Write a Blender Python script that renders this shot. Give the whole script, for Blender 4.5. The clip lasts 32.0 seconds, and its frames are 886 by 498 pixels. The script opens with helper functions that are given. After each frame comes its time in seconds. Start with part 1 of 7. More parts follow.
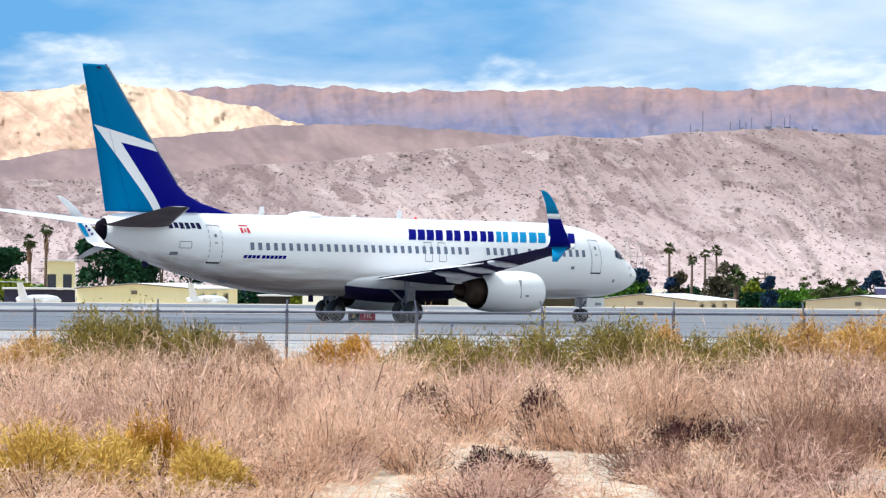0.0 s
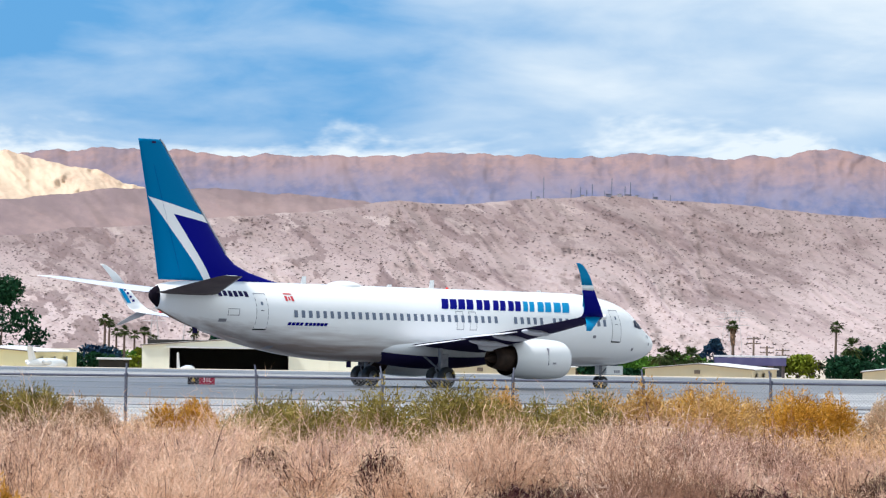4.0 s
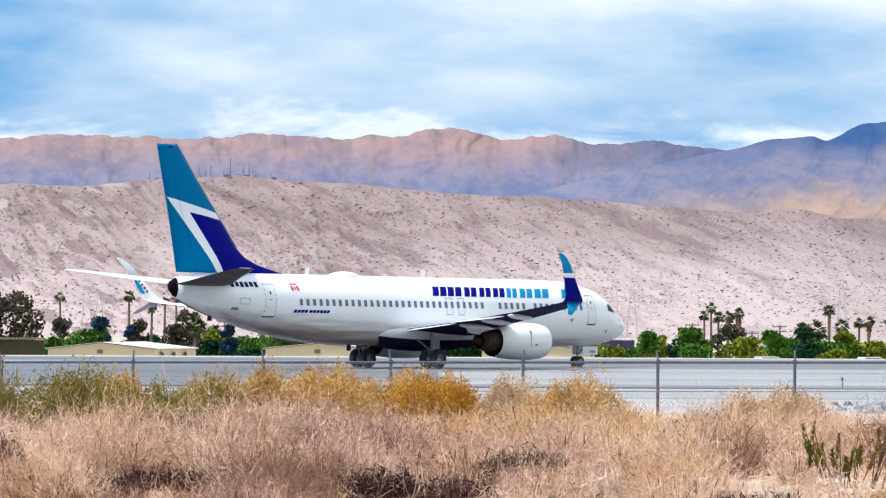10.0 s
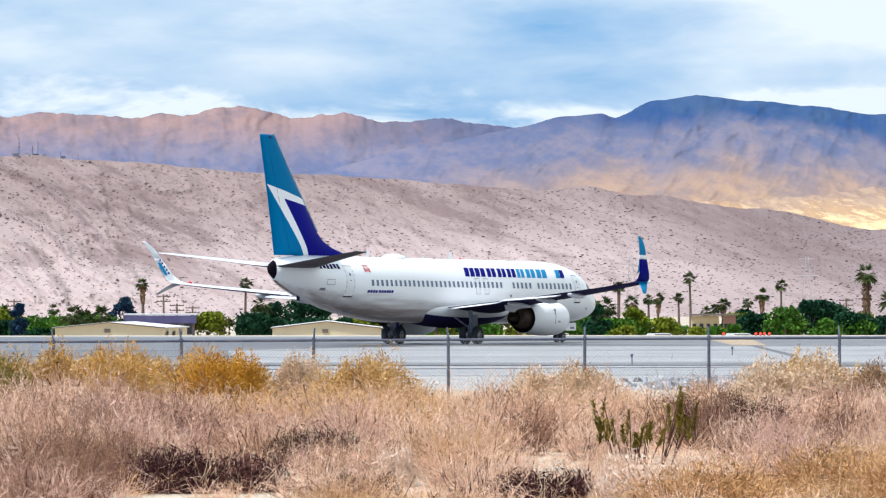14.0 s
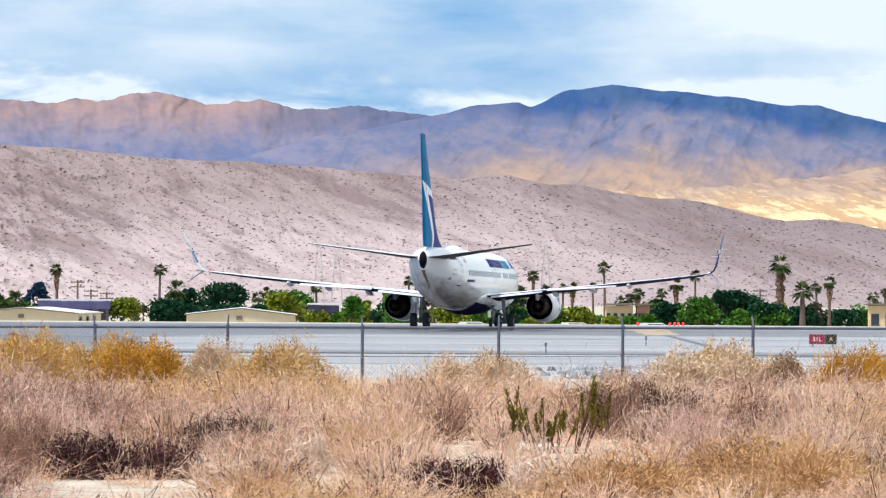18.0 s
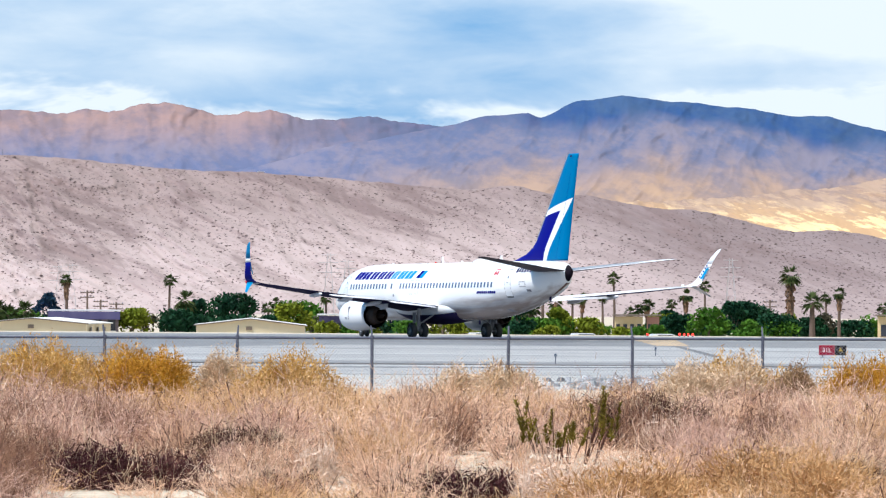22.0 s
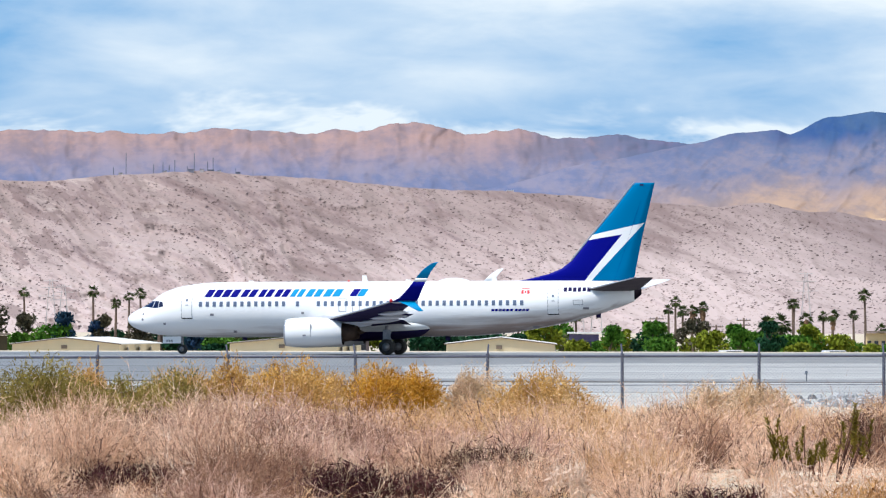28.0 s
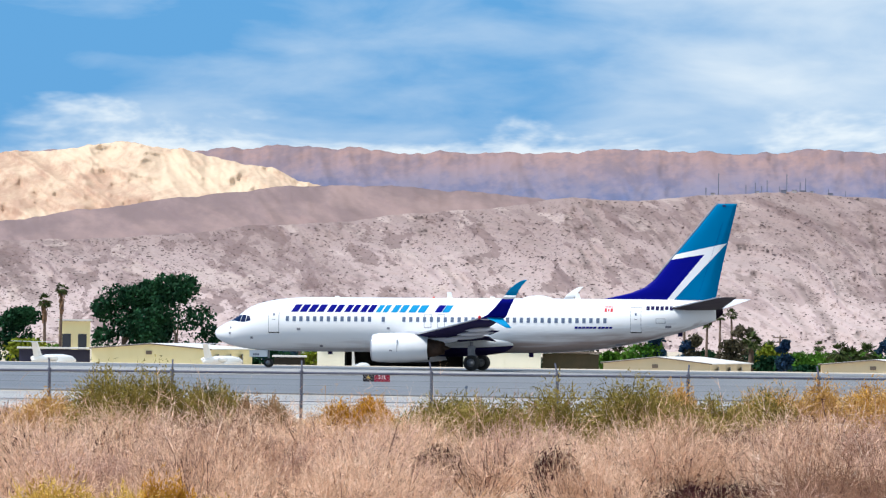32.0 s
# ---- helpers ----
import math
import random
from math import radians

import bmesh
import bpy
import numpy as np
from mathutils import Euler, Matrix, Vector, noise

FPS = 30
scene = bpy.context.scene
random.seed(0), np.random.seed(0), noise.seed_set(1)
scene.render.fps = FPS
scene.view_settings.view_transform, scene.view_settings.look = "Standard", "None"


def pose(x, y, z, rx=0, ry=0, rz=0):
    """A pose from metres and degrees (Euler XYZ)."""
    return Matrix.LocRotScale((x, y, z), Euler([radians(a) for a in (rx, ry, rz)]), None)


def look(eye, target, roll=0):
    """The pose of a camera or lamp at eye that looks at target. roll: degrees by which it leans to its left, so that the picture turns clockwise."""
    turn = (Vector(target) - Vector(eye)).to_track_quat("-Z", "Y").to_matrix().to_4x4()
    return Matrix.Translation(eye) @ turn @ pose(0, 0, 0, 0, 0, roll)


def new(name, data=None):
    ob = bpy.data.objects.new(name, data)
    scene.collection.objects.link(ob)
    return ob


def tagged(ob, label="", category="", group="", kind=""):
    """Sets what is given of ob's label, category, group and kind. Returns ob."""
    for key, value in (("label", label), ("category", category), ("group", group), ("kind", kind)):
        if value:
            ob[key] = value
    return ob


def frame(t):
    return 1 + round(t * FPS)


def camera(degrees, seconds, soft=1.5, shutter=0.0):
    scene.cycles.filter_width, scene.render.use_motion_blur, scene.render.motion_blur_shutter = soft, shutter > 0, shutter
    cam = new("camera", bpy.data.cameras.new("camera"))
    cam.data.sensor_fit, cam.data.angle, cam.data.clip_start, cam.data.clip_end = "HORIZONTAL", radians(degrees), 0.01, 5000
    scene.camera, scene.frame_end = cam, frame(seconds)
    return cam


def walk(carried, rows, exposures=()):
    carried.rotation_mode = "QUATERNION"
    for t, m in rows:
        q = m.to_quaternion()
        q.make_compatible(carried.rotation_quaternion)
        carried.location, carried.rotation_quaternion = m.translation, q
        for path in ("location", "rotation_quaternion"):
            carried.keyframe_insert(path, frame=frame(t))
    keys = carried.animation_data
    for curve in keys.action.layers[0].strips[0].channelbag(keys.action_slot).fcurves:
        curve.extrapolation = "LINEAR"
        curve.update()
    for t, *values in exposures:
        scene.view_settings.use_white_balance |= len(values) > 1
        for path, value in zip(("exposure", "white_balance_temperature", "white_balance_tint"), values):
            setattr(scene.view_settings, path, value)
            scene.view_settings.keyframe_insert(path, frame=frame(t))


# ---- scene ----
cam = camera(11.303, 32.0, soft=1.25)
EYE = Vector((0.0, 0.0, 2.387))

# seconds, pan to the right, tilt up, lean (degrees): the camera stands still and turns
PAN = [
    (0, -6.358, 0.345, 0.470),
    (0.5, -6.006, 0.580, 0.479),
    (1, -5.721, 0.738, 0.621),
    (1.5, -5.457, 0.867, 0.710),
    (2, -5.226, 0.917, 0.827),
    (2.5, -4.989, 0.949, 0.940),
    (3, -4.743, 1.005, 0.820),
    (3.5, -4.528, 1.111, 0.880),
    (5.5, -3.536, 1.323, 0.680),
    (6, -3.109, 1.311, 0.580),
    (6.5, -2.561, 1.264, 0.434),
    (7, -2.064, 1.238, 0.317),
    (7.5, -1.587, 1.225, 0.171),
    (8, -1.186, 1.248, 0.063),
    (8.5, -0.747, 1.215, 0.054),
    (9, -0.346, 1.189, 0.113),
    (9.5, 0.083, 1.125, 0.133),
    (10, 0.546, 1.003, 0.260),
    (10.5, 0.935, 0.899, 0.271),
    (11, 1.306, 0.847, 0.249),
    (11.5, 1.622, 0.782, 0.225),
    (12, 1.949, 0.758, 0.145),
    (12.5, 2.267, 0.745, 0.088),
    (13, 2.614, 0.754, 0.074),
    (13.5, 2.953, 0.759, -0.008),
    (14, 3.232, 0.727, -0.031),
    (14.5, 3.471, 0.668, -0.147),
    (16.5, 4.006, 0.633, -0.051),
    (17, 4.133, 0.661, 0.227),
    (17.5, 4.234, 0.640, 0.358),
    (18, 4.323, 0.576, 0.400),
    (18.5, 4.377, 0.505, 0.336),
    (19, 4.419, 0.478, 0.276),
    (19.5, 4.406, 0.525, 0.315),
    (20, 4.358, 0.619, 0.254),
    (20.5, 4.309, 0.695, 0.349),
    (21, 4.285, 0.755, 0.450),
    (21.5, 4.249, 0.729, 0.486),
    (22, 4.198, 0.712, 0.439),
    (22.5, 4.112, 0.630, 0.560),
    (23, 3.997, 0.642, 0.422),
    (23.5, 3.842, 0.686, 0.452),
    (24, 3.650, 0.757, 0.448),
    (24.5, 3.413, 0.830, 0.418),
    (26.5, 2.360, 0.981, 0.163),
    (27, 1.996, 0.946, 0.183),
    (27.5, 1.546, 0.943, 0.106),
    (28, 1.004, 0.932, 0.125),
    (28.5, 0.377, 0.911, 0.166),
    (29, -0.365, 0.881, 0.246),
    (29.5, -1.229, 0.835, 0.251),
    (30, -2.150, 0.805, 0.271),
    (30.5, -3.139, 0.803, 0.326),
    (31, -4.228, 0.856, 0.442),
    (31.5, -5.361, 0.987, 0.654),
    (32, -6.561, 1.133, 0.791),
]


def aim(pan, tilt, lean):
    p, t = radians(pan), radians(tilt)
    way = Vector((math.sin(p) * math.cos(t), math.cos(p) * math.cos(t), math.sin(t)))
    return look(EYE, EYE + way * 100, lean)


walk(cam, [(t, aim(p, q, r)) for t, p, q, r in PAN],
     [(0, 0.40, 6150, 10), (1, 0.38, 6150, 10), (3, 0.26, 6150, 10), (5, 0.31, 6150, 10), (6, 0.38, 6150, 10), (11, 0.34, 6150, 10), (19, 0.30, 6150, 10), (24, 0.32, 6150, 10), (27, 0.20, 6150, 10), (29, 0.33, 6150, 10), (31, 0.32, 6150, 10), (32, 0.21, 6150, 10)])

# seconds, place of the main gear on the ground, heading (degrees from +x)
TAXI = [
    (0, -29.08, 226.84, 50.68),
    (0.5, -28.17, 228.02, 50.65),
    (1, -27.12, 229.35, 50.67),
    (1.5, -26.08, 230.70, 50.65),
    (2, -24.97, 232.12, 50.50),
    (2.5, -23.84, 233.58, 50.46),
    (3, -22.66, 235.10, 50.41),
    (3.5, -21.40, 236.69, 50.14),
    (5.5, -15.89, 243.36, 47.83),
    (6, -14.36, 245.19, 47.09),
    (6.5, -12.79, 247.08, 46.45),
    (7, -11.19, 248.99, 46.03),
    (7.5, -9.46, 250.97, 45.82),
    (8, -7.71, 252.92, 45.63),
    (8.5, -5.89, 254.87, 45.52),
    (9, -3.98, 256.89, 45.49),
    (9.5, -2.08, 258.86, 45.51),
    (10, -0.14, 260.85, 45.62),
    (10.5, 1.85, 262.88, 45.88),
    (11, 3.87, 264.97, 46.37),
    (11.5, 5.89, 267.12, 47.18),
    (12, 7.86, 269.30, 48.29),
    (12.5, 9.78, 271.49, 49.57),
    (13, 11.61, 273.67, 51.07),
    (13.5, 13.35, 275.89, 52.83),
    (14, 15.04, 278.18, 54.83),
    (14.5, 16.60, 280.52, 57.14),
    (16.5, 21.51, 290.60, 68.23),
    (17, 22.42, 293.23, 71.22),
    (17.5, 23.24, 295.96, 74.14),
    (18, 23.90, 298.61, 77.27),
    (18.5, 24.40, 301.06, 80.76),
    (19, 24.76, 303.26, 84.55),
    (19.5, 24.94, 305.15, 88.55),
    (20, 24.95, 306.81, 92.45),
    (20.5, 24.87, 308.32, 96.84),
    (21, 24.65, 309.79, 101.45),
    (21.5, 24.30, 311.17, 106.03),
    (22, 23.82, 312.48, 110.81),
    (22.5, 23.18, 313.78, 116.07),
    (23, 22.43, 315.06, 121.24),
    (23.5, 21.50, 316.38, 126.47),
    (24, 20.34, 317.73, 131.99),
    (24.5, 18.90, 319.12, 137.73),
    (26.5, 10.82, 323.63, 160.15),
    (27, 8.14, 324.47, 164.43),
    (27.5, 5.26, 325.18, 168.14),
    (28, 2.10, 325.79, 171.03),
    (28.5, -1.35, 326.30, 173.33),
    (29, -5.02, 326.72, 175.07),
    (29.5, -9.04, 327.10, 176.13),
    (30, -13.40, 327.44, 177.14),
    (30.5, -18.14, 327.72, 177.83),
    (31, -23.29, 327.98, 178.22),
    (31.5, -28.86, 328.24, 178.29),
    (32, -35.14, 328.47, 178.49),
]

# ---------------------------------------------------------------- light
world = bpy.data.worlds.new("sky")
scene.world = world
world.use_nodes = True
wn, wl = world.node_tree.nodes, world.node_tree.links
wn.clear()
SUN_EL, SUN_AZ = radians(55), radians(-116)     # azimuth from +y, clockwise
sky = wn.new("ShaderNodeTexSky")
sky.sky_type, sky.sun_disc = "NISHITA", False
sky.sun_elevation, sky.sun_rotation = SUN_EL, SUN_AZ
sky.air_density, sky.dust_density, sky.ozone_density = 1.0, 0.6, 2.0
wco = wn.new("ShaderNodeTexCoord")


def wmath(op, a, b, c=None):
    k = wn.new("ShaderNodeMath")
    k.operation = op
    for i, v in enumerate((a, b, c)):
        if isinstance(v, (int, float)):
            k.inputs[i].default_value = v
        elif v is not None:
            wl.new(v, k.inputs[i])
    return k.outputs[0]


def wspan(v, a, b, to0=0.0, to1=1.0):
    k = wn.new("ShaderNodeMapRange")
    k.interpolation_type = "SMOOTHSTEP"
    for key, q in (("From Min", a), ("From Max", b), ("To Min", to0), ("To Max", to1)):
        k.inputs[key].default_value = q
    wl.new(v, k.inputs[0])
    return k.outputs[0]


def wtex(scale, detail, rough, stretch, shift=0.0):
    mp = wn.new("ShaderNodeMapping")
    mp.inputs["Scale"].default_value, mp.inputs["Location"].default_value = stretch, (shift, 0, shift)
    wl.new(wco.outputs["Generated"], mp.inputs["Vector"])
    k = wn.new("ShaderNodeTexNoise")
    k.inputs["Scale"].default_value, k.inputs["Detail"].default_value = scale, detail
    k.inputs["Roughness"].default_value, k.inputs["Distortion"].default_value = rough, 0.3
    wl.new(mp.outputs[0], k.inputs["Vector"])
    return k.outputs["Fac"]


wsep = wn.new("ShaderNodeSeparateXYZ")
wl.new(wco.outputs["Generated"], wsep.inputs[0])
WX, WZ = wsep.outputs["X"], wsep.outputs["Z"]
veil = wtex(8.0, 5.0, 0.45, (1, 1, 4))                      # broad veils of cloud
wisp = wtex(30.0, 6.0, 0.55, (1, 1, 3.2), 0.3)              # ragged pieces within them
amount = wmath("MULTIPLY_ADD", WX, 0.85, veil)               # thicker from west to east
amount = wmath("MULTIPLY_ADD", wmath("SUBTRACT", wisp, 0.5), 0.36, amount)
amount = wmath("MULTIPLY_ADD", wmath("MINIMUM", wmath("ADD", WX, 0.10), 0.0), 1.25, amount)   # clearer in the far west
lump = wtex(22.0, 5.0, 0.6, (1, 1, 3.0), 1.7)
top_z = wmath("MULTIPLY_ADD", lump, 0.04, 0.0225)          # a lumpy bright bank low over the ridges
low_bank = wspan(wmath("SUBTRACT", WZ, top_z), -0.004, 0.005, 0.34, 0.0)
band = wspan(WZ, 0.042, 0.064, -0.06, 0.02)
high = wmath("MULTIPLY", wspan(WX, -0.02, 0.02, 0.0, 0.2), wspan(wmath("MULTIPLY_ADD", lump, 0.03, WZ), 0.074, 0.098))   # white clouds above the eastern half
amount = wmath("ADD", wmath("ADD", wmath("ADD", amount, low_bank), band), high)
wramp = wn.new("ShaderNodeValToRGB")
wramp.color_ramp.elements[0].position, wramp.color_ramp.elements[1].position = 0.27, 0.68
wl.new(amount, wramp.inputs[0])
blue = wn.new("ShaderNodeMix")
blue.data_type = "RGBA"
blue.inputs["Factor"].default_value = 0.9
wl.new(sky.outputs[0], blue.inputs["A"])
blue.inputs["B"].default_value = (1.05, 3.6, 6.9, 1)
cloud = wn.new("ShaderNodeMix")
cloud.data_type = "RGBA"
wl.new(wramp.outputs[0], cloud.inputs["Factor"])
wl.new(blue.outputs["Result"], cloud.inputs["A"])
cloud.inputs["B"].default_value = (7.9, 8.6, 8.9, 1)
wbg = wn.new("ShaderNodeBackground")
wbg.inputs["Strength"].default_value = 0.09
wl.new(cloud.outputs["Result"], wbg.inputs[0])
wout = wn.new("ShaderNodeOutputWorld")
wl.new(wbg.outputs[0], wout.inputs[0])

sun = new("sun", bpy.data.lights.new("sun", "SUN"))
sun.data.energy, sun.data.angle, sun.data.color = 4.5, radians(7), (1.0, 0.945, 0.88)
toward = Vector((math.sin(SUN_AZ) * math.cos(SUN_EL), math.cos(SUN_AZ) * math.cos(SUN_EL), math.sin(SUN_EL)))
sun.matrix_world = look(toward * 300, (0, 0, 0))

# ---------------------------------------------------------------- materials


def shade(name, base, other=None, scale=1.0, rough=0.6, metal=0.0, fine=None, bump=0.0, island=0.0, obj=0.0,
          coat=0.0, emit=None, strength=0.0, stretch=(1, 1, 1), glossy=0.5):
    """Principled material: two colours mixed by a broad noise, a finer grain, and per-piece variation."""
    m = bpy.data.materials.new(name)
    m.use_nodes = True
    n, l = m.node_tree.nodes, m.node_tree.links
    b = n["Principled BSDF"]
    b.inputs["Roughness"].default_value, b.inputs["Metallic"].default_value = rough, metal
    b.inputs["Specular IOR Level"].default_value = glossy
    b.inputs["Coat Weight"].default_value = coat
    b.inputs["Coat Roughness"].default_value = 0.08
    if emit:
        b.inputs["Emission Color"].default_value = emit
        b.inputs["Emission Strength"].default_value = strength
    co = n.new("ShaderNodeTexCoord")
    mp = n.new("ShaderNodeMapping")
    mp.inputs["Scale"].default_value = stretch
    l.new(co.outputs["Object"], mp.inputs["Vector"])
    last = None
    if other is None:
        b.inputs["Base Color"].default_value = base
        rgb = n.new("ShaderNodeRGB")
        rgb.outputs[0].default_value = base
        last = rgb.outputs[0]
    else:
        t = n.new("ShaderNodeTexNoise")
        t.inputs["Scale"].default_value, t.inputs["Detail"].default_value = scale, 6
        t.inputs["Roughness"].default_value = 0.6
        l.new(mp.outputs[0], t.inputs["Vector"])
        r = n.new("ShaderNodeValToRGB")
        r.color_ramp.elements[0].position, r.color_ramp.elements[1].position = 0.35, 0.65
        r.color_ramp.elements[0].color, r.color_ramp.elements[1].color = base, other
        l.new(t.outputs["Fac"], r.inputs[0])
        last = r.outputs[0]
    gain = None
    if fine:
        t2 = n.new("ShaderNodeTexNoise")
        t2.inputs["Scale"].default_value, t2.inputs["Detail"].default_value = fine, 4
        l.new(mp.outputs[0], t2.inputs["Vector"])
        mr = n.new("ShaderNodeMapRange")
        mr.inputs["From Min"].default_value, mr.inputs["From Max"].default_value = 0.3, 0.7
        mr.inputs["To Min"].default_value, mr.inputs["To Max"].default_value = 0.78, 1.2
        l.new(t2.outputs["Fac"], mr.inputs[0])
        gain = mr.outputs[0]
        if bump:
            bp = n.new("ShaderNodeBump")
            bp.inputs["Strength"].default_value, bp.inputs["Distance"].default_value = 0.5, bump
            l.new(t2.outputs["Fac"], bp.inputs["Height"])
            l.new(bp.outputs[0], b.inputs["Normal"])
    for amount, kind in ((island, "ShaderNodeNewGeometry"), (obj, "ShaderNodeObjectInfo")):
        if not amount:
            continue
        g = n.new(kind)
        mr = n.new("ShaderNodeMapRange")
        mr.inputs["To Min"].default_value, mr.inputs["To Max"].default_value = 1 - amount, 1 + amount
        l.new(g.outputs["Random Per Island" if island and kind.endswith("Geometry") else "Random"], mr.inputs[0])
        if gain is None:
            gain = mr.outputs[0]
        else:
            mm = n.new("ShaderNodeMath")
            mm.operation = "MULTIPLY"
            l.new(gain, mm.inputs[0]), l.new(mr.outputs[0], mm.inputs[1])
            gain = mm.outputs[0]
    if gain is not None:
        vm = n.new("ShaderNodeVectorMath")
        vm.operation = "SCALE"
        l.new(last, vm.inputs[0]), l.new(gain, vm.inputs["Scale"])
        last = vm.outputs[0]
    if other is not None or gain is not None:
        l.new(last, b.inputs["Base Color"])
    return m

def rgb(r, g, b):
    return (r, g, b, 1)


SAND = shade("desert sand", rgb(0.40, 0.325, 0.235), rgb(0.52, 0.445, 0.345), 0.15, 0.95, fine=2.0, bump=0.02)
GRAVEL = shade("pale gravel", rgb(0.228, 0.224, 0.22), rgb(0.35, 0.342, 0.334), 0.6, 0.95, fine=3.0, bump=0.05)
ASPHALT = shade("weathered asphalt", rgb(0.118, 0.118, 0.124), rgb(0.175, 0.172, 0.176), 0.05, 0.5, fine=0.6, stretch=(0.15, 1, 1))
CONCRETE = shade("pale concrete", rgb(0.274, 0.27, 0.266), rgb(0.365, 0.361, 0.357), 0.08, 0.85, fine=0.5, stretch=(0.2, 1, 1))
YELLOW_LINE = shade("worn tan paint", rgb(0.46, 0.33, 0.20), rgb(0.40, 0.30, 0.2), 0.5, 0.8)
TAR = shade("dark joint sealant", rgb(0.0912, 0.0912, 0.0988), rgb(0.152, 0.152, 0.152), 0.5, 0.8)
HILL_SCRUB = shade("dry scrub", rgb(0.095, 0.066, 0.064), rgb(0.15, 0.105, 0.10), 0.02, 0.95, island=0.3)
GALV = shade("galvanised steel", rgb(0.065, 0.07, 0.105), rgb(0.105, 0.11, 0.145), 3.0, 0.6, glossy=0.3)
WIRE = shade("grey wire mesh", rgb(0.26, 0.27, 0.30), None, rough=0.6)

WHITE = shade("glossy white aircraft paint", rgb(0.824, 0.824, 0.824), rgb(0.793, 0.793, 0.788), 0.35, 0.25, coat=0.3)
GREY_WING = shade("light grey wing paint", rgb(0.66, 0.66, 0.70), rgb(0.60, 0.60, 0.64), 0.6, 0.4)
# undersides far darker than their grey paint: shade put into the colour
DARK_WING = shade("flap and wing underside darkened as shade", rgb(0.016, 0.012, 0.058), rgb(0.026, 0.020, 0.076), 0.8, 0.75, glossy=0.08)
STAB_UNDER = shade("stabiliser underside darkened as shade", rgb(0.068, 0.055, 0.066), rgb(0.10, 0.082, 0.088), 0.8, 0.7, glossy=0.1)
METAL = shade("bare polished metal", rgb(0.42, 0.42, 0.45), rgb(0.34, 0.34, 0.37), 2.0, 0.35, 0.5)
EXHAUST = shade("heat-stained metal", rgb(0.035, 0.022, 0.016), rgb(0.075, 0.045, 0.03), 2.5, 0.6, glossy=0.2)
BLACK = shade("black interior", rgb(0.008, 0.008, 0.010), None, rough=0.8, glossy=0.05)
RUBBER = shade("black rubber", rgb(0.018, 0.018, 0.02), rgb(0.03, 0.03, 0.03), 6.0, 0.75)
NAVY = shade("navy blue paint", rgb(0.003, 0.004, 0.17), None, rough=0.5, glossy=0.03)
TEAL = shade("teal blue paint", rgb(0.004, 0.23, 0.47), None, rough=0.5, glossy=0.1)
RED = shade("red paint", rgb(0.55, 0.02, 0.03), None, rough=0.4)
SEAM = shade("grey panel seam", rgb(0.20, 0.20, 0.23), None, rough=0.5)
CABIN = shade("dark cabin window glass", rgb(0.12, 0.15, 0.22), None, rough=0.15)
COCKPIT = shade("cockpit glass", rgb(0.006, 0.014, 0.05), None, rough=0.3, glossy=0.08)
LENS = shade("clear lamp cover", rgb(0.85, 0.85, 0.85), None, rough=0.1)
RIM = shade("grey wheel rim", rgb(0.42, 0.42, 0.44), None, rough=0.4, metal=0.4)
STRUT = shade("grey landing gear steel", rgb(0.30, 0.30, 0.32), rgb(0.2, 0.2, 0.22), 4.0, 0.4, 0.4)


def fin_paint():
    """White fin paint with a teal field and a navy field, split by the two arms of an arrow."""
    m = bpy.data.materials.new("fin livery paint")
    m.use_nodes = True
    n, l = m.node_tree.nodes, m.node_tree.links
    b = n["Principled BSDF"]
    b.inputs["Roughness"].default_value, b.inputs["Specular IOR Level"].default_value = 0.4, 0.03
    co = n.new("ShaderNodeTexCoord")
    sp = n.new("ShaderNodeSeparateXYZ")
    l.new(co.outputs["Object"], sp.inputs[0])

    def math_node(op, a, bb):
        k = n.new("ShaderNodeMath")
        k.operation = op
        for i, v in enumerate((a, bb)):
            if isinstance(v, (int, float)):
                k.inputs[i].default_value = v
            else:
                l.new(v, k.inputs[i])
        return k.outputs[0]

    def beyond(p, q):
        """1 on the left of the line from p to q in the (aft, up) plane."""
        (x0, z0), (x1, z1) = p, q
        dx, dz = x1 - x0, z1 - z0
        side = math_node("SUBTRACT", math_node("MULTIPLY", math_node("SUBTRACT", sp.outputs["Z"], z0), dx),
                         math_node("MULTIPLY", math_node("SUBTRACT", math_node("SUBTRACT", 19.65, sp.outputs["X"]), x0), dz))
        return math_node("GREATER_THAN", side, 0.0)

    tip, upper, lower, inner, inner_foot, outer_foot = (38.05, 9.46), (34.15, 8.58), (33.86, 8.21), (36.43, 8.63), (33.7, 5.3), (34.15, 5.25)
    above = beyond(upper, tip)
    behind = math_node("SUBTRACT", 1.0, beyond(outer_foot, tip))
    teal = math_node("MAXIMUM", above, behind)
    navy = math_node("MULTIPLY", math_node("SUBTRACT", 1.0, beyond(lower, inner)), beyond(inner_foot, inner))
    m1, m2 = n.new("ShaderNodeMix"), n.new("ShaderNodeMix")
    for k in (m1, m2):
        k.data_type = "RGBA"
    m1.inputs["A"].default_value, m1.inputs["B"].default_value = (0.8, 0.8, 0.8, 1), (0.002, 0.15, 0.335, 1)
    l.new(teal, m1.inputs["Factor"])
    l.new(m1.outputs["Result"], m2.inputs["A"])
    m2.inputs["B"].default_value = (0.003, 0.004, 0.19, 1)
    l.new(navy, m2.inputs["Factor"])
    l.new(m2.outputs["Result"], b.inputs["Base Color"])
    return m


FIN = fin_paint()


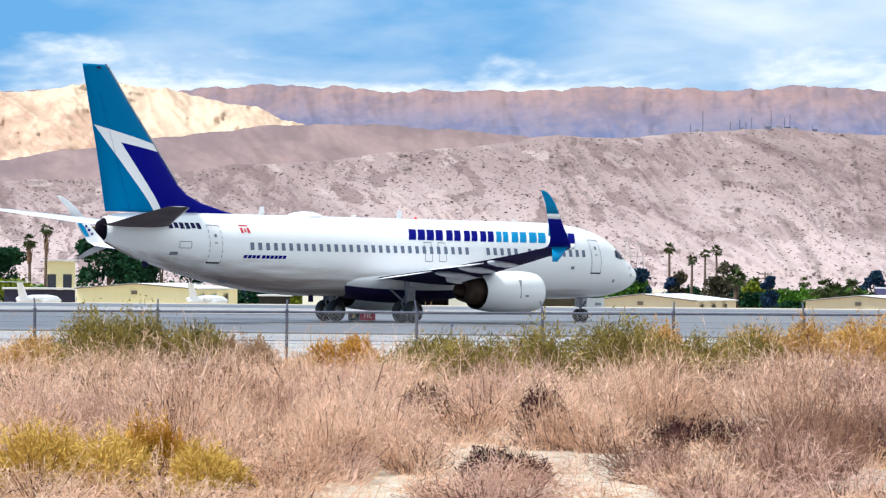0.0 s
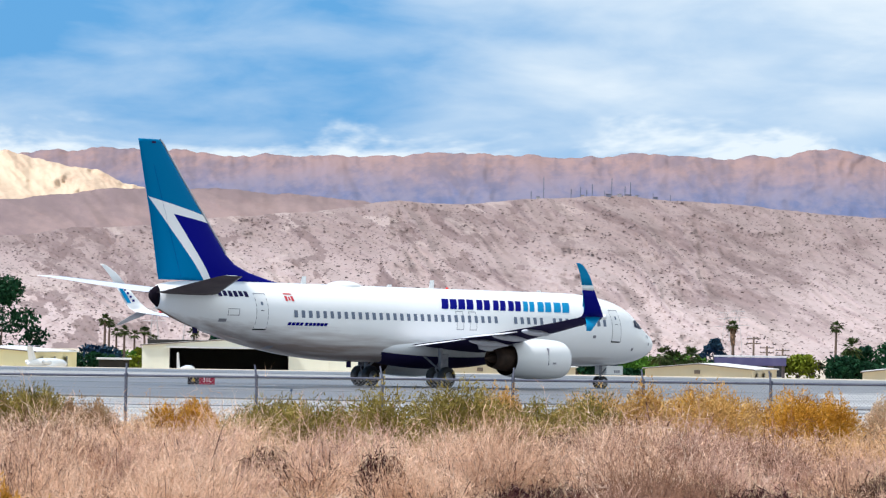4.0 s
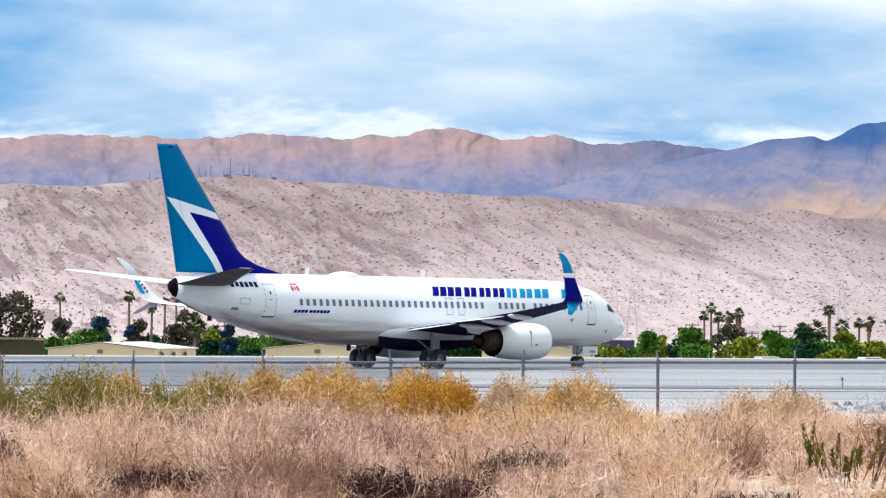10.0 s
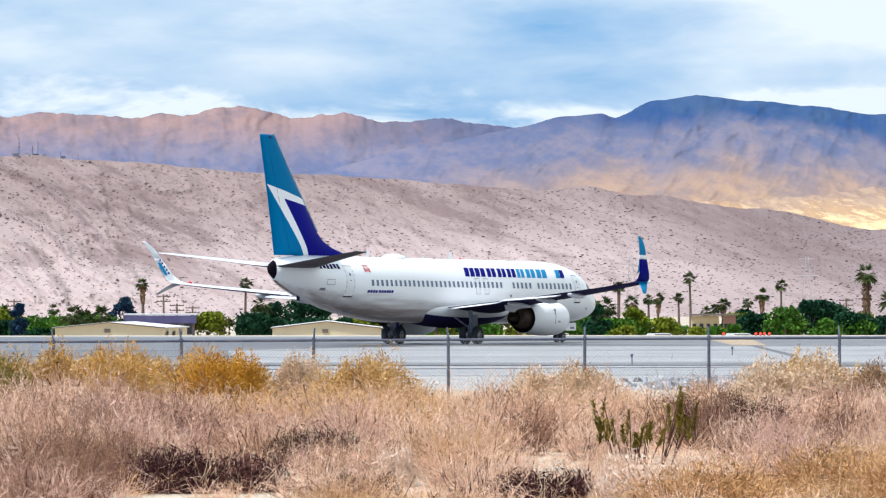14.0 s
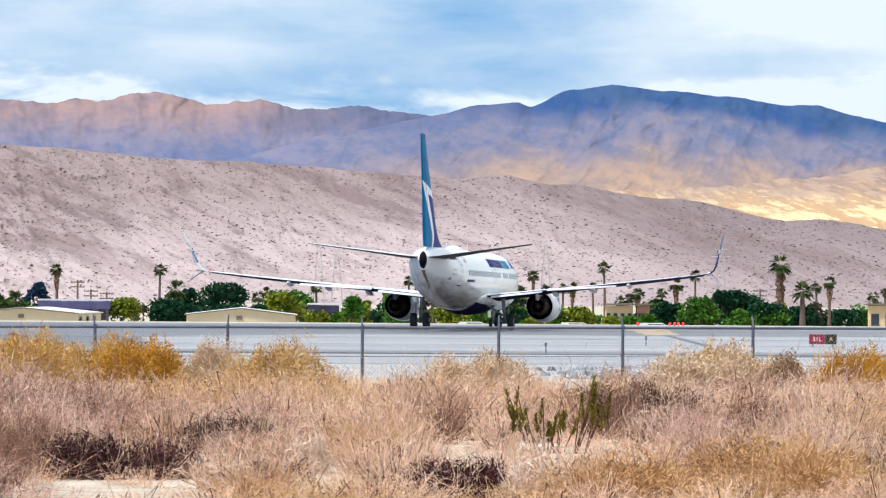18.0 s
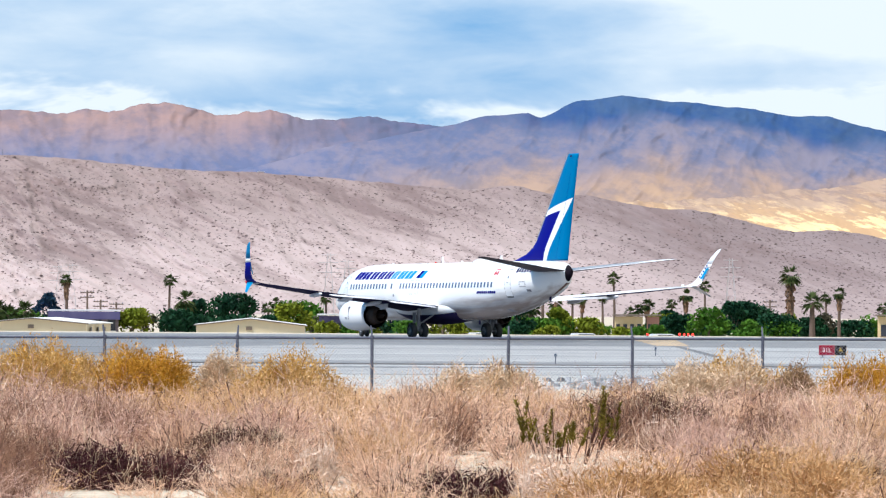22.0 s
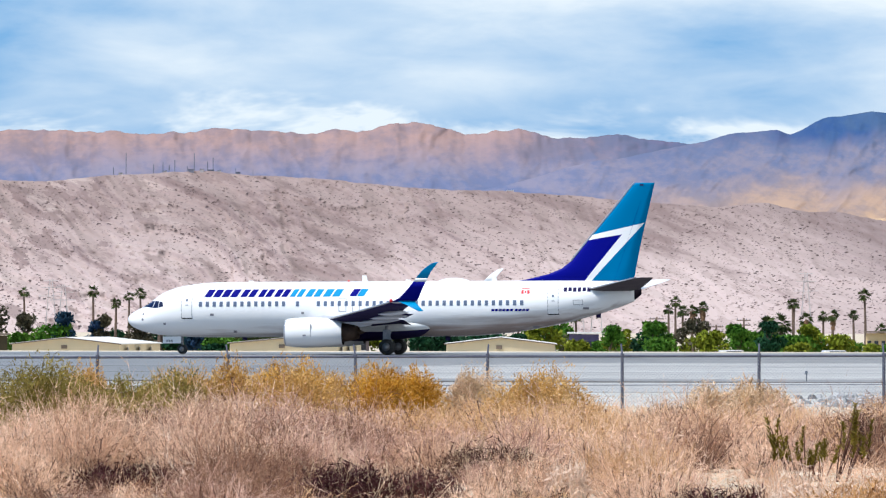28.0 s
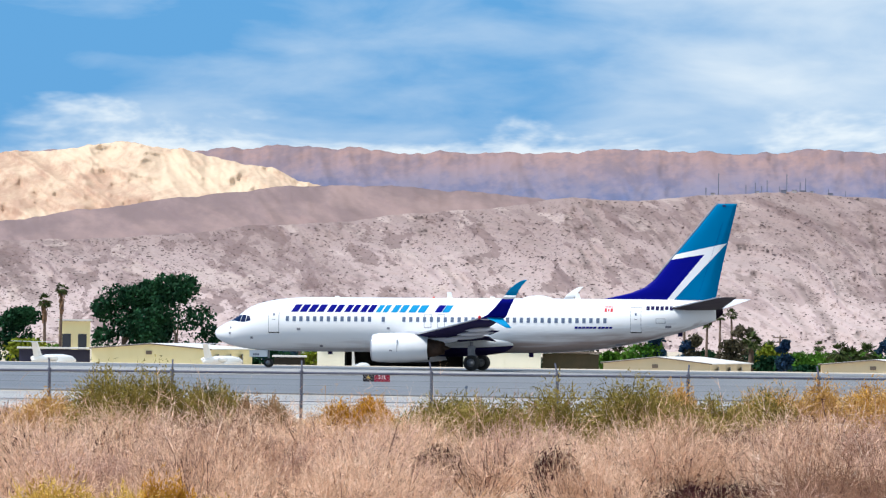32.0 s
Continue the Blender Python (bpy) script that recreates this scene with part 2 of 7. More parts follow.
def fuselage_paint():
    """Glossy white paint with brownish grease and soot streaks swept aft along the belly, deepened by belly shade put
    into the colour.
    """
    m = shade("glossy white fuselage paint", rgb(0.87, 0.87, 0.87), rgb(0.84, 0.84, 0.835), 0.35, 0.25, coat=0.3)
    n, l = m.node_tree.nodes, m.node_tree.links
    b = n["Principled BSDF"]
    clean = b.inputs["Base Color"].links[0].from_socket
    co, sp, mp, t = n.new("ShaderNodeTexCoord"), n.new("ShaderNodeSeparateXYZ"), n.new("ShaderNodeMapping"), n.new("ShaderNodeTexNoise")
    l.new(co.outputs["Object"], sp.inputs[0]), l.new(co.outputs["Object"], mp.inputs["Vector"])
    mp.inputs["Scale"].default_value = (0.22, 2.2, 2.2)
    t.inputs["Scale"].default_value, t.inputs["Detail"].default_value = 1.0, 5
    l.new(mp.outputs[0], t.inputs["Vector"])
    aft, add, belly, mix = n.new("ShaderNodeMath"), n.new("ShaderNodeMath"), n.new("ShaderNodeMapRange"), n.new("ShaderNodeMix")
    aft.operation = add.operation = "MULTIPLY_ADD"
    l.new(sp.outputs["X"], aft.inputs[0])                       # the streaks climb with the upswept tail
    aft.inputs[1].default_value = 0.06
    l.new(sp.outputs["Z"], aft.inputs[2])
    l.new(t.outputs["Fac"], add.inputs[0])
    add.inputs[1].default_value = 2.2
    l.new(aft.outputs[0], add.inputs[2])
    # the brown stands for grime and for painted shade under the belly
    belly.inputs["From Min"].default_value, belly.inputs["From Max"].default_value = 3.7, 2.5
    belly.inputs["To Max"].default_value = 0.85
    l.new(add.outputs[0], belly.inputs[0])
    mix.data_type = "RGBA"
    mix.inputs["B"].default_value = (0.25, 0.17, 0.14, 1)
    l.new(belly.outputs[0], mix.inputs["Factor"]), l.new(clean, mix.inputs["A"])
    l.new(mix.outputs["Result"], b.inputs["Base Color"])
    return m


HULL = fuselage_paint()


class Rock:
    """Node shorthand for bare-rock materials: world-sized noises on the object's coordinates."""

    def __init__(self, name):
        self.m = bpy.data.materials.new(name)
        self.m.use_nodes = True
        self.n, self.l = self.m.node_tree.nodes, self.m.node_tree.links
        self.b = self.n["Principled BSDF"]
        self.b.inputs["Roughness"].default_value, self.b.inputs["Specular IOR Level"].default_value = 0.95, 0.1
        self.co, self.sp = self.n.new("ShaderNodeTexCoord"), self.n.new("ShaderNodeSeparateXYZ")
        self.l.new(self.co.outputs["Object"], self.sp.inputs[0])
        self.x, self.z = self.sp.outputs["X"], self.sp.outputs["Z"]

    def tex(self, scale, detail, stretch=(1, 0.1, 1.5), turn=0.0, rough=0.6):
        mp = self.n.new("ShaderNodeMapping")
        mp.vector_type = "TEXTURE"          # turned first, then stretched: the long axis runs down to the right for turn > 0
        mp.inputs["Scale"].default_value, mp.inputs["Rotation"].default_value = [1 / q for q in stretch], (0, turn, 0)
        self.l.new(self.co.outputs["Object"], mp.inputs["Vector"])
        t = self.n.new("ShaderNodeTexNoise")
        t.inputs["Scale"].default_value, t.inputs["Detail"].default_value, t.inputs["Roughness"].default_value = scale, detail, rough
        self.l.new(mp.outputs[0], t.inputs["Vector"])
        return t.outputs["Fac"]

    def calc(self, op, a, b, c=None):
        k = self.n.new("ShaderNodeMath")
        k.operation = op
        for i, v in enumerate((a, b, c)):
            if isinstance(v, (int, float)):
                k.inputs[i].default_value = v
            elif v is not None:
                self.l.new(v, k.inputs[i])
        return k.outputs[0]

    def span(self, v, a, b, to0=0.0, to1=1.0):
        k = self.n.new("ShaderNodeMapRange")
        k.interpolation_type = "SMOOTHSTEP"
        for key, q in (("From Min", a), ("From Max", b), ("To Min", to0), ("To Max", to1)):
            k.inputs[key].default_value = q
        self.l.new(v, k.inputs[0])
        return k.outputs[0]

    def mix(self, fac, a, b):
        k = self.n.new("ShaderNodeMix")
        k.data_type = "RGBA"
        self.l.new(fac, k.inputs["Factor"])
        for slot, v in (("A", a), ("B", b)):
            if isinstance(v, tuple):
                k.inputs[slot].default_value = v
            else:
                self.l.new(v, k.inputs[slot])
        return k.outputs["Result"]

    def done(self, colour):
        self.l.new(colour, self.b.inputs["Base Color"])
        return self.m


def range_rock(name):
    """Rust-coloured caps over bluish haze painted into the colour, bluer in the east, with sandy fans low down there.
    """
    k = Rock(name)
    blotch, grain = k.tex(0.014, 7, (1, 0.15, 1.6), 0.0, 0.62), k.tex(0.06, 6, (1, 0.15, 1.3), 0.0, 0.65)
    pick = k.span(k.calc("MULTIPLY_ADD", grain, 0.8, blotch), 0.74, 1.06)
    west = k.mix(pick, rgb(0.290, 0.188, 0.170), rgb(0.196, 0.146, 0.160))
    # eastern blue: distance haze and cloud shade put into the rock colour
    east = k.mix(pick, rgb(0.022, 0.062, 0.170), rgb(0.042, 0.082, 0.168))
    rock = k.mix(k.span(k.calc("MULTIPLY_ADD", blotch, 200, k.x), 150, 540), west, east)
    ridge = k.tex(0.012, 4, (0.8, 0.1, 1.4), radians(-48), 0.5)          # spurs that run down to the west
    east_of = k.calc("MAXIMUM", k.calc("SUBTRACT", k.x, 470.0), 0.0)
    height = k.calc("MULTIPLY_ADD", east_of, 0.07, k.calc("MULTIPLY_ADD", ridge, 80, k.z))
    # slate tint low in the west: haze painted into the colour
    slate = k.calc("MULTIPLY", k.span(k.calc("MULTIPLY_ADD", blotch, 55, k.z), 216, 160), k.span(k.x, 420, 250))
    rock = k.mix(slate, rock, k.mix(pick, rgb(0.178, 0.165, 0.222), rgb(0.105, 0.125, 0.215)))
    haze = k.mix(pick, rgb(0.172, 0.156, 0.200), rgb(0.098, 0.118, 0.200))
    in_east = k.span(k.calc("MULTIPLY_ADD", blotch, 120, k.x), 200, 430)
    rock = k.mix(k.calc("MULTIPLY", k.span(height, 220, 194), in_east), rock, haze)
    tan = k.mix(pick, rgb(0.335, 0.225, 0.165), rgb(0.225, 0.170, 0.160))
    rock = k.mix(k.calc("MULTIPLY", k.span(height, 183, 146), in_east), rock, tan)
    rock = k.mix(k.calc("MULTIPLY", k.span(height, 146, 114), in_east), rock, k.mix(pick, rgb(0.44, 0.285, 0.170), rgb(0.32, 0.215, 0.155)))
    return k.done(rock)


def sunlit_cream_rock():
    """Sunlight painted as cream rock at the western end, which gives way to brown rock."""
    k = Rock("cream rock coloured as sunlit")
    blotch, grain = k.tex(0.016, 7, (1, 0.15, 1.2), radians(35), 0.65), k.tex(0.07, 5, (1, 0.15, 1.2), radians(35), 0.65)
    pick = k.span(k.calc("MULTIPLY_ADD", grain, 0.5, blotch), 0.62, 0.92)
    # the sunlit slope is put into the colour as cream
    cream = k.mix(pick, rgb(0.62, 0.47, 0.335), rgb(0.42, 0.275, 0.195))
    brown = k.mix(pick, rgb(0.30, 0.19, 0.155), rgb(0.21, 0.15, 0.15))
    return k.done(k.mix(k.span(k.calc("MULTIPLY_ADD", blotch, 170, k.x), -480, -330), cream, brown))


def hill_rock():
    """Pinkish sand with brown stony ground higher up, rocky bands that run aslant and pale wash-outs in the west."""
    k = Rock("pale rocky desert slope")
    west = k.span(k.x, 30, -230)
    broad = k.tex(0.020, 7, (0.45, 0.03, 1.8), radians(24), 0.62)
    fine = k.tex(0.10, 6, (0.5, 0.05, 1.6), radians(24), 0.65)
    rise = k.calc("MULTIPLY_ADD", broad, 75, k.z)
    col = k.mix(k.span(rise, 46, 102), rgb(0.435, 0.345, 0.325), rgb(0.272, 0.205, 0.19))
    col = k.mix(k.span(k.calc("MULTIPLY_ADD", broad, 160, k.x), 220, 420), col, k.mix(k.span(rise, 36, 80), rgb(0.31, 0.24, 0.228), rgb(0.215, 0.163, 0.158)))
    stony = k.calc("MULTIPLY", k.span(k.calc("MULTIPLY_ADD", fine, 0.8, broad), 0.90, 1.06), k.span(k.z, 4, 40, 0.25, 0.85))
    col = k.mix(stony, col, rgb(0.185, 0.132, 0.125))
    crop = k.calc("MULTIPLY", k.span(k.tex(0.085, 6, (0.5, 0.03, 1.25), radians(26), 0.62), 0.55, 0.575), k.calc("MULTIPLY_ADD", west, 0.45, 0.25))
    col = k.mix(crop, col, rgb(0.165, 0.115, 0.108))
    wash = k.calc("MULTIPLY", k.span(k.tex(0.045, 6, (0.6, 0.1, 1.8), radians(22), 0.66), 0.57, 0.63), k.calc("MULTIPLY_ADD", west, 0.5, 0.1))
    col = k.mix(wash, col, rgb(0.435, 0.35, 0.315))
    speck = k.span(k.tex(0.5, 3, (0.8, 0.1, 1.6)), 0.56, 0.70, 0.0, 0.55)
    return k.done(k.mix(speck, col, rgb(0.17, 0.122, 0.115)))


def sunlit_tan_rock():
    """Tan foothill rock with a sun patch painted as broken gold over its lower parts."""
    k = Rock("tan rock with a sun patch painted gold")
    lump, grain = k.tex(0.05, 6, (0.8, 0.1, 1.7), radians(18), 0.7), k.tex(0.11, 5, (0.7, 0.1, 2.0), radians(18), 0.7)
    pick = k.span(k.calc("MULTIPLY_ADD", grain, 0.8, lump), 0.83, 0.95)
    # sunlight of the patch put into the colour as gold
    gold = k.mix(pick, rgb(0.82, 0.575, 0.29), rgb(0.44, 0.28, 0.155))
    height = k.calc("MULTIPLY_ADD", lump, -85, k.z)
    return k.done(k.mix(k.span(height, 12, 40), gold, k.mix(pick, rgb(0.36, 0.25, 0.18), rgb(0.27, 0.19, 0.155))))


def foot_rock():
    k = Rock("pinkish brown foothill rock")
    blotch = k.tex(0.02, 7, (0.7, 0.1, 1.8), radians(16), 0.65)
    return k.done(k.mix(k.span(blotch, 0.36, 0.62), rgb(0.275, 0.195, 0.18), rgb(0.19, 0.137, 0.134)))


RANGE, SUNLIT_CREAM, HILL, SUNLIT_GOLD, FOOT = range_rock("mountain rock tinted with haze"), sunlit_cream_rock(), hill_rock(), sunlit_tan_rock(), foot_rock()
PALE_GRAVEL = shade("bright gravel and caliche", rgb(0.304, 0.296, 0.281), rgb(0.471, 0.464, 0.441), 0.35, 0.95, fine=2.5, bump=0.05)


# ---------------------------------------------------------------- helpers for meshes


def mesh_of(name, bm, mats, smooth=False):
    me = bpy.data.meshes.new(name)
    bm.to_mesh(me)
    bm.free()
    for m in (mats if isinstance(mats, (list, tuple)) else [mats]):
        me.materials.append(m)
    if smooth:
        me.polygons.foreach_set("use_smooth", [True] * len(me.polygons))
    return me


def part(name, bm, material, parent=None, label="", smooth=False):
    ob = new(name, mesh_of(name, bm, material, smooth))
    ob.parent = parent
    if label:
        tagged(ob, label)
    return ob


def shared(name, me, parent, m):
    ob = new(name, me)
    ob.parent = parent
    ob.matrix_basis = m
    return ob


def thing(name, label, category, m=None, group="", kind=""):
    ob = new(name)
    ob.empty_display_size = 0.3
    if m is not None:
        ob.matrix_basis = m
    return tagged(ob, label, category, group, kind)


def arrays(name, verts, faces, mats, smooth=False):
    me = bpy.data.meshes.new(name)
    me.from_pydata(verts, [], faces)
    for m in (mats if isinstance(mats, (list, tuple)) else [mats]):
        me.materials.append(m)
    if smooth:
        me.polygons.foreach_set("use_smooth", [True] * len(me.polygons))
    me.update()
    return me


def box(bm, cx, cy, cz, sx, sy, sz, m=None):
    r = bmesh.ops.create_cube(bm, size=1, matrix=(m or Matrix()) @ pose(cx, cy, cz) @ Matrix.Diagonal((sx, sy, sz, 1)))
    return r["verts"]


def tube(bm, a, b, ra, rb=None, seg=8, caps=True):
    a, b = Vector(a), Vector(b)
    rb = ra if rb is None else rb
    q = (b - a).to_track_quat("Z", "Y").to_matrix().to_4x4()
    bmesh.ops.create_cone(bm, cap_ends=caps, segments=seg, radius1=ra, radius2=rb, depth=(b - a).length,
                          matrix=Matrix.Translation((a + b) / 2) @ q)


def loft(bm, rings, caps=True, closed=True):
    """Skin rings of equally many points."""
    vs = [[bm.verts.new(p) for p in r] for r in rings]
    k = len(rings[0])
    for a, b in zip(vs, vs[1:]):
        for i in range(k if closed else k - 1):
            j = (i + 1) % k
            bm.faces.new((a[i], a[j], b[j], b[i]))
    if caps and closed:
        bm.faces.new(vs[0][::-1])
        bm.faces.new(vs[-1])
    bmesh.ops.recalc_face_normals(bm, faces=bm.faces)
    return vs


def at(az, dist, z=0.0):
    """A place by its bearing (degrees to the right of the first plan axis) and distance."""
    a = radians(az)
    return Vector((dist * math.sin(a), dist * math.cos(a), z))


def smooth01(x):
    x = min(1.0, max(0.0, x))
    return x * x * (3 - 2 * x)


# ---------------------------------------------------------------- ground, pavement


def ground_z(x, y):
    r = math.hypot(x, y)
    z = -0.06 - 3.0 * smooth01((r - 366) / 190)
    near = smooth01((140 - r) / 30)
    z += near * (0.22 + 0.10 * noise.noise((x * 0.12, y * 0.12, 0.5)))
    return z


def build_ground():
    radii = [0, 8, 16, 24, 30] + [34 + 2.0 * i for i in range(56)] + [152, 170, 200, 240, 290, 330, 350, 366, 380, 395, 410, 430, 460, 490, 520, 560,
             640, 760, 900, 1100, 1400, 1900, 2600, 3400, 4200, 4900]
    az = [-180 + 6 * i for i in range(28)] + [-15 + 0.5 * i for i in range(61)] + [18 + 6 * i for i in range(28)]
    az = sorted(set(a for a in az if a < 180))
    verts, faces = [], []
    for r in radii:
        for a in az:
            p = at(a, r)
            verts.append((p.x, p.y, ground_z(p.x, p.y)))
    k = len(az)
    for i in range(len(radii) - 1):
        for j in range(k):
            faces.append((i * k + j, i * k + (j + 1) % k, (i + 1) * k + (j + 1) % k, (i + 1) * k + j))
    ob = new("ground", arrays("ground", verts, faces, SAND, True))
    return tagged(ob, "pale dry desert sand reaching to the mountains", "ground", kind="structure")


build_ground()


def sheet(name, pts, z, thick, mat, label, category, parent=None):
    bm = bmesh.new()
    top = [bm.verts.new((x, y, z)) for x, y in pts]
    low = [bm.verts.new((x, y, z - thick)) for x, y in pts]
    bm.faces.new(top)
    for i in range(len(pts)):
        j = (i + 1) % len(pts)
        bm.faces.new((top[i], low[i], low[j], top[j]))
    bmesh.ops.recalc_face_normals(bm, faces=bm.faces)
    ob = part(name, bm, mat, parent)
    return tagged(ob, label, category, kind="structure") if parent is None else ob


sheet("road", [(-130, 186), (-60, 186), (20, 180), (100, 178), (100, 352), (-130, 352)], 0.0, 0.3, ASPHALT,
      "wide weathered grey asphalt taxiway and runway", "runway")
sheet("pavement", [(-120, 158), (110, 150), (110, 176), (-120, 180)], -0.01, 0.3, CONCRETE,
      "pale concrete shoulder strip beside the taxiway", "pavement")
sheet("turn_pad", [(2, 188), (98, 183), (98, 262), (14, 262), (2, 240)], 0.004, 0.01, CONCRETE, "pale concrete turning pad", "pavement")
sheet("gravel_shoulder", [(-120, 113), (110, 113), (110, 146), (-120, 152)], 0.05, 0.4, PALE_GRAVEL,
      "bright pale gravel between fence and taxiway", "gravel")
sheet("gravel_island", [(-125, 258), (-42, 262), (-26, 278), (-22, 300), (-30, 309), (-125, 309)], 0.035, 0.2, GRAVEL,
      "pale gravel island between taxiway and runway", "gravel")
sheet("runway_edge", [(-130, 346), (100, 346), (100, 350), (-130, 350)], 0.012, 0.02, CONCRETE,
      "pale painted edge of the runway", "runway edge")
sheet("yellow_taxi_line", [(32.6, 268), (34.6, 268), (41.5, 332), (37.6, 326)], 0.008, 0.01, YELLOW_LINE, "worn tan taxi line on grey asphalt", "marking")
for k, (a, b) in enumerate((((28.5, 210), (34.0, 271)), ((-60, 214), (100, 209)), ((-120, 243), (60, 238)), ((-120, 322), (100, 322)))):
    dx, dy = b[0] - a[0], b[1] - a[1]
    n_ = Vector((-dy, dx)).normalized() * (0.25 + 0.1 * k)
    sheet("pavement_joint", [(a[0] - n_.x, a[1] - n_.y), (b[0] - n_.x, b[1] - n_.y), (b[0] + n_.x, b[1] + n_.y), (a[0] + n_.x, a[1] + n_.y)],
          0.006 + 0.001 * k, 0.01, TAR, "dark sealed joint in the asphalt", "joint")


def rubble():
    """Broken pale stones on the gravel behind the fence."""
    rnd = random.Random(8)
    verts, faces = [], []
    for _ in range(420):
        a, d = rnd.gauss(6.55, 0.42), rnd.uniform(117, 143)
        p = at(a, d, 0.05)
        s = rnd.uniform(0.05, 0.18)
        base = len(verts)
        for k in range(5):
            t = 2 * math.pi * k / 5 + rnd.uniform(-0.3, 0.3)
            verts.append((p.x + s * rnd.uniform(0.7, 1.2) * math.cos(t), p.y + s * math.sin(t), p.z - 0.03))
            verts.append((p.x + 0.6 * s * math.cos(t), p.y + 0.6 * s * math.sin(t), p.z + s * rnd.uniform(0.5, 0.9)))
        for k in range(5):
            j = (k + 1) % 5
            faces.append((base + 2 * k, base + 2 * j, base + 2 * j + 1, base + 2 * k + 1))
        faces.append(tuple(base + 2 * k + 1 for k in range(5)))
    ob = new("rubble", arrays("rubble", verts, faces, shade("pale broken stone", rgb(0.24, 0.24, 0.26), rgb(0.44, 0.44, 0.44), 0.8, 0.9, island=0.5)))
    tagged(ob, "pale broken stones on the gravel behind the fence", "rubble", kind="stuff")


rubble()

# ---------------------------------------------------------------- mountains


def between(table, a):
    if a <= table[0][0]:
        return table[0][1]
    for (a0, e0), (a1, e1) in zip(table, table[1:]):
        if a <= a1:
            s = (a - a0) / (a1 - a0)
            return e0 + (e1 - e0) * (s * s * (3 - 2 * s) * 0.5 + s * 0.5)
    return table[-1][1]


def lattice(x, y, seed):
    """Gradient noise on arrays, about -1 to 1."""
    xi, yi = np.floor(x), np.floor(y)
    fx, fy = x - xi, y - yi
    ix, iy = xi.astype(np.int64), yi.astype(np.int64)

    def corner(dx, dy):
        h = ((ix + dx) * 374761393 + (iy + dy) * 668265263 + seed * 974711) & 0xFFFFFFFF
        h = ((h ^ (h >> 13)) * 1274126177) & 0xFFFFFFFF
        a = (h ^ (h >> 16)) / 4294967296.0 * 2 * np.pi
        return np.cos(a) * (fx - dx) + np.sin(a) * (fy - dy)

    u, v = fx ** 3 * (fx * (fx * 6 - 15) + 10), fy ** 3 * (fy * (fy * 6 - 15) + 10)
    top = corner(0, 0) * (1 - u) + corner(1, 0) * u
    low = corner(0, 1) * (1 - u) + corner(1, 1) * u
    return 1.45 * (top * (1 - v) + low * v)


def spurs(x, y, seed, octaves=5, gain=0.5):
    """Sharp spurs over rounded gullies; finer ones grow on the higher parts of the broad ones."""
    out, amp, weight = 0.0, 1.0, 1.0
    for o in range(octaves):
        r = (1 - np.abs(lattice(x, y, seed + o))) ** 2
        out = out + amp * weight * r
        weight = np.clip(r * 1.4, 0.25, 1.0)
        amp *= gain
        x, y = x * 2.07 + 3.1, y * 2.07 + 1.7
    return out


